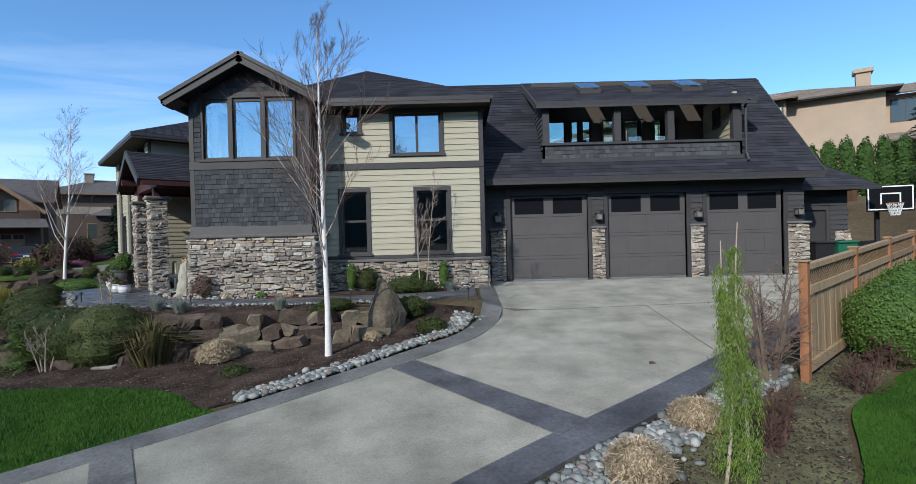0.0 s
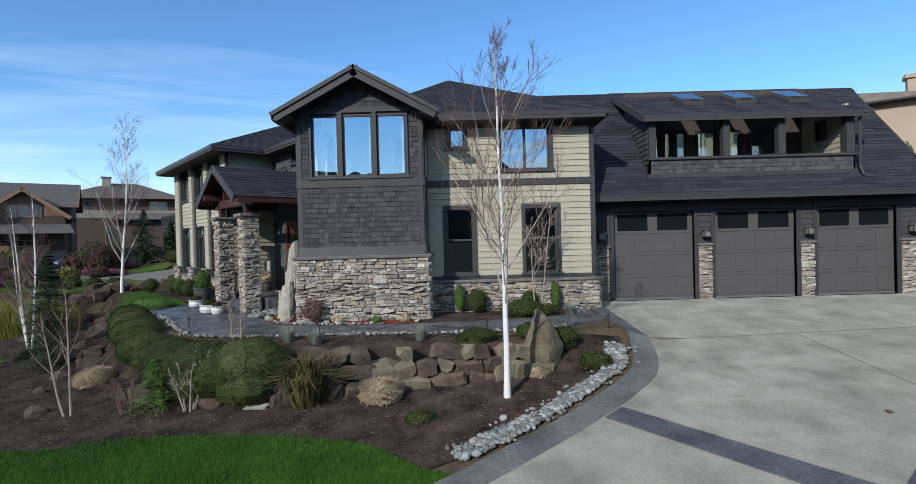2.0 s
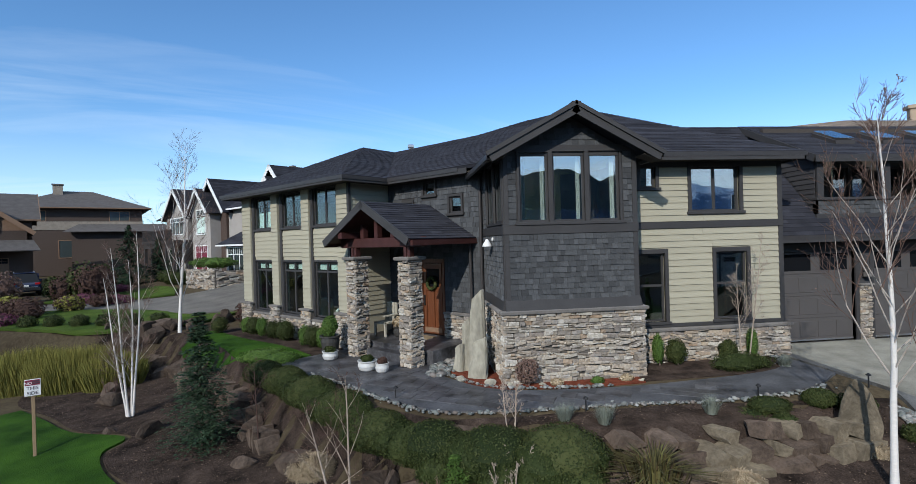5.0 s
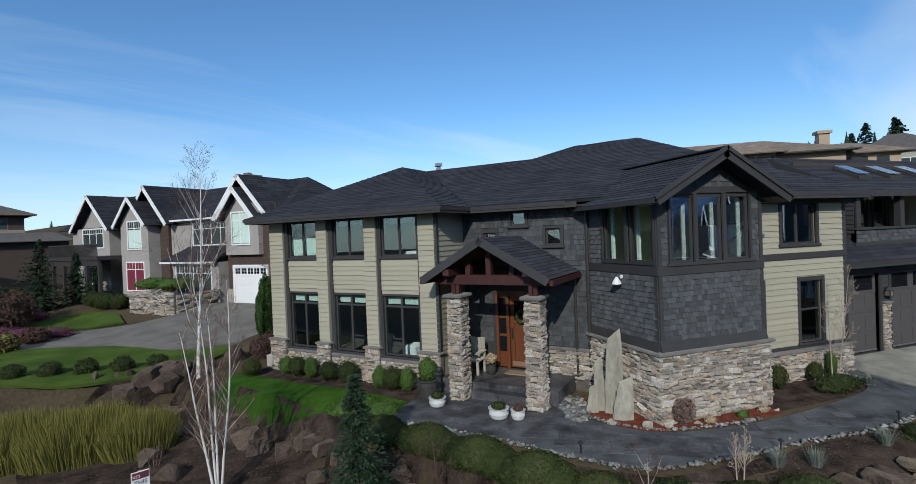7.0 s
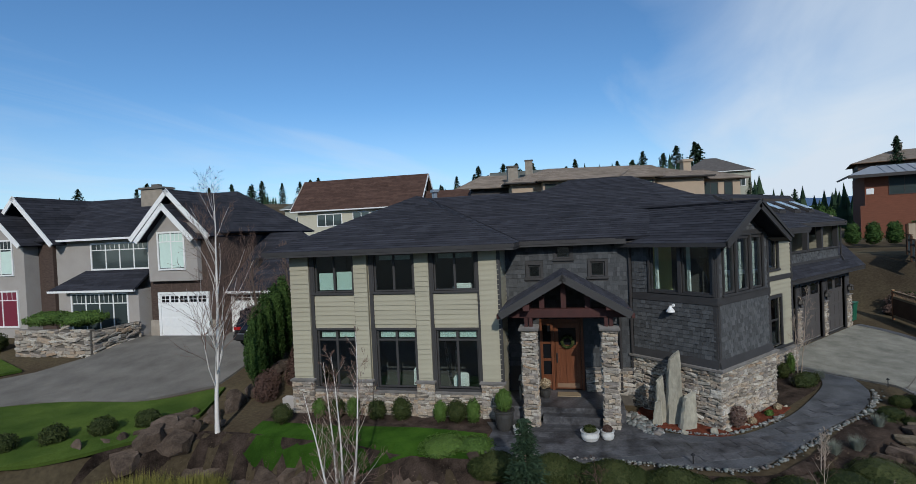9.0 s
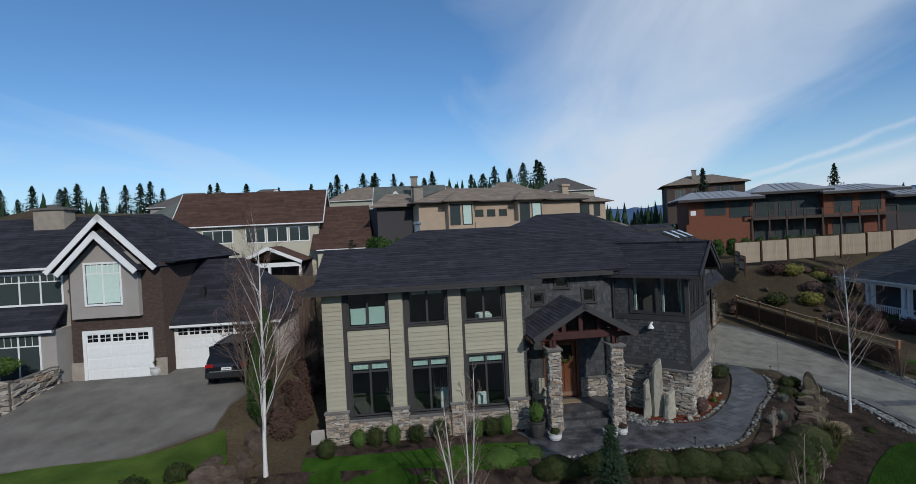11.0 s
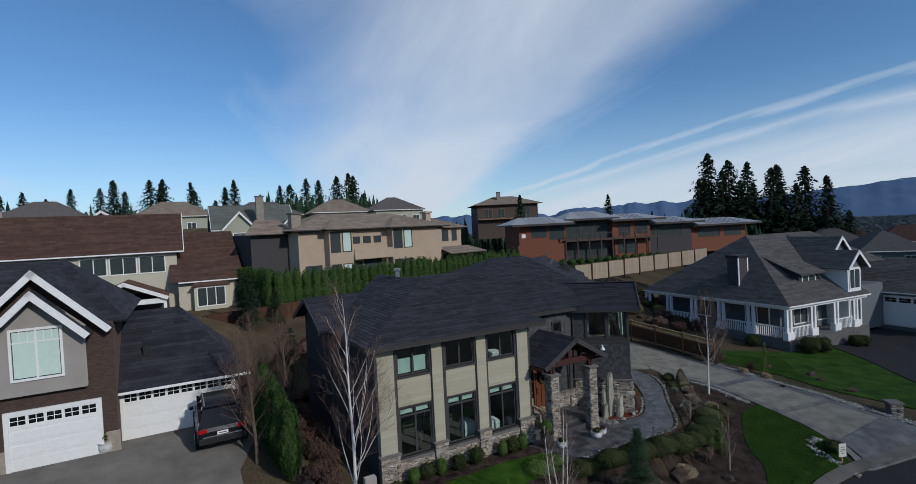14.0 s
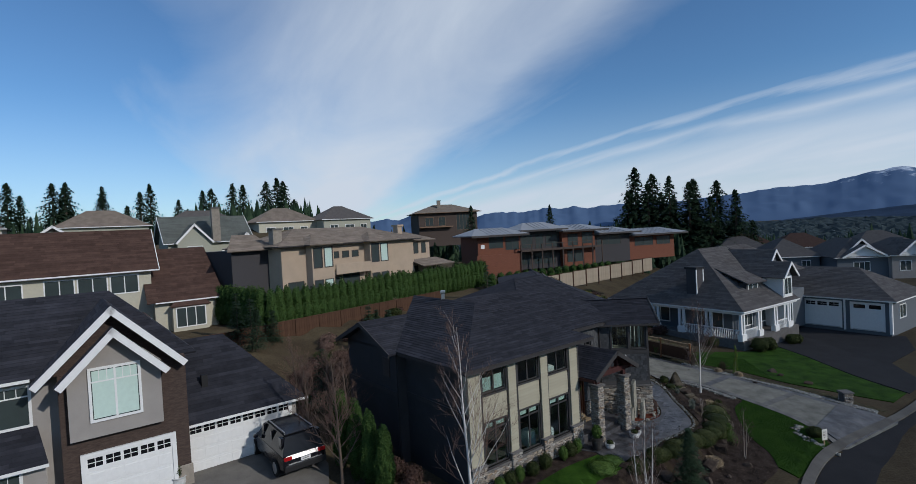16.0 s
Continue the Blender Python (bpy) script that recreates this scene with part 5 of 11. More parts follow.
# roofs of beige block, entry and tower
RP, LP = Vector((-3.15, 18.2, 7.57)), Vector((-4.5, 20.05, 7.58))
roof_plane(house, [(-5.7, 13.5, 5.26), (1.0, 13.5, 5.26), RP])
roof_plane(house, [(1.0, 13.5, 5.26), (1.0, 21.0, 5.26), RP], courses=False)
roof_plane(house, [(1.0, 21.0, 5.26), (-1.5, 24.0, 5.26), LP, RP], courses=False)
gutter((1.05, 13.49, 5.26), (-3.35, 13.49, 5.26), house)
part("fascia", boxes(((-3.6, 13.5, 5.06), (1.0, 13.54, 5.22)), ((0.96, 13.5, 5.06), (1.0, 17.0, 5.22))), M_TRIM, house)
part("soffit", boxes(((-3.7, 13.54, 5.1), (0.96, BY + 0.1, 5.14)), ((BX1, BY, 5.1), (0.96, 17.0, 5.14))), M_SOFFIT, house)
EE = 4.9
roof_plane(house, [W(-19.6, EE, 5.28), W(-13.8, EE, 5.28), RP, LP, W(-19.0, 8.85, 7.08), W(-23.55, 8.85, 7.08)])
roof_plane(house, [W(-27.5, 3.2, 5.25), W(-19.6, 3.2, 5.25), W(-23.55, 7.15, 7.07)])
roof_plane(house, [W(-19.6, 3.2, 5.25), W(-19.6, EE, 5.25), W(-23.55, 8.85, 7.07), W(-23.55, 7.15, 7.07)])
roof_plane(house, [W(-27.5, 8.6, 5.25), W(-27.5, 3.2, 5.25), W(-23.55, 7.15, 7.07), W(-23.55, 12.5, 7.07)])
roof_plane(house, [W(-27.9, 8.1, 5.2), W(-23.2, 8.1, 5.2), W(-23.2, 10.9, 6.38), W(-27.9, 10.9, 6.38)])
roof_plane(house, [W(-23.2, 13.7, 5.2), W(-27.9, 13.7, 5.2), W(-27.9, 10.9, 6.38), W(-23.2, 10.9, 6.38)])
roof_plane(house, [W(-13, 15.2, 5.28), W(-23.2, 15.2, 5.28), W(-23.55, 8.85, 7.08), W(-19, 8.85, 7.08), LP], courses=False)
for a, b in (((-19.6, 3.19), (-27.55, 3.19)), ((-16.7, EE - 0.01), (-19.6, EE - 0.01)), ((-27.51, 3.2), (-27.51, 8.1)), ((-19.59, EE), (-19.59, 3.2))):
    gutter(W(*a, 5.25), W(*b, 5.25), house)
part("fascia", boxes(((-27.48, 3.21, 5.07), (-19.62, 3.25, 5.2)), ((-19.65, 3.25, 5.07), (-19.61, EE, 5.2)), ((-19.6, EE + 0.01, 5.07), (-16.4, EE + 0.05, 5.22)), ((-27.48, 3.25, 5.07), (-27.44, 8.1, 5.2)), m=WING.m), M_TRIM, house)
part("soffit", boxes(((-27.44, 3.25, 5.1), (-19.65, 3.9, 5.13)), ((-20.3, 3.9, 5.1), (-19.65, 5.45, 5.13)), ((-19.65, EE + 0.05, 5.1), (-16.2, 5.45, 5.13)), ((-27.44, 3.9, 5.1), (-26.9, 8.1, 5.13)), m=WING.m), M_SOFFIT, house)
for a, b in (((8.1, 5.2), (10.9, 6.38)), ((13.7, 5.2), (10.9, 6.38))):
    bar("barge_board", W(-27.92, *a), W(-27.92, *b), 0.05, 0.2, M_TRIM, house)
# tower gable roof
for x, z, n in ((-7.33, 5.06, 0), (-3.37, 5.06, 1)):
    ring = [(x, 12.52, z), (x, 16.2, z), (-5.35, 16.9, 6.13), (-5.35, 12.52, 6.13)]
    roof_plane(house, ring if n else [ring[1], ring[0], ring[3], ring[2]])
    bar("barge_board", (x, 12.5, z + 0.02), (-5.35, 12.5, 6.15), 0.045, 0.2, M_TRIM, house)
    bar("barge_board", (x - (0.05 if not n else -0.05), 12.46, z + 0.04), (-5.35, 12.46, 6.21), 0.05, 0.09, M_TRIM, house)
    bm = bmesh.new()
    inner = TX0 if not n else TX1
    prism(bm, [(x, 12.55, z - 0.14), (inner, 12.55, z - 0.14 + abs(inner - x) * 0.53 - 0.1), (inner, 13.0, z - 0.14 + abs(inner - x) * 0.53 - 0.1), (x, 13.0, z - 0.14)], (0, 0, 0.02))
    part("soffit", bm, M_SOFFIT, house)
gutter((-7.35, 12.5, 5.06), (-7.35, 15.9, 5.06), house)
gutter((-3.35, 13.5, 5.06), (-3.35, 12.5, 5.06), house)
part("ridge_cap", boxes(((-5.45, 12.44, 6.14), (-5.25, 16.5, 6.19)), bevel=0.015), M_ROOF, house)

# left wing
WD = 3.8
PIL = [(-26.95, -26.3), (-24.75, -24.3), (-22.75, -22.3), (-20.75, -20.15)]
BAYS = [(-26.15, -24.8), (-24.12, -22.8), (-22.18, -20.84)]
W_HOLES = [(a + 0.02, b - 0.02, c, d) for a, b in BAYS for c, d in ((0.87, 2.68), (3.88, 5.08))]
wall_w = part("wall", wall_cells(WING, -26.95, -20.15, -0.1, 5.12, WD + 0.1, WD + 0.28, W_HOLES), M_BEIGE, house, "beige sided wing front")
for a, b in BAYS:
    lap_siding(WING, a - 0.06, b + 0.06, 2.86, 3.74, WD + 0.1, M_BEIGE, wall_w, (), 0.147)
    part("trim_board", boxes(((a - 0.14, WD + 0.04, 0.9), (a - 0.02, WD + 0.1, 5.08)), ((b + 0.02, WD + 0.04, 0.9), (b + 0.12, WD + 0.1, 5.08)), m=WING.m, bevel=0.004), M_TRIM, house)
    window(WING, a + 0.02, b - 0.02, 3.88, 5.08, WD + 0.1, house, 2, trim=0.05, deep=0.08)
    window(WING, a + 0.02, b - 0.02, 0.87, 2.68, WD + 0.1, house, 2, cross=(2.36,), trim=0.06, deep=0.08)
for a, b in PIL:
    p = part("pilaster", boxes(((a, WD, -0.1), (b, WD + 0.12, 5.12)), m=WING.m), M_BEIGE, house, "beige sided pilaster on a ledge stone foot")
    lap_siding(WING, a, b, 1.2, 5.08, WD, M_BEIGE, p, (), 0.15)
    foot = part("stone_base", boxes(((a - 0.04, WD - 0.08, -0.15), (b + 0.04, WD + 0.12, 1.08)), m=WING.m), M_MORTAR, house)
    stone_wall(WING, a - 0.05, b + 0.05, -0.1, 1.06, WD - 0.08, foot, deep=0.05)
    part("cap", boxes(((a - 0.09, WD - 0.16, 1.06), (b + 0.09, WD + 0.12, 1.13)), m=WING.m, bevel=0.012), M_CAP, foot)
for (a, b), (c, d) in zip(PIL, PIL[1:]):
    low = part("stone_base", boxes(((b + 0.04, WD + 0.02, -0.15), (c - 0.04, WD + 0.12, 0.72)), m=WING.m), M_MORTAR, house)
    stone_wall(WING, b + 0.04, c - 0.04, -0.1, 0.72, WD + 0.02, low, deep=0.05)
    part("cap", boxes(((b + 0.06, WD - 0.05, 0.72), (c - 0.06, WD + 0.1, 0.79)), m=WING.m, bevel=0.012), M_CAP, low)
# wing side towards the neighbour, in shade
WL = Face(-47.76 - 90)
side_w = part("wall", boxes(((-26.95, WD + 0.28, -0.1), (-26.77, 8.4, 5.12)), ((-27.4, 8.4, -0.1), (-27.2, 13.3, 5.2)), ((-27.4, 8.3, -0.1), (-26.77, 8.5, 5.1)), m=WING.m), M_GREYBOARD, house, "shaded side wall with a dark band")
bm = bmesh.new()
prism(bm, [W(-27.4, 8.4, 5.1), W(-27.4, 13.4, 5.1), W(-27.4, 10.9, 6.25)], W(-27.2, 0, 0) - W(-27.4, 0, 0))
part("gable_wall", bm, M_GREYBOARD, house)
part("band_board", boxes(((-26.99, WD, 3.1), (-26.95, 8.3, 3.3)), ((-27.44, 8.35, 3.1), (-27.4, 13.3, 3.3)), ((-27.44, 8.35, 0.2), (-27.4, 8.5, 5.1)), m=WING.m), M_TRIM, house)
part("side_window", boxes(((-27.45, 9.0, 3.9), (-27.4, 9.6, 4.8)), m=WING.m), M_FRAME, house)
# the return beside the porch and the entry wall
ret = part("wall", boxes(((-20.33, WD + 0.28, -0.1), (-20.15, 5.6, 5.12)), m=WING.m), M_BEIGE, house)
RET = Face(-47.76 + 90)
lap_siding(RET, WD + 0.02, 5.4, 1.0, 5.05, 20.15, M_BEIGE, ret, (), 0.15)
part("corner_board", boxes(((-20.2, WD - 0.03, 1.13), (-20.1, WD + 0.06, 5.1)), m=WING.m), M_TRIM, house)
ED = 5.4
E_HOLES = [(-19.4, -19.0, 4.05, 4.47), (-18.5, -18.04, 4.65, 5.06), (-17.45, -17.0, 4.05, 4.53), (-19.1, -17.8, 0.4, 2.68)]
wall_e = part("wall", wall_cells(WING, -20.15, -16.0, -0.1, 5.12, ED, ED + 0.18, E_HOLES), M_TRIM, house, "grey shingled entry wall")
shingle_wall(WING, -20.15, -16.3, 1.2, 5.05, ED, wall_e, grow(E_HOLES, 0.09), step=0.14, limit=300)
for h in E_HOLES[:3]:
    window(WING, *h, ED, house, 1, trim=0.07, deep=0.07)
eb = part("stone_base", boxes(((-17.7, ED - 0.08, -0.1), (-16.2, ED, 1.12)), m=WING.m), M_MORTAR, house)
stone_wall(WING, -17.7, -16.2, 0.3, 1.1, ED - 0.08, eb, deep=0.05)
part("cap", boxes(((-17.7, ED - 0.15, 1.1), (-16.2, ED, 1.17)), m=WING.m, bevel=0.012), M_CAP, eb)
# front door with sidelight
door = part("front_door", boxes(((-18.66, ED + 0.04, 0.44), (-17.83, ED + 0.09, 2.6)), m=WING.m), M_DOOR, house, "red brown panelled wooden front door with a wreath hook")
for a, b, c, d in ((-18.62, -18.52, 0.46, 2.58), (-17.97, -17.87, 0.46, 2.58), (-18.52, -17.97, 2.42, 2.58), (-18.52, -17.97, 0.46, 0.66), (-18.52, -17.97, 1.75, 1.87), (-18.3, -18.2, 0.66, 1.75)):
    part("rail", boxes(((a, ED + 0.005, c), (b, ED + 0.04, d)), m=WING.m, bevel=0.006), M_DOOR, door)
part("pane", boxes(((-18.52, ED + 0.03, 1.87), (-17.97, ED + 0.036, 2.42)), m=WING.m), M_DARKGLASS, door)
part("handle", boxes(((-18.6, ED - 0.04, 1.3), (-18.56, ED + 0.0, 1.62)), m=WING.m, bevel=0.006), M_BLACK, door)
part("kick_plate", boxes(((-18.6, ED - 0.002, 0.5), (-17.9, ED + 0.005, 0.64)), m=WING.m), M_CLAYTRIM, door)
part("door_frame", boxes(((-19.1, ED - 0.03, 0.42), (-19.02, ED + 0.12, 2.68)), ((-18.76, ED - 0.03, 0.42), (-18.67, ED + 0.12, 2.68)), ((-17.82, ED - 0.03, 0.42), (-17.74, ED + 0.12, 2.68)), ((-19.1, ED - 0.03, 2.6), (-17.74, ED + 0.12, 2.72)), m=WING.m, bevel=0.006), M_DOOR, house)
sl = part("sidelight", boxes(((-19.02, ED + 0.03, 0.44), (-18.76, ED + 0.08, 0.9)), ((-19.02, ED + 0.03, 2.5), (-18.76, ED + 0.08, 2.6)), ((-19.02, ED + 0.03, 1.35), (-18.76, ED + 0.08, 1.43)), ((-19.02, ED + 0.03, 1.9), (-18.76, ED + 0.08, 1.98)), m=WING.m), M_DOOR, house)
part("pane", boxes(((-19.02, ED + 0.05, 0.9), (-18.76, ED + 0.055, 2.5)), m=WING.m), M_DARKGLASS, sl)
# porch: floor, steps, pillars, timber gable
part("porch_floor", boxes(((-20.14, 3.75, -0.1), (-16.7, ED, 0.42)), ((-19.0, 3.45, -0.1), (-17.3, 3.8, 0.27)), m=WING.m, bevel=0.01), M_PORCH, house, "dark slate porch floor and step")
for a, b in ((-19.5, -19.09), (-17.31, -16.9)):
    p = part("pillar", boxes(((a + 0.03, 3.2, -0.1), (b - 0.03, 3.6, 2.8)), m=WING.m), M_MORTAR, house, "tapering ledge stone porch pillar")
    stone_wall(WING, a, b, -0.05, 2.78, 3.2, p, limit=90, deep=0.05)
    stone_wall(Face(-47.76 + 180), -b, -a, -0.05, 2.78, -3.6, p, limit=60, deep=0.05)
    stone_wall(Face(-47.76 - 90), -3.63, -3.17, -0.05, 2.78, a + 0.03, p, limit=75, deep=0.05)
    stone_wall(Face(-47.76 + 90), 3.17, 3.63, -0.05, 2.78, -b + 0.03, p, limit=75, deep=0.05)
    part("cap", boxes(((a - 0.07, 3.08, 2.78), (b + 0.07, 3.72, 2.87)), m=WING.m, bevel=0.02), M_CAP, p)
    for q in (a + 0.14, b - 0.14):
        part("post", boxes(((q - 0.05, 3.3, 2.87), (q + 0.05, 3.45, 3.2)), m=WING.m), M_BEAM, house)
part("beam", boxes(((-19.85, 3.28, 3.12), (-16.55, 3.48, 3.38)), m=WING.m, bevel=0.015), M_BEAM, house, "oxblood timber porch beam")
for q in (-19.31, -17.1):
    part("beam", boxes(((q - 0.09, 2.85, 3.38), (q + 0.09, ED, 3.56)), m=WING.m, bevel=0.012), M_BEAM, house)
for q, z in ((-18.9, 3.75), (-18.3, 4.1), (-17.65, 3.75)):
    part("king_post", boxes(((q - 0.07, 3.3, 3.38), (q + 0.07, 3.46, z)), m=WING.m, bevel=0.01), M_BEAM, house)
PZ, PE = 4.36, 3.32
for s, flip in ((-20.1, 0), (-16.5, 1)):
    ring = [W(s, 2.85, PE), W(s, ED, PE), W(-18.3, ED, PZ), W(-18.3, 2.85, PZ)]
    roof_plane(house, ring if flip else [ring[1], ring[0], ring[3], ring[2]], under_mat=M_BEAM, step=0.13)
    bar("barge_board", W(s, 2.83, PE + 0.02), W(-18.3, 2.83, PZ + 0.02), 0.05, 0.2, M_TRIM, house)
    part("rafter_tail", boxes(((s - 0.04, 2.9, PE - 0.16), (s + 0.04, ED, PE - 0.03)), m=WING.m), M_BEAM, house)
downpipe("downpipe", [W(-16.62, 5.25, 3.2), W(-16.62, 5.3, 0.4)], 0.04, M_GUTTER, house)
downpipe("downpipe", [(-7.0, 15.62, 5.0), (-7.0, 15.62, 0.1)], 0.045, M_GUTTER, house)
downpipe("downpipe", [(0.86, 14.9, 3.0), (0.86, 15.1, 2.8), (0.86, 15.1, 0.05)], 0.04, M_GUTTER, house)
# floors and partitions inside, given a dark colour to stand for dim rooms
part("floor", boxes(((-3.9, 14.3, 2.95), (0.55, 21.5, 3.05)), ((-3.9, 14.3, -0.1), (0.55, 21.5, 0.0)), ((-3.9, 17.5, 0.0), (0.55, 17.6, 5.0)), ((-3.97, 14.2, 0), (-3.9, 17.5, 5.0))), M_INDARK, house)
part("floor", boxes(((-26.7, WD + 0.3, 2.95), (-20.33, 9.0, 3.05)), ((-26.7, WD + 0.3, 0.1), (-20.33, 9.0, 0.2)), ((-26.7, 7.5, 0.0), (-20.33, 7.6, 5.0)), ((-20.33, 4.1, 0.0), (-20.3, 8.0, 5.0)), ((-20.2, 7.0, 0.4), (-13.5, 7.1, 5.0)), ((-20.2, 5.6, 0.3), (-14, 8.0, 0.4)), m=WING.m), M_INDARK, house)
part("vent_pipe", boxes(((-8.68, 23.9, 6.9), (-8.52, 24.06, 7.35)), ((-8.73, 23.85, 7.35), (-8.47, 24.11, 7.5)), bevel=0.03), M_STEEL, house, "galvanised roof vent pipe")

# ---- beds, walks, lawns ----
LAWN_F = curve_pts([(-3.5, 6.55), (-4.3, 7.3), (-5.4, 7.75), (-6.8, 8.1), (-8.3, 8.3), (-9.6, 8.2), (-10.9, 8.5)]) + [(-11.6, 8.0), (-11.0, 7.3), (-8.6, 4.5)] + offset_line(DRIVE_L, -BORDER - 0.03)[56:44:-1]
BED = curve_pts([(0.3, 10.75), (0.0, 9.8), (-0.9, 8.5), (-2.2, 7.25), (-3.4, 6.55)]) + curve_pts([(-4.3, 7.3), (-5.4, 7.75), (-6.8, 8.1), (-8.3, 8.3), (-9.6, 8.2), (-10.9, 8.5), (-12.2, 9.8), (-13.6, 11.4)]) + curve_pts([(-15.2, 12.9), (-15.7, 13.7), (-15.6, 14.6), (-17.2, 15.4), (-19.0, 17.2), (-21.5, 19.6), (-22.0, 22.5), (-18.6, 23.2), (-15.6, 19.8), (-13.5, 16.6), (-11.4, 14.0), (-9.9, 12.2), (-8.6, 11.1), (-6.9, 10.9), (-4.6, 10.95), (-2.0, 10.7)])
sheet("planting_bed", BED, M_MULCH, "dark bark mulch planting bed", "flower bed", lift=0.025, step=0.45, relief=0.03)
sheet("lawn", LAWN_F, M_LAWN, "short green front lawn with a curved edge", "lawn", lift=0.05, step=0.5, relief=0.012)
sheet("lawn", curve_pts([(-12.6, 9.9), (-14.2, 11.7), (-15.3, 12.9), (-15.8, 13.8), (-15.7, 14.5), (-17.3, 15.3), (-19.0, 16.9), (-20.5, 18.3)]) + [(-23.2, 16.2), (-20.2, 13.8), (-15.4, 10.6), (-13.4, 9.4)], M_LAWN, "green verge lawn beside the street", "lawn", lift=0.05, step=0.5)
sheet("lawn", curve_pts([W(-27.4, 1.6, 0)[:2], W(-25.0, 1.1, 0)[:2], W(-22.6, 1.3, 0)[:2], W(-20.7, 1.2, 0)[:2]]) + curve_pts([W(-20.5, 2.6, 0)[:2], W(-22.5, 2.85, 0)[:2], W(-25.0, 2.75, 0)[:2], W(-27.6, 2.9, 0)[:2]]), M_LAWN, "small green lawn before the wing", "lawn", lift=0.05, step=0.4)
sheet("planting_bed", [W(-27.6, 2.9, 0)[:2], W(-20.4, 2.7, 0)[:2], W(-20.2, 3.75, 0)[:2], W(-27.6, 3.75, 0)[:2]], M_MULCH, "dark mulch strip along the wing", "flower bed", lift=0.03, step=0.4, relief=0.02)
sheet("planting_bed", [(-3.9, 12.55), (-1.6, 12.6), (0.35, 12.9), (0.35, 14.05), (-3.9, 14.05)], M_MULCH, "dark mulch bed below the beige wall", "flower bed", lift=0.025, step=0.4, relief=0.02)
sheet("planting_bed", [(-7.7, 12.75), (-5.5, 12.35), (-3.95, 12.45), (-3.9, 13.05), (-6.9, 13.0), (-7.0, 15.4), (-8.2, 14.9)], M_REDMULCH, "red brown ground cover at the tower foot", "flower bed", lift=0.03, step=0.4, relief=0.02)
# the front walk from the drive to the porch, in stamped slabs
WALK_N = curve_pts([(0.42, 12.2), (-1.0, 11.35), (-3.0, 11.05), (-5.0, 11.2), (-7.0, 11.25), (-8.6, 11.5), (-9.6, 12.5), (-10.7, 14.0), (-12.2, 15.6)], 5)
WALK_S = curve_pts([(0.42, 13.9), (-0.6, 12.75), (-3.0, 12.3), (-5.2, 12.2), (-7.2, 12.55), (-8.2, 13.7), (-8.6, 14.7), (-9.7, 15.9), (-11.3, 17.6)], 5)
walk_way = sheet("front_walk", WALK_N + WALK_S[::-1], M_STAMPED, "slate grey stamped concrete front walk", "path", lift=0.045, step=0.5)
court = sheet("porch_court", [W(-20.3, 3.8, 0)[:2], W(-20.5, 1.5, 0)[:2], W(-18.6, 0.9, 0)[:2], W(-16.4, 1.9, 0)[:2], W(-16.4, 3.8, 0)[:2]], M_PORCH, "dark stamped slate paving before the porch", "paving", lift=0.05, step=0.5)
# stamped slabs, each with its own edge, in broken courses
def paver_mesh(mat):
    bm = bmesh.new()
    box(bm, (0.004, 0.004, -0.01), (0.996, 0.996, 0.0))
    return mesh_of(bm, mat)


def inside(x, y, ring):
    r = False
    for (ax, ay), (bx, by) in zip(ring, ring[1:] + ring[:1]):
        if (ay > y) != (by > y) and x < (bx - ax) * (y - ay) / (by - ay) + ax: r = not r
    return r


def pavers(parent, ring, ang, mat, lift, seed):
    """Slabs over an outline, those that lie wholly in it."""
    rp = random.Random(seed)
    F = Face(ang)
    inv = F.m.inverted()
    loc = [tuple((inv @ Vector((p[0], p[1], 0)))[:2]) for p in ring]
    me = paver_mesh(mat)
    v = min(p[1] for p in loc)
    made = 0
    while v < max(p[1] for p in loc):
        h = rp.choice((0.3, 0.42, 0.3, 0.5))
        u = min(p[0] for p in loc) - rp.uniform(0, 0.4)
        while u < max(p[0] for p in loc):
            w = rp.choice((0.3, 0.42, 0.55, 0.7))
            if made < 300 and all(inside(a, b, loc) for a, b in ((u, v), (u + w, v), (u, v + h), (u + w, v + h))):
                piece("slab", me, parent, F.m @ Matrix.Translation((u, v, lift + rp.uniform(0, 0.004))) @ Matrix.Diagonal((w - 0.012, h - 0.012, 1, 1)))
                made += 1
            u += w
        v += h


COURT = [W(-20.3, 3.8, 0)[:2], W(-20.5, 1.5, 0)[:2], W(-18.6, 0.9, 0)[:2], W(-16.4, 1.9, 0)[:2], W(-16.4, 3.8, 0)[:2]]
pavers(court, COURT, -47.76, M_PORCH, 0.056, 3)
pavers(walk_way, WALK_N[8:] + WALK_S[:7:-1], -30, M_PORCH, 0.052, 4)
# street
RO = offset_line(curve_pts(ROAD, 5), 7.5)
sheet("road", curve_pts(ROAD, 5) + RO[::-1], M_ASPHALT, "grey asphalt street", "road", lift=0.02, step=3.0)
KERB_O = offset_line(curve_pts(ROAD, 5), -0.4)
sheet("kerb", curve_pts(ROAD, 5) + KERB_O[::-1], M_OLDCONC, "pale concrete kerb along the street", "kerb", lift=0.13, step=3.0, thick=0.16)
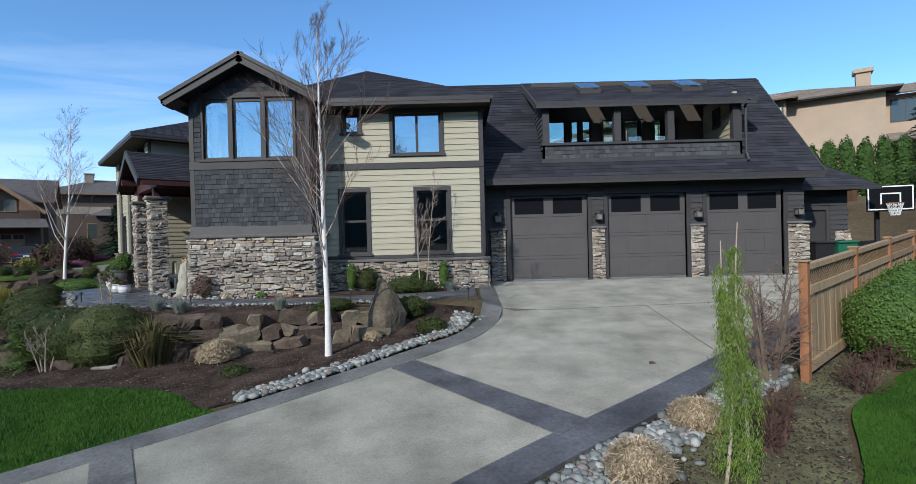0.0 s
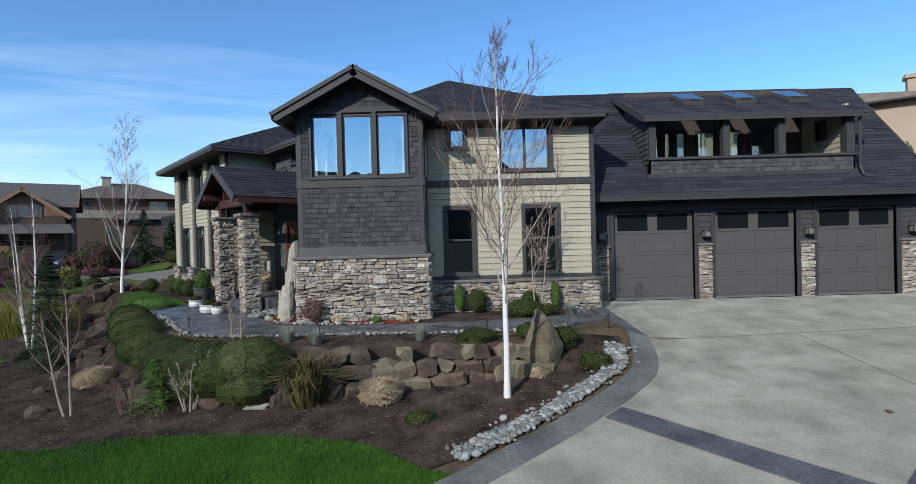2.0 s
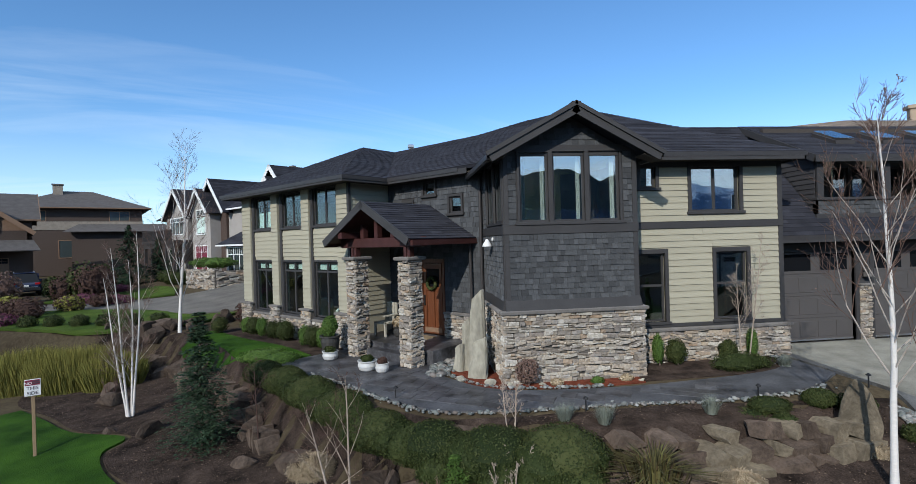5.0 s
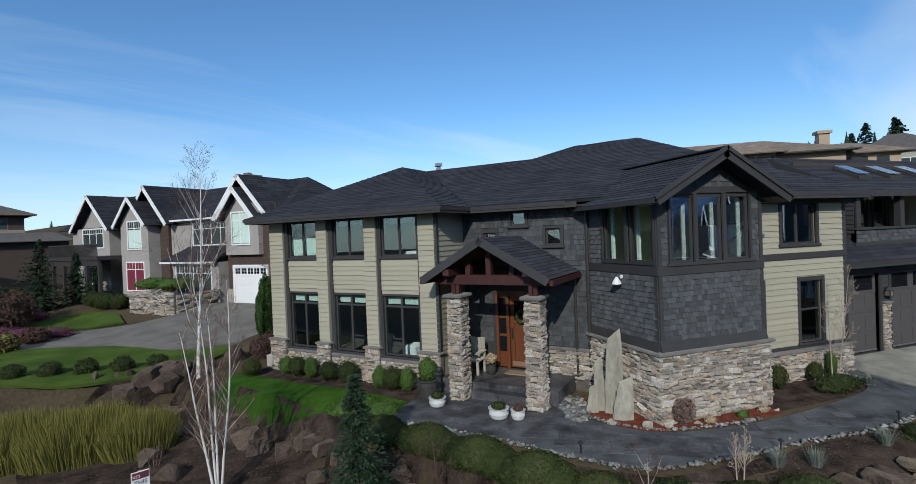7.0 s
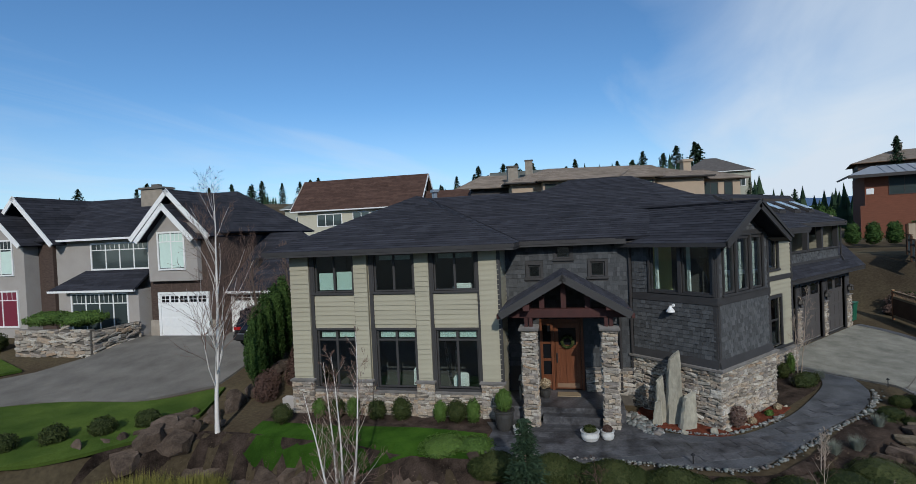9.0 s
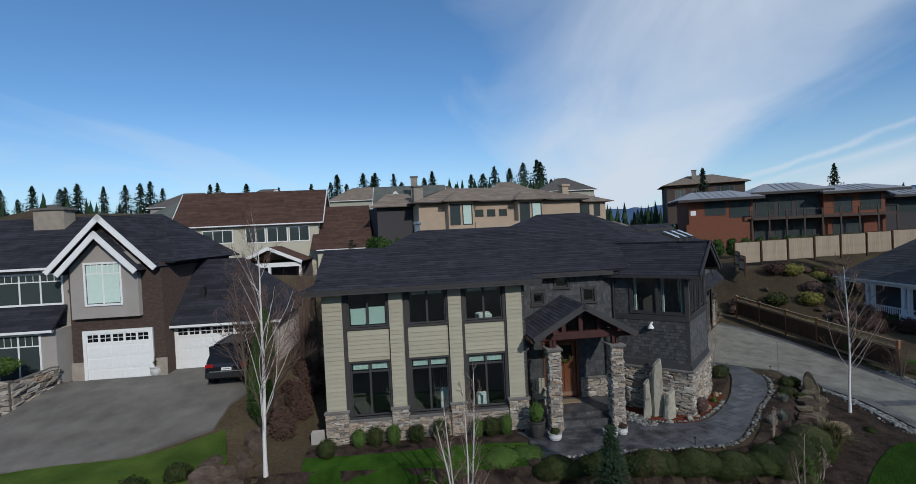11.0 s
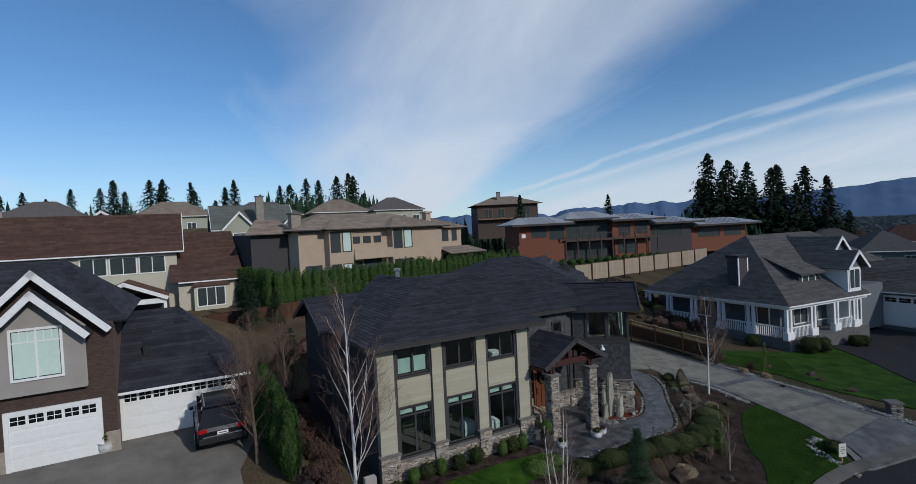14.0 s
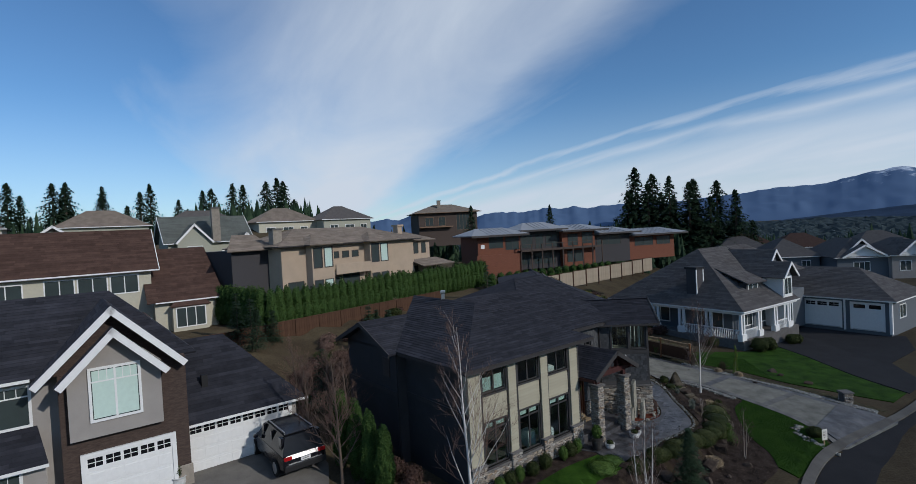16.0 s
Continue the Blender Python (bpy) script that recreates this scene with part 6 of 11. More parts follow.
# east side of the drive
EAST_BED = offset_line(DRIVE_R, BORDER + 0.02)[20:58] + [(-4.0, -1.6), (-1.4, 0.6), (1.0, 2.6), (3.2, 4.0), (4.3, 5.6), (5.4, 6.4), (7.5, 8.2), (9.0, 10.4)]
sheet("planting_bed", EAST_BED, M_SUNMULCH, "mulched bed along the drive and fence", "flower bed", lift=0.025, step=0.45, relief=0.03)
sheet("lawn", curve_pts([(-2.6, -2.9), (-1.4, -0.6), (0.2, 1.6), (2.4, 3.2), (3.3, 4.1), (3.75, 4.7), (4.4, 5.6), (5.3, 6.25), (6.4, 6.9), (7.6, 7.0)]) + [(8.6, 3.6), (8.9, 1.2), (9.6, -1.6), (13.2, -3.6), (8.2, -4.2), (3.2, -4.2), (1.3, -4.4), (-1.0, -4.9)], M_LAWN, "green lawn of the white house", "lawn", lift=0.05, step=0.7, relief=0.012)
sheet("paving", [(-1.0, -5.1), (1.4, -4.6), (3.2, -4.35), (8.3, -4.35), (13.4, -3.75), (19.6, -8.6), (22.0, -11.4), (15.2, -17.6), (10.4, -14.6), (6.8, -9.9), (1.6, -8.2)], M_ASPHALT, "dark asphalt drive of the white house", "driveway", lift=0.045, step=1.2)


LAND_CACHE = {}


def land_near(x, y):
    """The land's height from a grid of half a metre, for small loose things."""
    i, j = math.floor(x * 2), math.floor(y * 2)
    h = []
    for a, b in ((i, j), (i + 1, j), (i, j + 1), (i + 1, j + 1)):
        if (a, b) not in LAND_CACHE: LAND_CACHE[(a, b)] = land(a / 2, b / 2)
        h.append(LAND_CACHE[(a, b)])
    u, v = x * 2 - i, y * 2 - j
    return (h[0] * (1 - u) + h[1] * u) * (1 - v) + (h[2] * (1 - u) + h[3] * u) * v


def scatter(ring, n, rng):
    """n random places inside an outline."""
    ring = [tuple(p)[:2] for p in ring]
    xs, ys = [p[0] for p in ring], [p[1] for p in ring]
    gen = np.random.default_rng(rng.randint(0, 10 ** 6))
    out = []
    while len(out) < n:
        p = gen.uniform((min(xs), min(ys)), (max(xs), max(ys)), (n * 2, 2))
        x, y = p[:, 0], p[:, 1]
        inside = np.zeros(len(p), bool)
        for (ax, ay), (bx, by) in zip(ring, ring[1:] + ring[:1]):
            if ay != by: inside ^= ((ay > y) != (by > y)) & (x < (bx - ax) * (y - ay) / (by - ay) + ax)
        out += [(float(c), float(d)) for c, d in p[inside]]
    return out[:n]


def raw(name, verts, faces, mat, smooth=False):
    me = bpy.data.meshes.new(name)
    me.from_pydata(verts, [], faces)
    me.materials.append(mat)
    if smooth: me.polygons.foreach_set("use_smooth", [True] * len(me.polygons))
    return me


def blades(name, places, mat, label, category, h=(0.03, 0.07), w=0.006, lean=0.03, lift=0.04):
    rng = random.Random(3)
    vs, fs = [], []
    for x, y in places:
        z = land_near(x, y) + lift
        a = rng.uniform(0, 6.28)
        k = rng.uniform(*h)
        c, s = math.cos(a) * w, math.sin(a) * w
        lx, ly = rng.uniform(-lean, lean), rng.uniform(-lean, lean)
        b = len(vs)
        vs += [(x - c, y - s, z), (x + c, y + s, z), (x + lx, y + ly, z + k)]
        fs.append((b, b + 1, b + 2))
    tagged(new(name, raw(name, vs, fs, mat)), label, category, kind="stuff")


rng = random.Random(11)
blades("grass", scatter(LAWN_F, 42000, rng), M_BLADE, "short green grass blades of the front lawn", "grass")
blades("grass", scatter([(1.0, 2.2), (3.3, 4.1), (3.75, 4.7), (4.4, 5.6), (5.3, 6.2), (6.4, 6.85), (7.4, 6.8), (6.5, 1.5)], 20000, rng), M_BLADE, "short green grass blades beside the fence bed", "grass")


def chips(name, places, label):
    rng = random.Random(4)
    vs, fs = [], []
    for x, y in places:
        z = land_near(x, y) + 0.03
        l, w, a = rng.uniform(0.006, 0.024), rng.uniform(0.004, 0.009), rng.uniform(0, 6.28)
        c, s = math.cos(a), math.sin(a)
        t = rng.uniform(-0.012, 0.02)
        b = len(vs)
        vs += [(x + c * l - s * w, y + s * l + c * w, z + 0.006 + t * 0.5), (x - c * l - s * w, y - s * l + c * w, z + 0.003), (x - c * l + s * w, y - s * l - c * w, z + 0.008), (x + c * l + s * w, y + s * l - c * w, z + 0.006 + t * 0.5), (x, y, z + 0.012 + max(0, t) * 0.5)]
        fs += [(b, b + 1, b + 4), (b + 1, b + 2, b + 4), (b + 2, b + 3, b + 4), (b + 3, b, b + 4)]
    tagged(new(name, raw(name, vs, fs, M_CHIP)), label, "mulch", kind="stuff")


chips("bark_chips", scatter(BED, 26000, rng), "loose dark bark chips on the front bed")
chips("bark_chips", scatter(EAST_BED, 12000, rng), "loose dark bark chips beside the drive")


def pebble_mesh(seed, sub=1):
    r = random.Random(seed)
    bm = bmesh.new()
    bmesh.ops.create_icosphere(bm, subdivisions=sub, radius=1)
    sx, sy, sz = r.uniform(0.85, 1.35), r.uniform(0.7, 1.0), r.uniform(0.5, 0.75)
    off = Vector((r.uniform(0, 9), r.uniform(0, 9), r.uniform(0, 9)))
    for v in bm.verts:
        k = 1 + 0.22 * noise.noise(v.co * 0.9 + off)
        v.co = Vector((v.co.x * sx, v.co.y * sy, v.co.z * sz)) * k
    return mesh_of(bm, M_COBBLE, True)


PEBBLES = [pebble_mesh(k, 1) for k in range(7)]


def cobbles(line, width, per_m, label, size=(0.018, 0.048), seed=1, taper=False):
    """River cobbles heaped along a line."""
    r = random.Random(seed)
    items = []
    for (ax, ay), (bx, by) in zip(line, line[1:]):
        l = math.hypot(bx - ax, by - ay)
        if l < 1e-4: continue
        for _ in range(max(1, round(l * per_m))):
            t, o = r.random(), r.uniform(0, width)
            swell = 0.75 + 0.6 * noise.noise(Vector((ax * 0.9, ay * 0.9, seed)))
            o = width * 0.5 + (o - width * 0.5) * swell + (r.gauss(0, 0.12) if r.random() < 0.1 else 0)
            x, y = ax + (bx - ax) * t - (by - ay) / l * o, ay + (by - ay) * t + (bx - ax) / l * o
            k = r.uniform(*size) * (1 if r.random() < 0.7 else 1.5)
            z = land_near(x, y) + 0.03 + k * 0.3 + 0.02 * r.random()
            items.append((r.choice(PEBBLES), Matrix.Translation((x, y, z)) @ Euler((r.uniform(-0.4, 0.4), r.uniform(-0.4, 0.4), r.uniform(0, 6.3))).to_matrix().to_4x4() @ Matrix.Scale(k, 4)))
    ob = joined_copies("river_cobbles", items, M_COBBLE, None, smooth=True)
    return tagged(ob, label, "cobbles")


cobbles(offset_line(DRIVE_L, -BORDER - 0.5)[19:45], 0.4, 380, "rounded grey green river cobbles along the drive border", seed=2)
cobbles(offset_line(DRIVE_R, BORDER + 0.03)[24:62], 0.6, 400, "rounded river cobbles along the far drive border", seed=3)
cobbles(offset_line(WALK_N, 0.05)[4:], 0.16, 40, "small pale cobbles edging the walk", (0.015, 0.045), seed=4)
cobbles(offset_line(WALK_S, -0.25)[14:30], 0.2, 40, "small cobbles edging the tower bed", (0.015, 0.045), seed=5)
cobbles([(-8.2, 13.7), (-7.9, 14.3), (-7.5, 15.2)], 0.75, 130, "pale cobbles round the standing stones", (0.03, 0.08), seed=6)
cobbles([(-0.2, 12.75), (0.3, 13.3), (0.4, 14.0)], 0.3, 40, "pale pebbles at the bed's corner", (0.015, 0.045), seed=7)


def rock_mesh(seed, sx, sy, sz, sub=3, rough=0.45, facets=12):
    """A broken boulder: a ball cut by planes, then roughened."""
    r = random.Random(seed)
    bm = bmesh.new()
    bmesh.ops.create_icosphere(bm, subdivisions=sub, radius=1)
    planes = []
    for _ in range(facets):
        n = Vector((r.uniform(-1, 1), r.uniform(-1, 1), r.uniform(-0.5, 1))).normalized()
        planes.append((n, r.uniform(0.38, 0.72)))
    off = Vector((seed * 1.7, seed * 0.3, 4))
    for v in bm.verts:
        for n, o in planes:
            d = v.co.dot(n)
            if d > o: v.co -= n * (d - o) * 0.92
        v.co *= 1 + rough * 0.25 * noise.noise(v.co * 1.6 + off) + rough * 0.1 * noise.noise(v.co * 5 + off)
        v.co = Vector((v.co.x * sx, v.co.y * sy, v.co.z * sz))
    return bm


def boulder(x, y, sx, sy, sz, turn=0, seed=1, label="brown grey rockery boulder", sink=0.25, mat=None, lean=0, name="boulder", z=None, group="rockery boulders"):
    bm = rock_mesh(seed, sx, sy, sz)
    bm.transform(Matrix.Translation((x, y, (land(x, y) if z is None else z) + sz * (1 - sink))) @ Euler((radians(lean), 0, radians(turn))).to_matrix().to_4x4())
    return thing(name, bm, mat or M_BOULDER, label, "boulder", group)


def block_rock(seed, w, d, h):
    """A split rock: a box sheared and cut by a few clean planes, with a slightly uneven face."""
    r = random.Random(seed)
    bm = bmesh.new()
    bmesh.ops.create_cube(bm, size=2)
    for v in bm.verts:
        v.co += Vector((r.uniform(-0.22, 0.22), r.uniform(-0.15, 0.15), r.uniform(-0.22, 0.22)))
    for _ in range(6):
        n = Vector((r.uniform(-1, 1), r.uniform(-1, 0.6), r.uniform(-0.8, 1))).normalized()
        cut = bmesh.ops.bisect_plane(bm, geom=bm.verts[:] + bm.edges[:] + bm.faces[:], plane_co=n * r.uniform(0.85, 1.15), plane_no=n, clear_outer=True)
        edges = [e for e in cut["geom_cut"] if isinstance(e, bmesh.types.BMEdge)]
        if len(edges) > 2: bmesh.ops.contextual_create(bm, geom=edges)
    bmesh.ops.triangulate(bm, faces=bm.faces[:])
    bmesh.ops.subdivide_edges(bm, edges=bm.edges[:], cuts=1, use_grid_fill=True)
    bmesh.ops.recalc_face_normals(bm, faces=bm.faces[:])
    off = Vector((seed * 2.3, 1, seed))
    for v in bm.verts:
        p = v.co * (1 + 0.05 * noise.noise(v.co * 2.2 + off))
        v.co = Vector((p.x * w, p.y * d, p.z * h))
    return bm


# rockery wall: courses of split rocks along the terrace edge
line = [Vector((x, y, 0)) for x, y in curve_pts(ROCKERY, 8)]
runs = [0.0]
for a, b in zip(line, line[1:]): runs.append(runs[-1] + (b - a).length)


def along(q):
    for k in range(len(runs) - 1):
        if runs[k + 1] >= q or k == len(runs) - 2:
            t = (line[k + 1] - line[k]).normalized()
            return line[k] + t * (q - runs[k]), t


rr = random.Random(8)
seed = 20
for course in range(4):
    q = 0.9 + 0.3 * course
    while q < runs[-1] - 3:
        w = rr.choice((0.11, 0.15, 0.19, 0.24, 0.34)) * rr.uniform(0.85, 1.15)
        if q > 16.5: w *= 0.62
        q += w
        p, t = along(q)
        q += w - 0.03
        if not -21 < p.x < -1.7: continue
        out = Vector((-t.y, t.x, 0))
        base = land(*(p + out * 0.7)[:2])
        topz = land(*(p - out * 0.6)[:2])
        n = max(1, min(4, round((topz - base + 0.05) / 0.23)))
        if p.x < -8.5: n = 1 if p.x > -12.5 else min(n, 2)
        if course >= n or rr.random() < 0.08 * course + (0.3 if p.x < -6 else 0) + (0.2 if p.x < -8.5 else 0): continue
        h = min((topz - base + 0.06) / n / 2, 0.2 if p.x > -12.5 else 0.15)
        c = p + out * (0.34 - 0.17 * course + rr.uniform(-0.05, 0.05))
        bm = block_rock(seed, w * 1.04, 0.26, h * rr.uniform(0.8, 1.25))
        bm.transform(Matrix.Translation((c.x, c.y, base - 0.04 + h * (2 * course + 1))) @ Euler((rr.uniform(-0.2, 0.2), rr.uniform(-0.28, 0.28), math.atan2(t.y, t.x) + rr.uniform(-0.3, 0.3))).to_matrix().to_4x4())
        thing("boulder", bm, M_TANROCK if p.x > -4.6 and rr.random() < 0.45 else M_BOULDER, "angular brown rock of the rockery wall" if course == 0 else "brown rock in the rockery's upper course", "boulder", "rockery boulders")
        seed += 1
# larger rocks at the rockery's western end
for k, (x, y, r) in enumerate(((-19.95, 22.8, 0.34), (-19.4, 23.1, 0.42), (-19.2, 22.2, 0.4), (-18.95, 23.5, 0.45), (-18.5, 23.9, 0.36), (-18.2, 24.5, 0.3), (-18.7, 22.6, 0.4), (-18.1, 21.7, 0.38), (-17.6, 20.7, 0.36), (-16.8, 20.3, 0.42), (-16.4, 19.6, 0.36), (-15.95, 18.8, 0.4), (-15.6, 18.2, 0.34), (-15.0, 17.4, 0.3))):
    bm = block_rock(900 + k, r, r * 0.8, r * 0.62)
    bm.transform(Matrix.Translation((x, y, land(x, y) + r * 0.25)) @ Euler((rr.uniform(-0.3, 0.3), rr.uniform(-0.3, 0.3), rr.uniform(0, 3.1))).to_matrix().to_4x4())
    thing("boulder", bm, M_BOULDER, "large grey brown rock stepping up the bank", "boulder", "rockery boulders")
# the tall pointed boulder by the drive and loose rocks in the bed
bm = rock_mesh(77, 0.47, 0.36, 0.72, 4, 0.3, 5)
for v in bm.verts:
    q = max(0.0, v.co.z / 0.72)
    v.co.x *= 1 - 0.6 * q; v.co.y *= 1 - 0.5 * q; v.co.x -= 0.04 * q
bm.transform(Matrix.Translation((-1.5, 9.75, -0.05)))
thing("boulder", bm, M_TANROCK, "tall pointed tan boulder beside the drive", "boulder", "rockery boulders")
for x, y, s, sd in ((-17.7, 17.6, 0.6, 1), (-15.2, 14.6, 0.45, 2), (-16.3, 15.0, 0.2, 3), (-12.4, 12.3, 0.3, 4), (-10.9, 9.9, 0.28, 6), (-12.0, 11.2, 0.22, 7), (-14.3, 15.6, 0.35, 8), (-18.4, 19.2, 0.5, 9), (-13.0, 16.0, 0.3, 10), (0.0, 4.0, 0.25, 12), (1.9, 3.9, 0.08, 13), (2.8, 7.3, 0.12, 14)):
    boulder(x, y, s, s * 0.75, s * 0.55, sd * 47, sd, "weathered grey rock lying in the mulch", 0.4, group="loose rocks")
for x, y, s, sd in ((3.0, 1.3, 0.45, 31), (2.0, 1.2, 0.35, 32), (0.2, 0.5, 0.5, 33), (4.4, 3.2, 0.4, 34)):
    boulder(x, y, s, s * 0.6, s * 0.45, sd * 31, sd, "flat grey rock edging the neighbouring lawn", 0.4, group="loose rocks")
thing("utility_lid", boxes(((-6.68, 8.98, land(-6.5, 9.1) + 0.03), (-6.3, 9.24, land(-6.5, 9.1) + 0.07)), bevel=0.01), M_SLAB, "pale green plastic utility lid in the mulch", "utility lid")


def slab(x, y, w, d, h, turn, lean, label, seed):
    """A standing stone, split flat and tapering."""
    bm = bmesh.new()
    rings = []
    r = random.Random(seed)
    n = 9
    for k in range(n):
        t = k / (n - 1)
        ww, dd = w * (1 - 0.35 * t ** 1.5) / 2, d * (1 - 0.35 * t) / 2
        cx = lean * t
        ring = []
        for a, b in ((-1, -1), (0, -1.15), (1, -0.9), (1.1, 0), (0.95, 1), (0, 1.1), (-1, 0.9), (-1.1, 0)):
            ring.append((cx + a * ww * (1 + r.uniform(-0.09, 0.09)), b * dd * (1 + r.uniform(-0.15, 0.15)), t * h + (a * 0.06 * h if k == n - 1 else 0)))
        rings.append([bm.verts.new(p) for p in ring])
    for r0, r1 in zip(rings, rings[1:]):
        for k in range(8):
            bm.faces.new((r0[k], r0[(k + 1) % 8], r1[(k + 1) % 8], r1[k]))
    bm.faces.new(rings[-1]); bm.faces.new(rings[0][::-1])
    bm.transform(Matrix.Translation((x, y, -0.05)) @ Euler((0, 0, radians(turn))).to_matrix().to_4x4())
    return thing("standing_stone", bm, M_SLAB, label, "standing stone", "standing stones")


slab(-7.42, 14.05, 0.42, 0.26, 1.98, -40, 0.05, "tall pale green standing stone by the tower", 1)
slab(-7.62, 14.32, 0.26, 0.2, 1.3, -35, -0.02, "narrow grey standing stone behind the tall one", 2)
slab(-7.5, 13.62, 0.42, 0.24, 0.98, -30, 0.1, "white veined leaning standing stone", 3)
slab(-7.85, 14.3, 0.24, 0.2, 0.72, -60, 0.04, "short white standing stone", 4)


# ---- plants ----
def leaf_cloud(lumps, count, size, rng, flat=0.0, up=0.0, core=0.82, aspect=0.55, rugged=1.0):
    """Small leaves over the skin of some ellipsoids, with a shaded core inside: vertices and faces."""
    vs, fs = [], []
    vols = [max(l[3] * l[4] + l[3] * l[5] + l[4] * l[5], 1e-4) for l in lumps]
    tot = sum(vols)
    for (cx, cy, cz, rx, ry, rz), v in zip(lumps, vols):
        off = Vector((cx * 3.1, cy * 2.7, cz * 1.9))
        for _ in range(int(count * v / tot)):
            z = rng.uniform(-0.35 if flat else -1, 1)
            a = rng.uniform(0, 2 * math.pi)
            q = math.sqrt(max(0, 1 - z * z))
            d = Vector((q * math.cos(a), q * math.sin(a), z))
            k = (0.86 + rugged * (0.22 * noise.noise(d * 2.3 + off) + 0.1 * noise.noise(d * 6 + off))) * (1 - 0.35 * rugged * rng.random() ** 2.5)
            p = Vector((cx + d.x * rx * k, cy + d.y * ry * k, cz + d.z * rz * k))
            n = (d + Vector((rng.uniform(-1, 1), rng.uniform(-1, 1), rng.uniform(-1, 1))) * 0.8 + Vector((0, 0, up))).normalized()
            t = n.orthogonal().normalized()
            t = (Matrix.Rotation(rng.uniform(0, 6.28), 3, n) @ t)
            b = n.cross(t)
            s = size * rng.uniform(0.6, 1.3)
            i = len(vs)
            vs += [tuple(p - t * s), tuple(p + b * s * aspect), tuple(p + t * s), tuple(p - b * s * aspect)]
            fs.append((i, i + 1, i + 2, i + 3))
        if core:
            i = len(vs)
            rows, cols = 7, 10
            for r in range(rows + 1):
                for c in range(cols):
                    ph, th = math.pi * r / rows, 2 * math.pi * c / cols
                    d = Vector((math.sin(ph) * math.cos(th), math.sin(ph) * math.sin(th), math.cos(ph)))
                    k = core * (0.86 + rugged * 0.22 * noise.noise(d * 2.3 + off))
                    vs.append((cx + d.x * rx * k, cy + d.y * ry * k, cz + d.z * rz * k))
            fs += [(i + r * cols + c, i + r * cols + (c + 1) % cols, i + (r + 1) * cols + (c + 1) % cols, i + (r + 1) * cols + c) for r in range(rows) for c in range(cols)]
    return vs, fs


def shrub(name, x, y, lumps, count, size, mat, label, category="shrub", group="", seed=1, stems=0, core=0.82, z=None, flat=0.0, aspect=0.55, rugged=1.0):
    """A leafy shrub: a crown of leaves over short stems. Lumps are given from its foot."""
    rng = random.Random(seed)
    base = land(x, y) if z is None else z
    top = empty(name, (x, y, base), label, category, group)
    vs, fs = leaf_cloud([(x + a, y + b, base + c, d, e, f) for a, b, c, d, e, f in lumps], count, size, rng, flat, core=core, aspect=aspect, rugged=rugged)
    ob = new("crown", raw("crown", vs, fs, mat))
    under(ob, top)
    bm = bmesh.new()
    for k in range(max(2, stems)):
        a = rng.uniform(0, 6.28)
        l = lumps[k % len(lumps)]
        tube(bm, [Vector((x, y, base - 0.03)) + Vector((math.cos(a), math.sin(a), 0)) * 0.05, Vector((x + l[0] * 0.6, y + l[1] * 0.6, base + l[2] * 0.7)), Vector((x + l[0], y + l[1], base + l[2]))], [0.018, 0.014, 0.008], 4)
    part("stem", bm, M_BARK, top)
    return top


def grow_branch(p, d, length, r, rng, out, level, levels, bend=0.16, up=0.08, kids=(3, 5), spread=0.75, ratio=0.55):
    """A branch with its children, as lists of points and radii by level."""
    n = 6 if level == 0 else 4
    pts, rad = [p.copy()], [r]
    q, dd = p.copy(), d.copy()
    for k in range(n):
        dd = (dd + Vector((rng.uniform(-bend, bend), rng.uniform(-bend, bend), rng.uniform(-bend, bend) * 0.5 + up))).normalized()
        q = q + dd * (length / n)
        pts.append(q.copy()); rad.append(r * (1 - 0.85 * (k + 1) / n) + 0.0012)
    out[min(level, len(out) - 1)].append((pts, rad))
    if level < levels:
        for _ in range(rng.randint(*kids)):
            t = rng.uniform(0.25, 0.97)
            k = min(n - 1, int(t * n))
            s = pts[k].lerp(pts[k + 1], t * n - k)
            base = (pts[k + 1] - pts[k]).normalized()
            a = rng.uniform(0, 6.28)
            o = base.orthogonal().normalized()
            side = Matrix.Rotation(a, 3, base) @ o
            cd = (base * (1 - spread * 0.45) + side * spread * rng.uniform(0.6, 1.0)).normalized()
            grow_branch(s, cd, length * ratio * rng.uniform(0.6, 1.15) * (1.15 - 0.55 * t), max(rad[k] * 0.55, 0.0028), rng, out, level + 1, levels, bend, up, kids, spread, ratio)


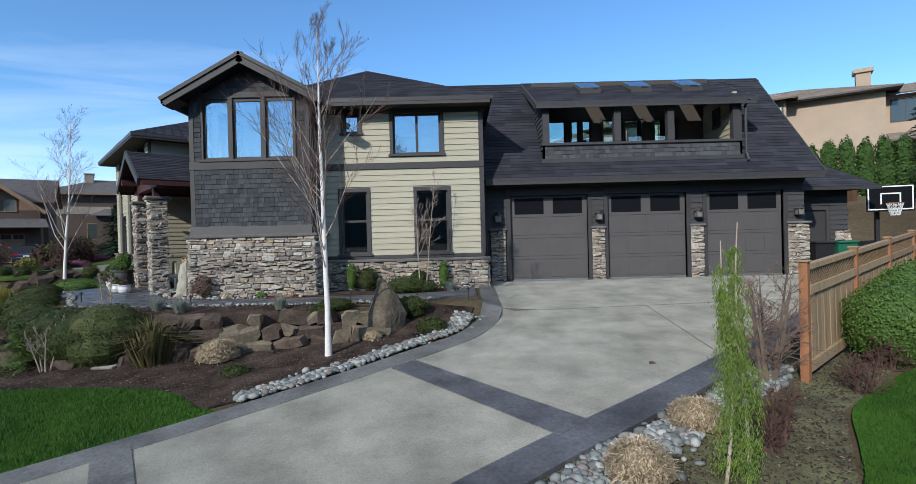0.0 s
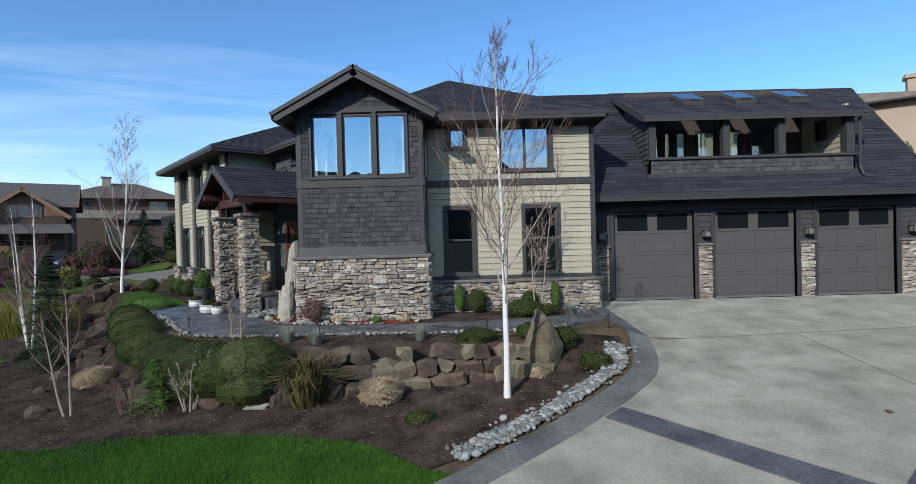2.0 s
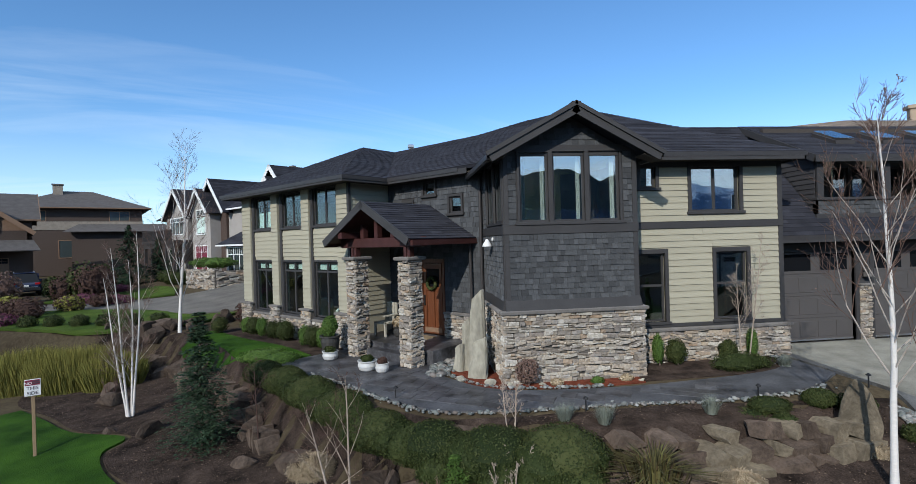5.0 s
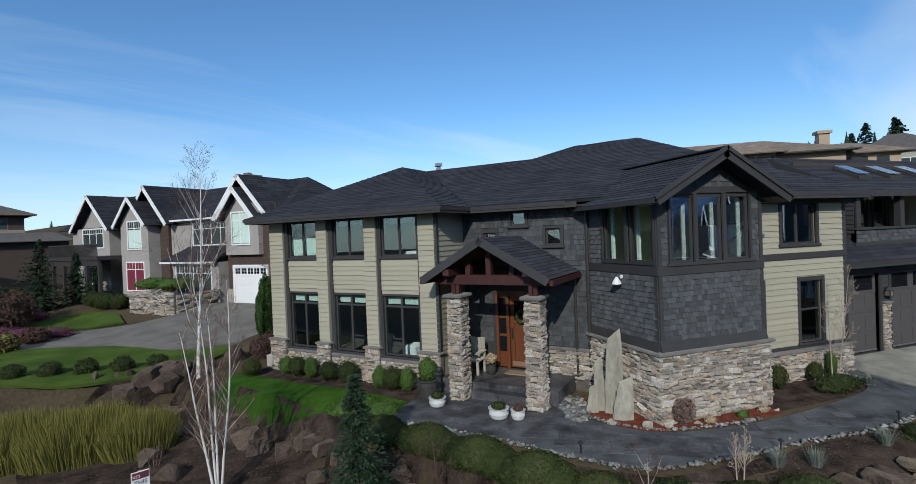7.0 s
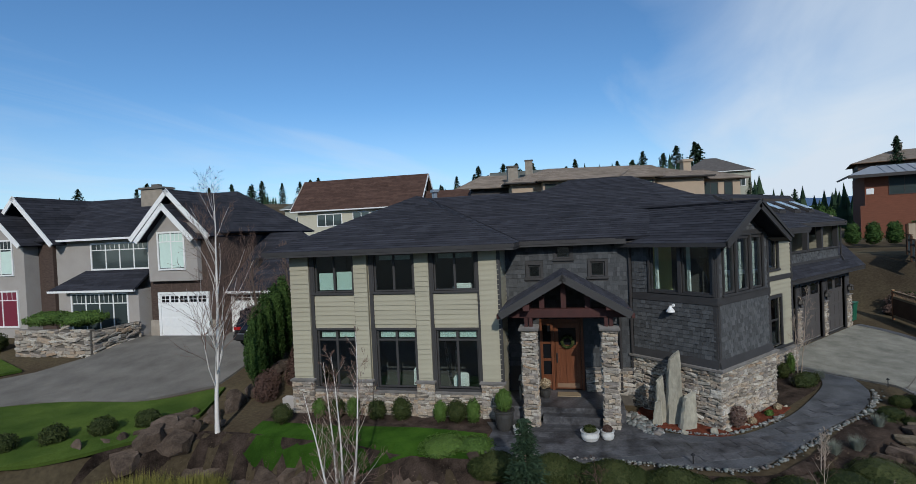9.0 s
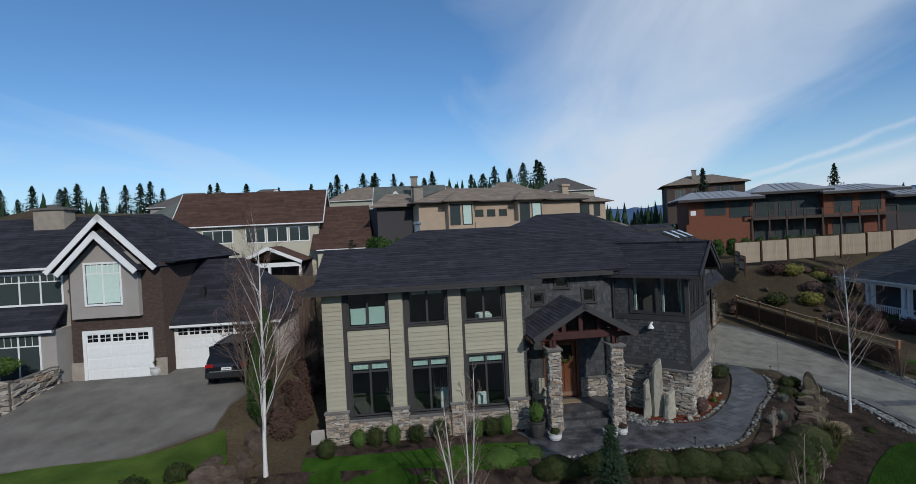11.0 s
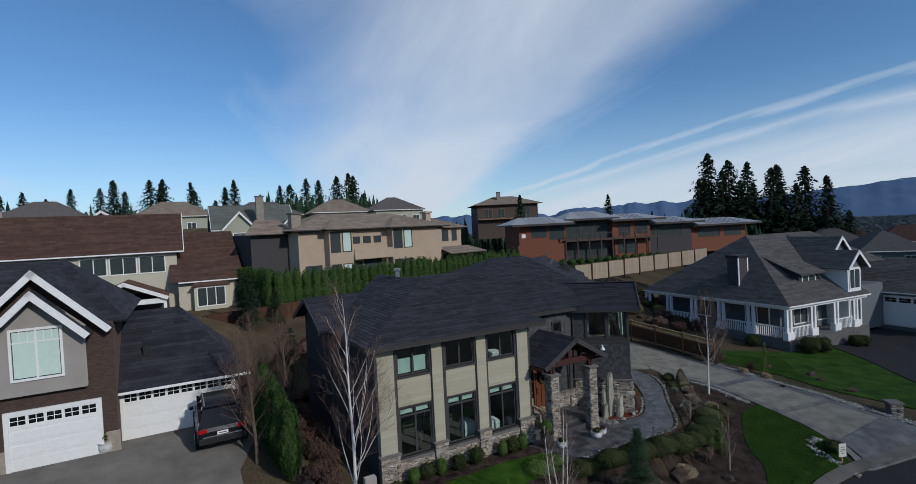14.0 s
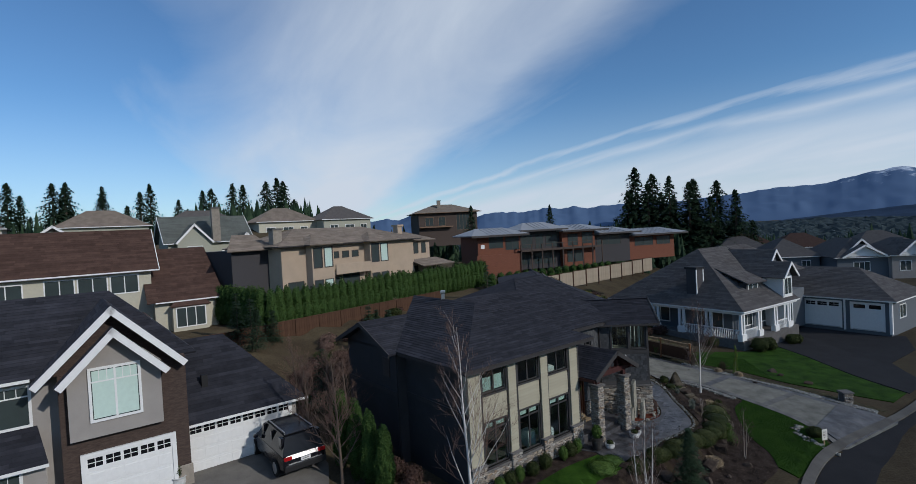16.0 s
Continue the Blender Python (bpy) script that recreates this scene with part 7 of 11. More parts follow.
def bare_tree(name, x, y, h, r, label, category="tree", group="", seed=1, limbs=14, first=0.22, crown=0.32, mat=None, twig=None, stems=1, levels=3, lean=0.0, z=None, up=0.1, kids=(3, 5), spread=0.75, leafbits=0, angle=0.9, bough=None, splay=1.0):
    """A leafless tree: tapering stem or stems, limbs and fine twigs."""
    rng = random.Random(seed)
    mat, twig = mat or M_BARKWHITE, twig or M_TWIG
    base = land(x, y) if z is None else z
    top = empty(name, (x, y, base), label, category, group)
    out = [[], [], [], []]
    for s in range(stems):
        a = 6.28 * s / stems + rng.uniform(-0.4, 0.4)
        tilt = 0.0 if stems == 1 else rng.uniform(0.14, 0.32) * splay
        hh = h * (1 if s == 0 else rng.uniform(0.7, 0.98))
        n = 12
        pts, rad = [], []
        q = Vector((x, y, base - 0.06)) + Vector((math.cos(a), math.sin(a), 0)) * (0.06 if stems > 1 else 0)
        d = Vector((math.cos(a) * tilt + lean, math.sin(a) * tilt, 1)).normalized()
        for k in range(n + 1):
            pts.append(q.copy()); rad.append(r * (1 - (k / n)) ** 0.8 * (1.25 if k == 0 else 1) + 0.003)
            d = (d + Vector((rng.uniform(-0.035, 0.035), rng.uniform(-0.035, 0.035), 0.03))).normalized()
            q = q + d * (hh / n)
        out[0].append((pts, rad))
        for k in range(limbs):
            t = first + (1 - first) * (k + rng.random()) / limbs * 0.97
            j = min(n - 1, int(t * n))
            p = pts[j].lerp(pts[j + 1], t * n - j)
            b = rng.uniform(0, 6.28)
            l = h * crown * (1.0 - 0.72 * (t - first) / (1 - first)) * rng.uniform(0.7, 1.15)
            dd = Vector((math.cos(b), math.sin(b), angle + 0.6 * rng.random() + t * 0.7)).normalized()
            grow_branch(p, dd, l, max(rad[j] * 0.33, 0.004), rng, out, 1, levels, up=up, kids=kids, spread=spread)
    for k, (lv, m, nm) in enumerate(((out[0], mat, "trunk"), (out[1], bough or (M_PALEBRANCH if mat is M_BARKWHITE else mat), "branching"), (out[2] + out[3], twig, "crown"))):
        bm_v, bm_f = [], []
        for pts, rad in lv:
            sides = 8 if k == 0 else 4 if k == 1 else 3
            n = len(pts)
            b0 = len(bm_v)
            for i, p in enumerate(pts):
                d = (pts[min(i + 1, n - 1)] - pts[max(i - 1, 0)]).normalized()
                a = d.cross(Vector((0.31, 0.87, 0.38))).normalized()
                c = d.cross(a)
                bm_v += [tuple(p + rad[i] * (math.cos(th) * a + math.sin(th) * c)) for th in (2 * math.pi * j / sides for j in range(sides))]
            for i in range(n - 1):
                for j in range(sides):
                    bm_f.append((b0 + i * sides + j, b0 + i * sides + (j + 1) % sides, b0 + (i + 1) * sides + (j + 1) % sides, b0 + (i + 1) * sides + j))
        if bm_f:
            ob = new(nm, raw(nm, bm_v, bm_f, m, True))
            under(ob, top)
            if k: ob["kind"] = "stuff"
    if leafbits:
        vs, fs = [], []
        ends = [p[-1] for p, _ in out[2] + out[3]]
        for _ in range(leafbits):
            p = rng.choice(ends)
            i = len(vs)
            s = rng.uniform(0.012, 0.022)
            a, b = Vector((rng.uniform(-1, 1), rng.uniform(-1, 1), rng.uniform(-1, 1))).normalized() * s, Vector((rng.uniform(-1, 1), rng.uniform(-1, 1), rng.uniform(-1, 1))).normalized() * s
            vs += [tuple(p), tuple(p + a), tuple(p + a + b), tuple(p + b)]
            fs.append((i, i + 1, i + 2, i + 3))
        ob = new("foliage", raw("foliage", vs, fs, twig))
        under(ob, top)
        ob["kind"] = "stuff"
    return top


bare_tree("birch", -2.25, 8.47, 5.6, 0.05, "slender white birch, bare, in the front bed", "tree", "birches", 3, 24, 0.26, 0.4, kids=(5, 8), leafbits=420, up=0.1, angle=0.75, spread=0.6)
bare_tree("birch", -17.7, 22.4, 7.3, 0.062, "tall white birch, bare, above the rockery", "tree", "birches", 5, 22, 0.13, 0.42, kids=(6, 9), leafbits=300, up=0.1, angle=1.1, bough=M_BARKWHITE)
bare_tree("birch", -16.4, 16.15, 5.0, 0.028, "multi-stemmed white birch, bare, in the bed", "tree", "birches", 8, 18, 0.2, 0.2, stems=4, levels=3, kids=(4, 6), up=0.08, splay=0.5)
bare_tree("sapling", -10.15, 9.65, 2.4, 0.02, "crooked lichen-grey sapling, bare", "tree", "", 14, 10, 0.3, 0.4, mat=M_PALETWIG, twig=M_RUSTTWIG, stems=2, levels=3, lean=-0.16, up=0.02, splay=0.7)
bare_tree("sapling", -12.2, 12.7, 1.9, 0.014, "purplish bare sapling by the spruce", "tree", "", 15, 12, 0.2, 0.45, mat=M_RUSTTWIG, twig=M_RUSTTWIG, levels=3, up=0.0, angle=0.3)
bare_tree("sapling", -7.42, 10.5, 1.0, 0.011, "small pale bare sapling in the hedge", "tree", "", 16, 16, 0.2, 0.3, mat=M_PALETWIG, twig=M_PALETWIG, stems=2, levels=3, splay=0.5)
bare_tree("bare_shrub", -7.76, 9.3, 1.15, 0.014, "pale twiggy bare shrub", "shrub", "", 17, 7, 0.25, 0.3, stems=5, levels=3, mat=M_PALETWIG, twig=M_PALETWIG)
bare_tree("bare_shrub", -0.95, 13.3, 3.3, 0.015, "small pale multi-stemmed tree by the beige wall", "tree", "", 18, 11, 0.3, 0.26, mat=M_PALETWIG, twig=M_PALETWIG, stems=2, levels=3, up=0.1, splay=0.5)
for x, y, s in ((-9.0, 9.5, 21), (-14.6, 17.2, 22), (-18.2, 18.6, 23)):
    bare_tree("bare_shrub", x, y, 0.8, 0.012, "small bare twiggy shrub in the mulch", "shrub", "bare shrubs", s, 6, 0.2, 0.4, mat=M_TWIG, stems=4, levels=2)

# clipped evergreen mounds over the rockery
for k, (x, y, w, l, h, turn) in enumerate(((-6.85, 9.6, 0.62, 0.72, 0.5, 20), (-7.8, 9.95, 0.78, 0.7, 0.42, -10), (-8.75, 10.5, 0.85, 0.62, 0.38, -30), (-9.7, 11.3, 0.85, 0.6, 0.36, -40), (-10.5, 12.2, 0.85, 0.58, 0.34, -48), (-11.25, 13.2, 0.9, 0.56, 0.33, -52), (-12.0, 14.3, 0.85, 0.52, 0.32, -55), (-12.8, 15.4, 0.7, 0.5, 0.3, -55))):
    c, q = math.cos(radians(turn)), math.sin(radians(turn))
    base = max(-0.25, land(x, y))
    lumps = [(0, 0, 0.06, l * 1.15, l * 1.1, h * 1.15), (c * 0.42 * w, q * 0.42 * w, 0.0, l * 0.98, l * 0.95, h), (-c * 0.42 * w, -q * 0.42 * w, 0.0, l * 0.98, l * 0.95, h)]
    if k < 3: lumps.append((0.1, -0.38, -0.22, l * 0.85, l * 0.6, 0.42))
    shrub("evergreen_mound", x, y, lumps, 18000, 0.018, M_LEAF, "clipped dome of small dark evergreen leaves over the rocks", "shrub", "evergreen mounds", 40 + k, z=base, rugged=0.4, core=0.93)
for x, y, lumps, lab in ((-2.95, 10.0, [(0, 0.5, 0.1, 0.55, 0.35, 0.2), (0.1, -0.1, -0.2, 0.28, 0.28, 0.34)], "creeping juniper hanging over the rocks"),
                         (-1.0, 10.3, [(0, 0, 0.15, 0.4, 0.32, 0.25)], "low dark juniper by the tall boulder"),
                         (-0.55, 9.55, [(0, 0, 0.12, 0.32, 0.26, 0.2)], "small dark juniper in the mulch"),
                         (-3.6, 7.95, [(0, 0, 0.05, 0.25, 0.2, 0.12)], "flat dark ground shrub"),
                         (-1.4, 12.95, [(0, 0, 0.2, 0.75, 0.4, 0.28), (0.5, 0.1, 0.15, 0.5, 0.35, 0.2)], "wide low evergreen before the beige wall")):
    shrub("juniper", x, y, lumps, 4500, 0.02, M_LEAF, lab, "shrub", "junipers", int(abs(x * 10)), flat=0.0)
for x, y, h, w in ((-2.95, 13.75, 0.85, 0.16), (-0.42, 13.75, 0.85, 0.15)):
    shrub("boxwood", x, y, [(0, 0, h * 0.5, w, w, h * 0.5)], 2600, 0.018, M_LEAF_B, "narrow bright green upright box shrub", "shrub", "upright box", int(h * 100))
for x, y, w, h in ((-2.5, 13.7, 0.3, 0.35), (-1.1, 13.72, 0.26, 0.3)):
    shrub("boxwood", x, y, [(0, 0, h, w, w * 0.8, h)], 3000, 0.02, M_LEAF, "rounded dark green shrub at the wall", "shrub", "wall shrubs", int(w * 100))
for s, w, h, m in ((-25.9, 0.26, 0.34, M_LEAF_B), (-25.35, 0.33, 0.36, M_LEAF), (-24.75, 0.24, 0.38, M_LEAF_B), (-24.0, 0.33, 0.34, M_LEAF), (-23.2, 0.36, 0.4, M_LEAF), (-22.0, 0.24, 0.36, M_LEAF_B), (-21.5, 0.36, 0.38, M_LEAF), (-21.0, 0.24, 0.4, M_LEAF_B)):
    p = W(s, 3.35, 0)
    shrub("boxwood", p.x, p.y, [(0, 0, h, w, w, h)], 3200, 0.02, m, "clipped green box shrub along the wing", "shrub", "box shrubs along the wing", int(-s * 10))
p = W(-27.3, 3.0, 0)
shrub("boxwood", -16.0, 21.7, [(0, 0, 0.35, 0.35, 0.35, 0.35)], 3000, 0.02, M_LEAF, "clipped green box shrub at the wing's end", "shrub", "box shrubs along the wing", 7)
shrub("ground_cover", -13.2, 17.0, [(0, 0, 0.1, 0.8, 0.7, 0.22), (0.6, -0.5, 0.1, 0.6, 0.6, 0.2)], 6000, 0.025, M_LEAF_B, "yellow green ground cover above the rocks", "shrub", "", 9)
for x, y, s in ((-6.43, 10.6, 1), (-5.8, 10.35, 2), (-3.75, 10.45, 3), (-1.7, 13.1, 4), (-0.2, 12.95, 5)):
    rng = random.Random(s)
    top = empty("lavender", (x, y, land(x, y)), "silver grey lavender tuft", "shrub", "lavender tufts")
    vs, fs = [], []
    for _ in range(420):
        a, q = rng.uniform(0, 6.28), rng.uniform(0, 0.2)
        l, t = rng.uniform(0.18, 0.36), rng.uniform(0.1, 0.7)
        bx, by = x + math.cos(a) * q * 0.5, y + math.sin(a) * q * 0.5
        z = land(x, y)
        i = len(vs)
        w = 0.005
        vs += [(bx - w * math.sin(a), by + w * math.cos(a), z), (bx + w * math.sin(a), by - w * math.cos(a), z), (bx + math.cos(a) * l * t, by + math.sin(a) * l * t, z + l)]
        fs.append((i, i + 1, i + 2))
    under(new("foliage", raw("foliage", vs, fs, M_LAVENDER)), top)


def grass_tuft(x, y, r, h, n, mat, label, name="grass_tuft", droop=0.5, w=0.006, group="dry grass tufts", seed=1, category="ornamental grass"):
    """A clump of many arching blades."""
    rng = random.Random(seed)
    z = land(x, y) + 0.01
    top = empty(name, (x, y, z), label, category, group)
    vs, fs = [], []
    for _ in range(n):
        a = rng.uniform(0, 6.28)
        q = rng.random() ** 0.6
        out = r * q
        l = h * rng.uniform(0.75, 1.1) * (1 - 0.25 * q * q)
        b = Vector((x + math.cos(a) * out * 0.45, y + math.sin(a) * out * 0.45, z))
        m = b + Vector((math.cos(a) * out * 0.4, math.sin(a) * out * 0.4, l * 0.7))
        e = b + Vector((math.cos(a) * out * (0.6 + droop), math.sin(a) * out * (0.6 + droop), l * (1.0 - 0.5 * droop * q)))
        s = Vector((-math.sin(a), math.cos(a), 0)) * w * rng.uniform(0.7, 1.3)
        i = len(vs)
        vs += [tuple(b - s), tuple(b + s), tuple(m - s * 0.9), tuple(m + s * 0.9), tuple(e)]
        fs += [(i, i + 1, i + 3, i + 2), (i + 2, i + 3, i + 4)]
    ob = new("foliage", raw("foliage", vs, fs, mat))
    under(ob, top)
    ob["kind"] = "stuff"
    return top


def straw_mound(x, y, r, h, n, mat, label, seed):
    """A clipped dome of dry grass: blades standing out from the foot to an even skin."""
    rng = random.Random(seed)
    z = land(x, y) + 0.01
    top = empty("grass_tuft", (x, y, z), label, "ornamental grass", "dry grass tufts")
    vs, fs = [], []
    for _ in range(n):
        a, u = rng.uniform(0, 6.28), rng.random()
        ph = math.acos(1 - u * 0.98)
        k = rng.uniform(0.86, 1.06)
        out, high = math.sin(ph) ** 0.9, math.cos(ph) ** 0.7
        e = Vector((x + math.cos(a) * out * r * k, y + math.sin(a) * out * r * k, z + (0.12 + 0.88 * high) * h * k))
        b = Vector((x + math.cos(a) * out * r * 0.66, y + math.sin(a) * out * r * 0.66, z + (0.02 + 0.55 * high) * h))
        e += Vector((rng.gauss(0, 0.012), rng.gauss(0, 0.012), rng.gauss(0, 0.01)))
        s = Vector((-math.sin(a), math.cos(a), rng.uniform(-0.3, 0.3))) * 0.005 * rng.uniform(0.7, 1.4)
        if rng.random() < 0.55:
            b = e + Vector((rng.gauss(0, 0.026), rng.gauss(0, 0.026), rng.gauss(0, 0.02)))
        i = len(vs)
        vs += [tuple(b - s), tuple(b + s), tuple(e + s * 0.6), tuple(e - s * 0.6)]
        fs.append((i, i + 1, i + 2, i + 3))
    ob = new("foliage", raw("foliage", vs, fs, mat))
    under(ob, top)
    ob["kind"] = "stuff"
    bm = bmesh.new()
    bmesh.ops.create_icosphere(bm, subdivisions=2, radius=1, matrix=Matrix.Translation((x, y, z)) @ Matrix.Diagonal((r * 0.6, r * 0.6, h * 0.55, 1)))
    part("thatch", bm, mat, top, smooth=True)


for x, y, r, h, s in ((-4.32, 8.85, 0.34, 0.36, 1), (-10.95, 11.45, 0.42, 0.36, 2), (1.53, 4.33, 0.27, 0.32, 3), (2.5, 5.3, 0.27, 0.28, 4), (-1.65, 9.35, 0.2, 0.14, 6)):
    straw_mound(x, y, r, h, 13000, M_STRAW, "trimmed straw coloured dry grass mound", s)
grass_tuft(-5.6, 9.05, 0.62, 1.0, 240, M_FLAX, "bronze green sword-leaved flax clump", "flax", 0.75, 0.014, "", 5, "plant")
def broom(x, y, rx, ry, h, n, label, seed):
    """A close mass of upright stems, a little lower towards its rim."""
    rng = random.Random(seed)
    top = empty("broom_shrub", (x, y, land(x, y)), label, "shrub", "golden broom shrubs")
    vs, fs = [], []
    for _ in range(n):
        a, q = rng.uniform(0, 6.28), math.sqrt(rng.random())
        bx, by = x + math.cos(a) * rx * q, y + math.sin(a) * ry * q
        z = land_near(bx, by)
        l = h * rng.uniform(0.62, 1.08) * (1 - 0.45 * q ** 3)
        lean = Vector((math.cos(a) * 0.22 * q + rng.gauss(0, 0.1), math.sin(a) * 0.22 * q + rng.gauss(0, 0.1), 1)) * l
        b = rng.uniform(0, 6.28)
        o = Vector((math.cos(b), math.sin(b), 0)) * 0.007
        p = Vector((bx, by, z))
        i = len(vs)
        vs += [tuple(p - o), tuple(p + o), tuple(p + lean * 0.7 + o), tuple(p + lean * 0.7 - o), tuple(p + lean)]
        fs += [(i, i + 1, i + 2, i + 3), (i + 3, i + 2, i + 4)]
    ob = new("foliage", raw("foliage", vs, fs, M_GOLDSHRUB))
    under(ob, top)
    ob["kind"] = "stuff"


for k, (x, y, rx, ry, h) in enumerate(((-20.4, 20.7, 1.5, 0.9, 1.45), (-22.4, 21.4, 1.5, 0.9, 1.5), (-18.9, 20.1, 0.9, 0.7, 1.2))):
    broom(x, y, rx, ry, h, 9000, "golden olive broom in a close upright mass", 60 + k)


def conifer(name, x, y, h, r, mat, label, group="", seed=1, z=None, layers=16, per=11, dense=10, needle=0.05, trunk=True, clear=0.06, droop=0.25, taper=1.0):
    """A conifer: straight trunk, whorls of drooping boughs, each bough a spray of needle tufts."""
    rng = random.Random(seed)
    base = land(x, y) if z is None else z
    top = empty(name, (x, y, base), label, "conifer", group)
    bm = bmesh.new()
    tube(bm, [Vector((x, y, base - 0.1)), Vector((x, y, base + h * 0.5)), Vector((x, y, base + h * 0.97))], [h * 0.016, h * 0.01, h * 0.002], 6)
    part("trunk", bm, M_BARK, top)
    vs, fs = conifer_needles(h, r, rng, layers, per, dense, needle, clear, droop, taper)
    ob = new("foliage", raw("foliage", [(a + x, b + y, c + base) for a, b, c in vs], fs, mat))
    under(ob, top)
    return top


def conifer_needles(h, r, rng, layers, per, dense, needle, clear, droop, taper=1.0):
    vs, fs = [], []
    for k in range(layers):
        t = (k + rng.uniform(-0.3, 0.3)) / layers
        zz = h * (clear + (1 - clear) * max(0, t))
        rr = r * (1 - max(0, t)) ** taper * rng.uniform(0.8, 1.15) + 0.03 * r
        for _ in range(max(4, int(per * (1 - 0.4 * t)))):
            a = rng.uniform(0, 6.28)
            l = rr * rng.uniform(0.65, 1.1)
            for j in range(dense):
                q = (j + rng.random()) / dense
                p = Vector((math.cos(a) * l * q, math.sin(a) * l * q, zz - droop * l * q * q + 0.12 * l * q))
                wd = l * 0.24 * (1 - q) + needle
                for _ in range(2):
                    o = p + Vector((rng.uniform(-1, 1) * wd * abs(math.sin(a)) + rng.uniform(-1, 1) * wd * 0.5, rng.uniform(-1, 1) * wd * abs(math.cos(a)) + rng.uniform(-1, 1) * wd * 0.5, rng.uniform(-0.4, 0.4) * wd))
                    b = a + rng.uniform(-0.9, 0.9)
                    dv = Vector((math.cos(b), math.sin(b), rng.uniform(-0.35, 0.15))) * needle * rng.uniform(0.8, 1.5)
                    sv = Vector((-math.sin(b), math.cos(b), rng.uniform(-0.5, 0.5))) * needle * 0.33
                    i = len(vs)
                    vs += [tuple(o - sv), tuple(o + sv), tuple(o + dv)]
                    fs.append((i, i + 1, i + 2))
    return vs, fs


conifer("spruce", -13.6, 13.5, 2.95, 1.0, M_SPRUCE, "young blue green spruce in the bed", seed=4, layers=32, per=15, dense=11, needle=0.07, clear=0.03)
conifer("young_fir", -8.5, 9.6, 0.95, 0.55, M_LEAF_B, "small bright green young conifer", seed=5, layers=14, per=10, dense=9, needle=0.05, clear=0.05)

# weeping cypress beside the drive
def weeping(x, y):
    rng = random.Random(31)
    z = land(x, y)
    top = empty("weeping_cypress", (x, y, z), "weeping yellow green cypress with pale stems", "tree")
    vs, fs = [], []
    for s, (dx, dy, h) in enumerate(((-0.07, 0.02, 2.1), (0.07, 0.0, 2.25))):
        pts = [Vector((x + dx * (1 - 0.3 * t) + 0.05 * math.sin(5 * t + s), y + dy + 0.03 * math.cos(4 * t), z + h * t)) for t in (k / 10 for k in range(11))]
        bm = bmesh.new()
        tube(bm, pts, [0.015 * (1 - 0.7 * k / 10) for k in range(11)], 7)
        part("stem", bm, M_PALETWIG, top)
        for _ in range(58):
            t = rng.uniform(0.12, 1.0)
            p = pts[min(10, int(t * 10))]
            a = rng.uniform(0, 6.28)
            out, fall = rng.uniform(0.03, 0.21) * (1.35 - 1.1 * t), rng.uniform(0.2, 0.75)
            for j in range(26):
                q = j / 26
                c = p + Vector((math.cos(a) * out * math.sin(min(1, q * 2.5) * 1.57), math.sin(a) * out * math.sin(min(1, q * 2.5) * 1.57), 0.06 * math.sin(q * 3) - fall * q))
                if c.z < z + 0.05: break
                for _ in range(3):
                    o = c + Vector((rng.gauss(0, 0.018), rng.gauss(0, 0.018), rng.gauss(0, 0.02)))
                    b = rng.uniform(0, 6.28)
                    i = len(vs)
                    l = rng.uniform(0.02, 0.045)
                    vs += [tuple(o), tuple(o + Vector((math.cos(b) * 0.011, math.sin(b) * 0.011, 0))), tuple(o + Vector((math.cos(b) * l * 0.5, math.sin(b) * l * 0.5, -l)))]
                    fs.append((i, i + 1, i + 2))
    under(new("foliage", raw("foliage", vs, fs, M_LEAF_L)), top)


weeping(2.28, 4.15)
bare_tree("bare_shrub", 2.95, 4.75, 0.75, 0.012, "russet twiggy bare shrub", "shrub", "russet shrubs", 41, 10, 0.12, 0.5, mat=M_RUSTTWIG, twig=M_RUSTTWIG, stems=9, levels=3, up=0.03, angle=0.5)
bare_tree("bare_shrub", 4.0, 6.5, 1.7, 0.03, "tangled grey brown bare shrub by the fence", "shrub", "russet shrubs", 42, 14, 0.12, 0.4, mat=M_BARK, twig=M_TWIG, stems=6, levels=3, up=0.0, angle=0.3)
bare_tree("bare_shrub", 4.9, 6.1, 0.6, 0.012, "russet twiggy bare shrub at the fence foot", "shrub", "russet shrubs", 43, 10, 0.12, 0.5, mat=M_RUSTTWIG, twig=M_RUSTTWIG, stems=7, levels=3, up=0.03, angle=0.4)
bare_tree("bare_shrub", 5.9, 6.9, 0.65, 0.012, "russet twiggy bare shrub on the lawn's edge", "shrub", "russet shrubs", 44, 12, 0.12, 0.5, mat=M_RUSTTWIG, twig=M_RUSTTWIG, stems=9, levels=3, up=0.0, angle=0.3)
shrub("boxwood", 6.35, 7.15, [(0, 0, 0.58, 0.9, 0.75, 0.72), (0.9, 0.8, 0.65, 0.9, 0.8, 0.8), (1.9, 1.6, 0.7, 0.9, 0.8, 0.85)], 36000, 0.02, M_LEAF_B, "bushy bright green evergreen shrub before the fence", "shrub", "", 45, rugged=0.5, core=0.92)

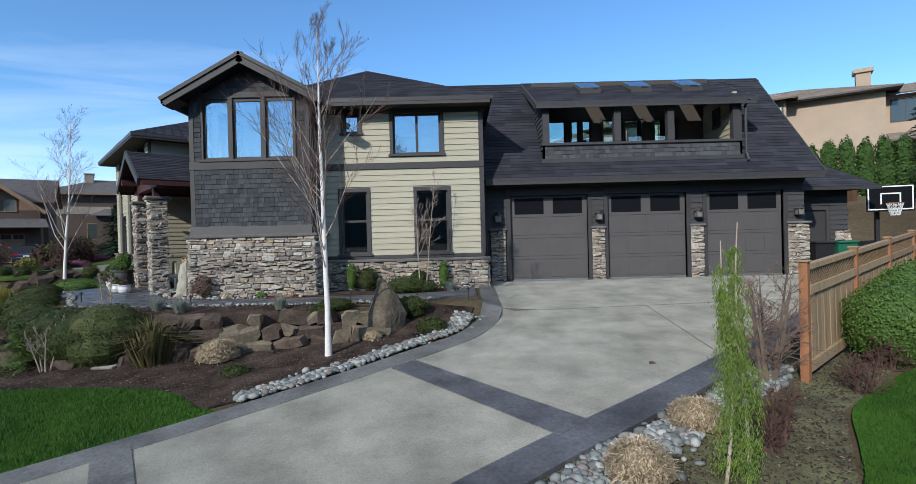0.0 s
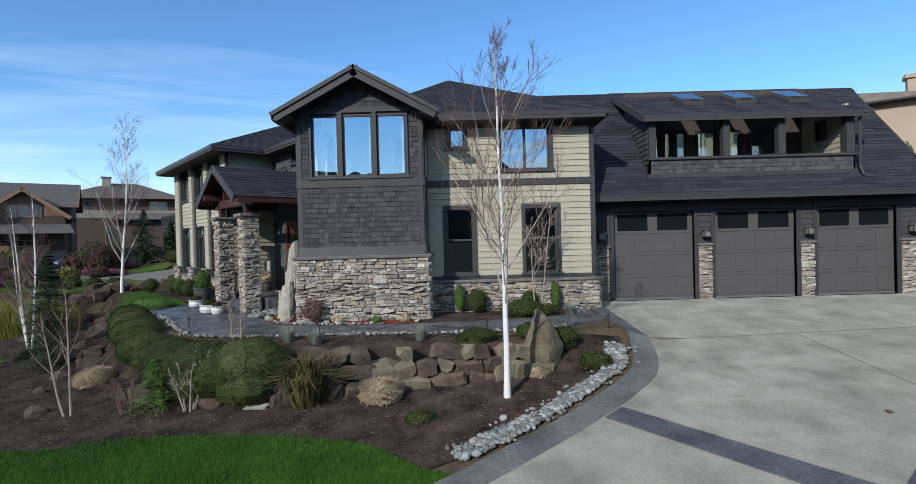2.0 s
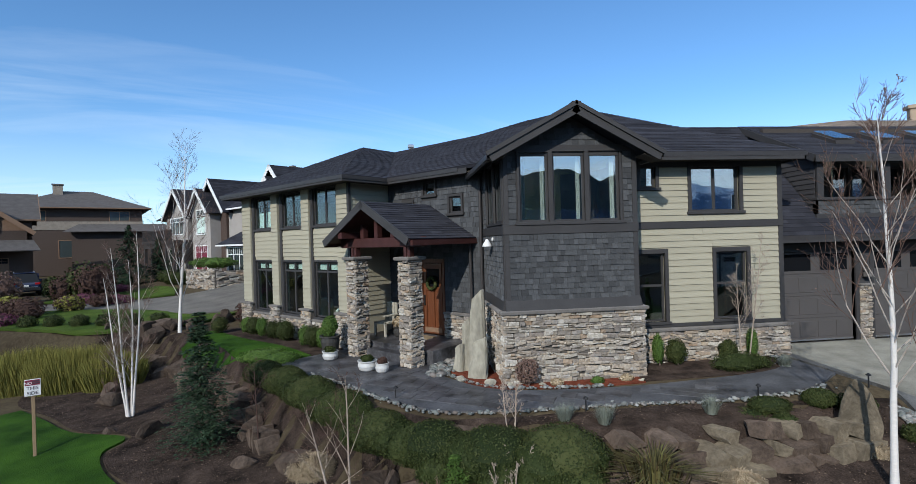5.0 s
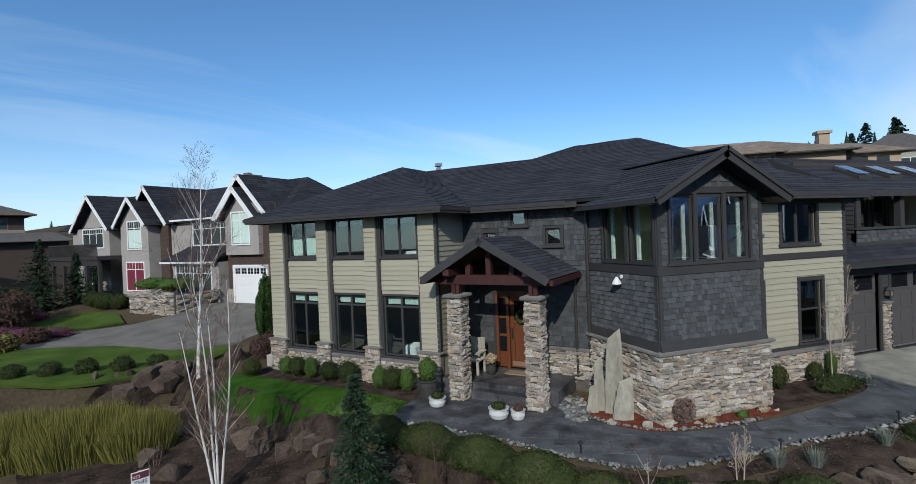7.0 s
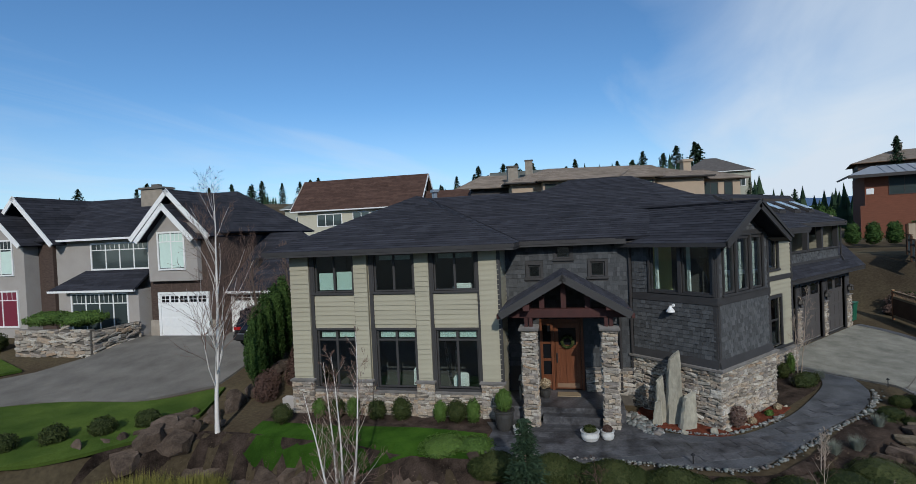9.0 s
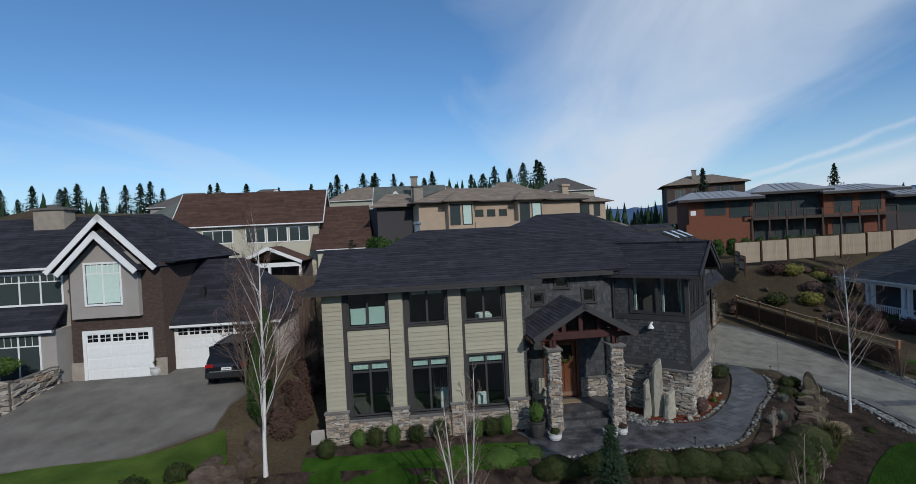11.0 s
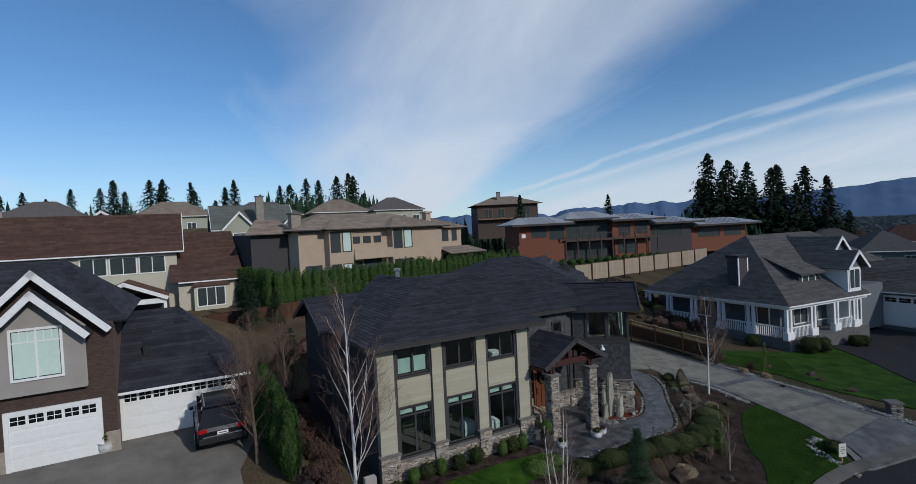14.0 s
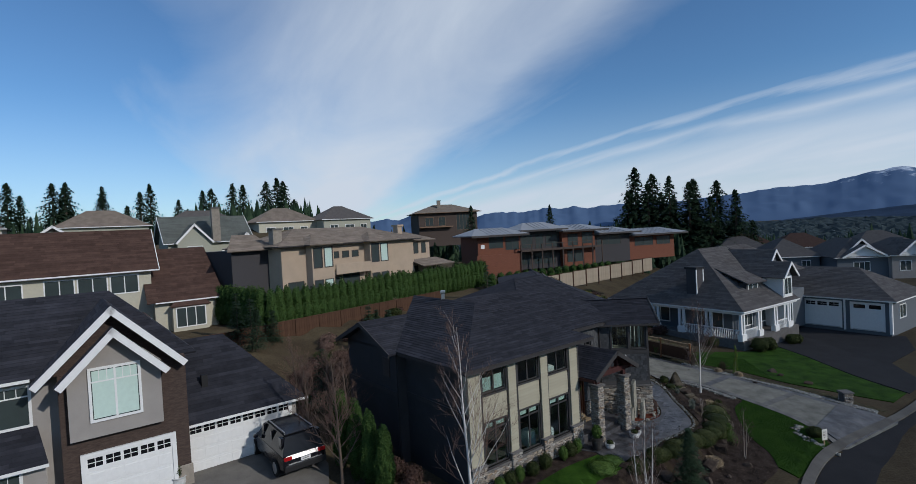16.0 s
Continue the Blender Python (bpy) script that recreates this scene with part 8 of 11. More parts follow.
# ---- neighbouring houses ----
def far_window(face, s0, s1, z0, z1, d, parent, trim=None, cols=2, rows=1, t=0.09, glass=None, shade=None):
    """A framed window set on a far wall: trim, mullions, a recessed pane."""
    trim = trim or M_WHITE
    bm = bmesh.new()
    m = face.m
    ring_frame(bm, s0 - t, s1 + t, z0 - t, z1 + t, d - 0.05, d + 0.06, t, m)
    ob = part("window", bm, trim, parent)
    for k in range(1, cols):
        c = s0 + (s1 - s0) * k / cols
        part("mullion", boxes(((c - 0.035, d - 0.03, z0), (c + 0.035, d + 0.02, z1)), m=m), trim, ob)
    if rows > 1:
        bm = bmesh.new()
        c = z1 - (z1 - z0) * 0.24
        box(bm, (s0, d - 0.025, c - 0.025), (s1, d + 0.02, c + 0.025), m)
        for k in range(1, cols * 3):
            c = s0 + (s1 - s0) * k / (cols * 3)
            box(bm, (c - 0.012, d - 0.02, z1 - (z1 - z0) * 0.24), (c + 0.012, d + 0.015, z1), m)
        tagged(part("glazing_bar", bm, trim, ob), kind="stuff")
    part("pane", boxes(((s0, d - 0.012, z0), (s1, d - 0.004, z1)), m=m), glass or M_FARGLASS, ob)
    if shade:
        part("blind", boxes(((s0 + 0.03, d - 0.016, z0 + (z1 - z0) * shade[0]), (s1 - 0.03, d - 0.013, z0 + (z1 - z0) * shade[1])), m=m), M_BLIND, ob)
    return ob


M_FARGLASS = material("dim reflecting glass", (0.05, 0.065, 0.065), 0.06, vary=0.1, scale=0.7, bump=0.0, spec=0.8)


def gable_front(face, parent, sc, half, z_eave, z_peak, d, back, roof, trim, wide=0.24):
    """Two roof slopes over a front gable with white barge boards."""
    for sg in (-1, 1):
        ring = [face(sc + sg * half, d, z_eave), face(sc + sg * half, back, z_eave), face(sc, back, z_peak), face(sc, d, z_peak)]
        roof_plane(parent, ring if sg > 0 else [ring[1], ring[0], ring[3], ring[2]], roof, 0.2)
        bar("barge_board", face(sc + sg * half, d - 0.03, z_eave + 0.03), face(sc, d - 0.03, z_peak + 0.03), 0.06, wide, trim, parent)


def solid(name, face, a, b, mat, parent, label=""):
    return part(name, boxes((a, b), m=face.m), mat, parent, label)


def gable_wall(face, s0, s1, z0, zp, d0, d1, mat, parent, zs=None):
    bm = bmesh.new()
    prism(bm, [face(s0, d0, z0), face(s1, d0, z0), face((s0 + s1) / 2, d0, zp)], face(0, d1, 0) - face(0, d0, 0))
    return part("gable_wall", bm, mat, parent)


def grey_neighbour():
    F = WING
    h = empty("house", F(-40, 14, 0.8), "grey stucco house with white gables and white garage doors", "house")
    Z = 0.75
    solid("wall", F, (-39.55, 11.35, Z), (-35.5, 17, 6.2), M_BROWNSHAKE, h, "brown shingled wall")
    solid("wall", F, (-39.3, 11.05, 3.8), (-36.4, 11.4, 6.2), M_STUCCO, h, "grey stucco bay")
    gable_wall(F, -39.35, -36.35, 6.19, 7.65, 11.05, 11.4, M_STUCCO, h)
    gable_wall(F, -40.0, -35.7, 6.19, 8.2, 11.42, 11.7, M_BROWNSHAKE, h)
    gable_front(F, h, -37.88, 2.42, 6.0, 8.5, 10.9, 17.0, M_ROOF, M_WHITE)
    gable_front(F, h, -37.88, 1.75, 5.9, 7.74, 10.55, 11.3, M_ROOF, M_WHITE)
    far_window(F, -38.6, -37.15, 4.45, 6.25, 11.03, h, cols=2, rows=2, shade=(0.02, 0.98))
    solid("stone_foot", F, (-39.6, 11.28, Z - 0.1), (-39.05, 11.36, 1.75), M_BUFF, h); solid("stone_foot", F, (-36.0, 11.28, Z - 0.1), (-35.45, 11.36, 1.75), M_BUFF, h)
    bm = bmesh.new()
    ring_frame(bm, -39.05, -36.0, Z, 3.2, 11.25, 11.36, 0.15, F.m, 0.02)
    part("door_casing", bm, M_WHITE, h)
    garage_door(h, F, -38.9, -36.15, Z + 0.12, 3.05, 11.28, M_WHITE, (5, 0.3), 4, 5, "white sectional garage door")
    # second garage
    solid("wall", F, (-35.5, 12.35, Z - 0.2), (-30.75, 17.5, 3.1), M_STUCCO, h, "grey stucco garage wall")
    roof_plane(h, [F(-36.0, 11.8, 3.12), F(-30.4, 11.8, 3.12), F(-33.1, 15.6, 6.1), F(-36.0, 15.6, 6.1)], M_ROOF, 0.2)
    roof_plane(h, [F(-30.4, 11.8, 3.12), F(-30.4, 19.4, 3.12), F(-33.1, 15.6, 6.1)], M_ROOF, 0.2)
    roof_plane(h, [F(-30.4, 19.4, 3.12), F(-36, 19.4, 3.12), F(-36, 15.6, 6.1), F(-33.1, 15.6, 6.1)], M_ROOF, courses=False)
    gutter(F(-30.35, 11.79, 3.12), F(-35.5, 11.79, 3.12), h, M_WHITE)
    bm = bmesh.new()
    ring_frame(bm, -35.5, -30.98, Z, 3.06, 12.27, 12.36, 0.12, F.m, 0.02)
    part("door_casing", bm, M_WHITE, h)
    garage_door(h, F, -35.38, -31.1, Z + 0.1, 2.93, 12.3, M_WHITE, (8, 0.3), 4, 8, "wide white sectional garage door")
    solid("roof_vent", F, (-34.6, 13.2, 4.2), (-34.35, 13.45, 4.75), M_BLACK, h)
    # middle bay
    solid("wall", F, (-47.0, 12.2, Z - 0.3), (-39.5, 18, 6.2), M_STUCCO, h)
    roof_plane(h, [F(-52.0, 11.7, 6.2), F(-35.0, 11.7, 6.2), F(-37.6, 16.2, 8.75), F(-52.0, 16.2, 8.75)], M_ROOF, 0.2)
    roof_plane(h, [F(-35.0, 20.7, 6.2), F(-52.0, 20.7, 6.2), F(-52.0, 16.2, 8.75), F(-37.6, 16.2, 8.75)], M_ROOF, courses=False)
    roof_plane(h, [F(-35.0, 11.7, 6.2), F(-35.0, 20.7, 6.2), F(-37.6, 16.2, 8.75)], M_ROOF, 0.2)
    solid("wall", F, (-39.6, 17.0, 0.6), (-35.5, 20.2, 6.2), M_BROWNSHAKE, h)
    gutter(F(-40.3, 11.69, 6.2), F(-46.0, 11.69, 6.2), h, M_WHITE)
    far_window(F, -44.1, -40.4, 4.5, 5.85, 12.2, h, cols=4, rows=2)
    roof_plane(h, [F(-45.4, 10.6, 3.45), F(-39.9, 10.6, 3.45), F(-40.2, 12.2, 4.4), F(-44.6, 12.2, 4.4)], M_ROOF, 0.2)
    gutter(F(-39.9, 10.59, 3.45), F(-45.4, 10.59, 3.45), h, M_WHITE)
    solid("wall", F, (-44.6, 11.0, Z - 0.3), (-40.0, 12.2, 3.4), M_STUCCO, h)
    far_window(F, -44.2, -40.7, 1.2, 3.2, 11.0, h, cols=4, rows=2)
    # second gable to the west and the balcony beyond
    solid("wall", F, (-51.0, 11.2, Z - 0.4), (-47.6, 17, 6.1), M_STUCCO, h)
    solid("wall", F, (-47.6, 12.0, Z - 0.4), (-46.6, 17, 6.1), M_BROWNSHAKE, h)
    gable_wall(F, -51.1, -47.5, 6.09, 7.8, 11.2, 11.5, M_STUCCO, h)
    gable_front(F, h, -49.3, 2.05, 5.95, 8.0, 10.8, 16, M_ROOF, M_WHITE)
    gable_front(F, h, -48.4, 2.6, 5.95, 8.75, 11.4, 17, M_ROOF, M_WHITE)
    far_window(F, -50.0, -48.4, 4.4, 6.25, 11.18, h, cols=2, rows=2, shade=(0.02, 0.7))
    far_window(F, -50.3, -48.2, 1.5, 3.4, 11.18, h, cols=2, rows=2, glass=M_MAROON)
    solid("wall", F, (-62, 13.0, Z - 0.6), (-51.0, 18, 6.1), M_STUCCO, h)
    roof_plane(h, [F(-63, 12.4, 6.1), F(-52, 12.4, 6.1), F(-52, 16, 8.4), F(-63, 16, 8.4)], M_ROOF, 0.2)
    gable_wall(F, -59.6, -54.2, 6.0, 8.3, 12.5, 12.9, M_STUCCO, h)
    solid("wall", F, (-59.4, 12.2, Z - 0.6), (-54.6, 13.0, 6.1), M_STUCCO, h)
    gable_front(F, h, -56.9, 2.9, 5.9, 8.7, 11.8, 16, M_ROOF, M_WHITE)
    gable_front(F, h, -51.8, 1.6, 7.2, 8.3, 12.6, 16, M_ROOF, M_WHITE)
    far_window(F, -58.4, -55.4, 4.6, 6.0, 12.18, h, cols=3, rows=2)
    far_window(F, -53.6, -52.2, 4.5, 5.9, 12.98, h, cols=2)
    far_window(F, -58.4, -56.2, 1.0, 3.0, 12.18, h, cols=2)
    part("entry_door", boxes(((-53.2, 12.95, Z), (-51.8, 13.02, 2.9)), m=F.m), M_DOOR, h)
    part("balcony_floor", boxes(((-58.0, 9.6, 3.7), (-51.0, 12.4, 3.95)), ((-57.9, 9.7, 3.3), (-51.1, 9.9, 3.7)), m=F.m), M_FRAME, h)
    for k in range(5):
        part("balcony_post", boxes(((-57.8 + k * 1.65, 9.7, Z - 0.8), (-57.6 + k * 1.65, 9.9, 3.4)), m=F.m), M_FRAME, h)
    rail = part("railing", boxes(((-58.0, 9.62, 4.75), (-51.0, 9.7, 4.83)), m=F.m), M_FRAME, h)
    me = mesh_of(boxes(((-0.02, -0.02, 0), (0.02, 0.02, 0.8))), M_FRAME)
    for k in range(50):
        piece("baluster", me, rail, F.m @ Matrix.Translation((-57.93 + k * 0.14, 9.66, 3.95)))
    ch = solid("chimney", F, (-43.4, 15.0, 7.4), (-41.9, 15.9, 9.1), M_BUFF, h, "buff stone chimney")
    part("cap", boxes(((-43.5, 14.9, 9.1), (-41.8, 16.0, 9.22)), ((-42.9, 15.3, 9.22), (-42.4, 15.6, 9.42)), m=F.m), M_CAP, ch)
    # stone planter with clipped hedge
    pl = thing("stone_planter", boxes(((-44.4, 8.2, 0.2), (-40.0, 8.45, 1.85)), ((-40.25, 8.45, 0.2), (-40.0, 11.0, 1.75)), m=F.m), M_MORTAR, "buff stone planter wall", "planter")
    stone_wall(F, -44.4, -40.0, 0.3, 1.85, 8.2, pl, size=2.2, deep=0.08)
    stone_wall(Face(-47.76 + 90), 8.3, 11.0, 0.3, 1.75, 40.0, pl, size=2.2, deep=0.08)
    shrub("hedge", *F(-42.2, 9.2, 0)[:2], [(-0.9, 1.0, 1.85, 1.2, 1.2, 0.4), (0.5, -0.6, 1.85, 1.2, 1.2, 0.4)], 7000, 0.05, M_LEAF_B, "clipped bright green hedge in a planter", "hedge", "", 61, z=0.4)


grey_neighbour()
sheet("neighbour_drive", [W(-30.6, 12.3, 0)[:2], W(-30.6, 9.2, 0)[:2], (-15.6, 28.2), (-16.9, 27.0), (-19.4, 27.5), (-22.3, 30.1), (-27.0, 31.6), (-33.0, 31.0), (-33.5, 34.5), (-27.5, 35.6), (-22.8, 34.6), W(-40.0, 8.0, 0)[:2], W(-40.0, 11.3, 0)[:2], W(-35.5, 11.3, 0)[:2], W(-35.5, 12.3, 0)[:2]], M_OLDCONC, "weathered grey concrete drive of the grey house", "driveway", lift=0.09, step=0.6)
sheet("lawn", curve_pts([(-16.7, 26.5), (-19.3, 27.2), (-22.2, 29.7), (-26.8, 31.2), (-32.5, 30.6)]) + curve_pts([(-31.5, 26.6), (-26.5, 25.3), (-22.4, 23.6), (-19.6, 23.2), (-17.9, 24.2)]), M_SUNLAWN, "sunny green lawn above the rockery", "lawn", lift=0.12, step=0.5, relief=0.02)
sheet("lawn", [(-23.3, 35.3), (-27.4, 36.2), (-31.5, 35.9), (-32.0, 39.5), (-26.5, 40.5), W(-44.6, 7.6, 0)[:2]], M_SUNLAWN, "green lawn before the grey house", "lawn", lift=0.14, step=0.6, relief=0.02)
for k in range(6):
    x, y = -19.3 - 1.15 * k, 24.35 + 0.2 * k
    shrub("boxwood", x, y, [(0, 0, 0.28, 0.42, 0.42, 0.36)], 2200, 0.03, M_LEAF, "round clipped green shrub on the lawn's edge", "shrub", "round lawn shrubs", 70 + k)
for k, (s, d) in enumerate(((-46.4, 8.6), (-47.6, 8.4), (-48.8, 8.6), (-50.0, 8.8))):
    p = W(s, d, 0)
    shrub("boxwood", p.x, p.y, [(0, 0, 0.5, 0.7, 0.7, 0.55)], 2600, 0.045, M_LEAF, "dense dark green rounded shrub", "shrub", "porch shrubs", 80 + k)
shrub("heather", *W(-50.5, 5.6, 0)[:2], [(0, 0, 0.3, 1.1, 0.9, 0.4), (-1.4, 0.6, 0.3, 0.9, 0.8, 0.4)], 6000, 0.04, M_HEATHER, "purple flowering heather beside the lawn", "shrub", "", 90)
shrub("heather", -26.2, 34.2, [(0, 0, 0.25, 1.2, 0.7, 0.4), (-1.5, 0.9, 0.25, 1.2, 0.8, 0.4), (-2.9, 2.0, 0.25, 1.0, 0.8, 0.4)], 9000, 0.035, M_HEATHER, "purple flowering heather along the drive", "shrub", "", 92)
shrub("heather", -27.0, 26.0, [(0, 0, 0.3, 1.3, 0.8, 0.4), (-1.9, 0.5, 0.3, 1.2, 0.8, 0.35)], 6000, 0.04, M_HEATHER, "purple flowering heather bank", "shrub", "", 91)
for k, (x, y, h) in enumerate(((-15.7, 25.9, 2.9), (-15.2, 26.6, 3.2), (-14.6, 27.3, 3.3), (-14.0, 28.1, 3.4))):
    shrub("column_cypress", x, y, [(0, 0, h * 0.42, 0.46, 0.46, h * 0.46), (0.06, 0, h * 0.72, 0.34, 0.34, h * 0.34)], 9000, 0.045, M_HEDGE, "dark green column cypress between the houses", "conifer", "column cypresses", 100 + k)
for k, (s, d, h) in enumerate(((-30.7, 7.6, 5.4), (-30.9, 10.4, 4.6), (-29.0, 10.5, 4.4), (-28.8, 12.8, 4.6), (-29.6, 15.0, 4.4))):
    p = W(s, d, 0)
    bare_tree("bare_tree", p.x, p.y, h, 0.07, "brown bare deciduous tree between the houses", "tree", "bare trees between the houses", 110 + k, 38, 0.1, 0.38, mat=M_BARK, twig=M_TWIG, levels=3, angle=0.8, kids=(4, 7))
for k in range(9):
    p = W(-28.6 - 0.4 * math.sin(k * 2.1), 4.6 + k * 0.75, 0)
    shrub("winter_shrub", p.x, p.y, [(0, 0, 0.4, 0.5, 0.5, 0.5)], 900, 0.05, M_RUSTTWIG, "russet winter shrub beside the wing", "shrub", "russet shrubs beside the wing", 130 + k, core=0.6)
# rocks that hold the neighbour's lawn
rk = random.Random(77)
for k in range(18):
    t = k / 17
    x, y = (-12.9 - 2.4 * t * 2, 27.6 - 1.7 * t * 2) if t < 0.5 else (-15.3 - 3.2 * (2 * t - 1), 25.9 - 2.9 * (2 * t - 1))
    boulder(x + rk.uniform(-0.15, 0.15), y + rk.uniform(-0.15, 0.15), rk.uniform(0.25, 0.5), rk.uniform(0.25, 0.4), rk.uniform(0.2, 0.36), rk.uniform(0, 180), 330 + k, "grey boulder in the bank between the houses", 0.3)
for k in range(9):
    t = k / 15
    x, y = -17.6 - 6.2 * t + rk.uniform(-0.2, 0.2), 23.0 + 1.6 * t + rk.uniform(-0.2, 0.2)
    boulder(x, y, rk.uniform(0.16, 0.4), rk.uniform(0.16, 0.3), rk.uniform(0.12, 0.24), rk.uniform(0, 180), 300 + k, "grey boulder holding the neighbouring lawn", 0.3)


def block_house(name, face, s0, s1, d0, d1, z0, z1, ridge, wall, roof, label, wins, over=0.6, trim=None, hip=True, chimney=None, courses=True, step=0.25):
    """A far house: walls, hipped or gabled roof, gutters, windows given as (s0, s1, z0, z1, cols)."""
    trim = trim or M_WHITE
    h = empty(name, face((s0 + s1) / 2, d0, z0), label, "house")
    solid("wall", face, (s0, d0, z0 - 1.5), (s1, d1, z1), wall, h)
    a, b, c, d = s0 - over, s1 + over, d0 - over, d1 + over
    e = z1 - 0.05
    half = min(d - c, b - a) / 2
    if hip:
        if b - a >= d - c:
            p, q, mid = a + half, b - half, (c + d) / 2
            P, Q = face(p, mid, ridge), face(q, mid, ridge)
            roof_plane(h, [face(a, c, e), face(b, c, e), Q, P], roof, step, courses=courses)
            roof_plane(h, [face(b, d, e), face(a, d, e), P, Q], roof, step, courses=False)
            roof_plane(h, [face(b, c, e), face(b, d, e), Q], roof, step, courses=courses)
            roof_plane(h, [face(a, d, e), face(a, c, e), P], roof, step, courses=courses)
        else:
            p, q, mid = c + half, d - half, (a + b) / 2
            P, Q = face(mid, p, ridge), face(mid, q, ridge)
            roof_plane(h, [face(a, c, e), face(b, c, e), P], roof, step, courses=courses)
            roof_plane(h, [face(b, c, e), face(b, d, e), Q, P], roof, step, courses=courses)
            roof_plane(h, [face(a, d, e), face(a, c, e), P, Q], roof, step, courses=courses)
            roof_plane(h, [face(b, d, e), face(a, d, e), Q], roof, step, courses=False)
    else:
        mid = (c + d) / 2
        roof_plane(h, [face(a, c, e), face(b, c, e), face(b, mid, ridge), face(a, mid, ridge)], roof, step, courses=courses)
        roof_plane(h, [face(b, d, e), face(a, d, e), face(a, mid, ridge), face(b, mid, ridge)], roof, step, courses=False)
        for s, k in ((s0, 1), (s1, -1)):
            bm = bmesh.new()
            prism(bm, [face(s, d0, z1 - 0.05), face(s, d1, z1 - 0.05), face(s, (d0 + d1) / 2, ridge - 0.25)], face(0.15 * k, 0, 0) - face(0, 0, 0))
            part("gable_wall", bm, wall, h)
            bar("barge_board", face(a if k > 0 else b, c, e + 0.03), face(a if k > 0 else b, mid, ridge + 0.03), 0.06, 0.22, trim, h)
            bar("barge_board", face(a if k > 0 else b, d, e + 0.03), face(a if k > 0 else b, mid, ridge + 0.03), 0.06, 0.22, trim, h)
    gutter(face(b, c - 0.01, e), face(a, c - 0.01, e), h, trim)
    part("soffit", boxes(((a + 0.05, c + 0.05, e - 0.14), (b - 0.05, d0 + 0.02, e - 0.1)), m=face.m), trim, h)
    for w in wins:
        far_window(face, w[0], w[1], w[2], w[3], d0, h, trim, w[4])
    if chimney:
        s, dd, top = chimney
        ch = solid("chimney", face, (s - 0.5, dd - 0.4, z1), (s + 0.5, dd + 0.4, top), M_BUFF, h)
        part("cap", boxes(((s - 0.6, dd - 0.5, top), (s + 0.6, dd + 0.5, top + 0.15)), m=face.m), M_CAP, ch)
    return h


# brown-roofed house behind the grey one
FB = WING
hb = block_house("house", FB, -47, -33.2, 39.6, 45.5, 2.6, 8.75, 12.3, M_CREAM, M_ROOF_BROWN, "cream house under a big brown roof", [(-44.6, -41.8, 7.0, 8.2, 3), (-40.4, -38.6, 6.9, 8.3, 2), (-38.3, -36.4, 6.9, 8.3, 2), (-36.1, -34.2, 6.9, 8.3, 2), (-45, -42, 3.4, 5.2, 3)], hip=False)
solid("wall", FB, (-33.2, 38.4, 1.2), (-28.2, 45, 5.9), M_CREAM, hb)
roof_plane(hb, [FB(-33.8, 37.8, 5.85), FB(-27.7, 37.8, 5.85), FB(-28.2, 43.0, 10.4), FB(-33.8, 43.0, 10.4)], M_ROOF_BROWN, 0.25)
roof_plane(hb, [FB(-27.7, 37.8, 5.85), FB(-27.7, 47.0, 5.85), FB(-28.2, 43.0, 10.4)], M_ROOF_BROWN, 0.25)
gutter(FB(-27.7, 37.79, 5.85), FB(-33.2, 37.79, 5.85), hb, M_WHITE)
solid("bay", FB, (-32.0, 37.5, 1.2), (-29.2, 38.4, 5.4), M_CREAM, hb)
roof_plane(hb, [FB(-32.2, 37.3, 5.4), FB(-29.0, 37.3, 5.4), FB(-29.6, 38.3, 6.0), FB(-31.6, 38.3, 6.0)], M_ROOF_BROWN, 0.25)
far_window(FB, -31.7, -29.5, 3.6, 5.2, 37.5, hb, cols=3)
# its covered terrace
gable_front(FB, hb, -37.0, 3.1, 5.0, 6.4, 34.5, 39.6, M_ROOF_BROWN, M_WHITE, 0.3)
part("terrace_beam", boxes(((-39.9, 34.7, 4.5), (-34.1, 34.95, 4.9)), m=FB.m), M_WHITE, hb)
for s in (-39.8, -37.0, -34.2):
    part("terrace_post", boxes(((s - 0.12, 34.7, 1.2), (s + 0.12, 34.95, 4.5)), m=FB.m), M_WHITE, hb)
solid("terrace_wall", FB, (-40, 39.4, 2.0), (-34, 39.6, 5.0), M_DARKWALL, hb)
# sage houses beyond
hs = block_house("house", WING, -28.5, -18.5, 62, 70, 5, 11.0, 14.6, M_SAGE, M_ROOF_GREEN, "sage house with white trim and a stone chimney", [(-27.0, -25.0, 8.0, 9.6, 2), (-22.0, -20.6, 8.2, 9.6, 2)], hip=False, chimney=(-22.8, 61.6, 15.4))
for sc, hw_, ze, zp, d in ((-25.6, 2.3, 10.9, 13.4, 60.4), (-19.6, 2.6, 9.2, 12.0, 58.8)):
    solid("wall", WING, (sc - hw_ + 0.3, d + 0.4, 5), (sc + hw_ - 0.3, 63, ze), M_SAGE, hs)
    gable_wall(WING, sc - hw_ + 0.2, sc + hw_ - 0.2, ze - 0.02, zp - 0.35, d + 0.4, d + 0.6, M_SAGE, hs)
    gable_front(WING, hs, sc, hw_, ze, zp, d, 64, M_ROOF_GREEN, M_WHITE)
    far_window(WING, sc - 0.8, sc + 0.8, ze - 2.1, ze - 0.5, d + 0.4, hs, M_WHITE, 2, 2)
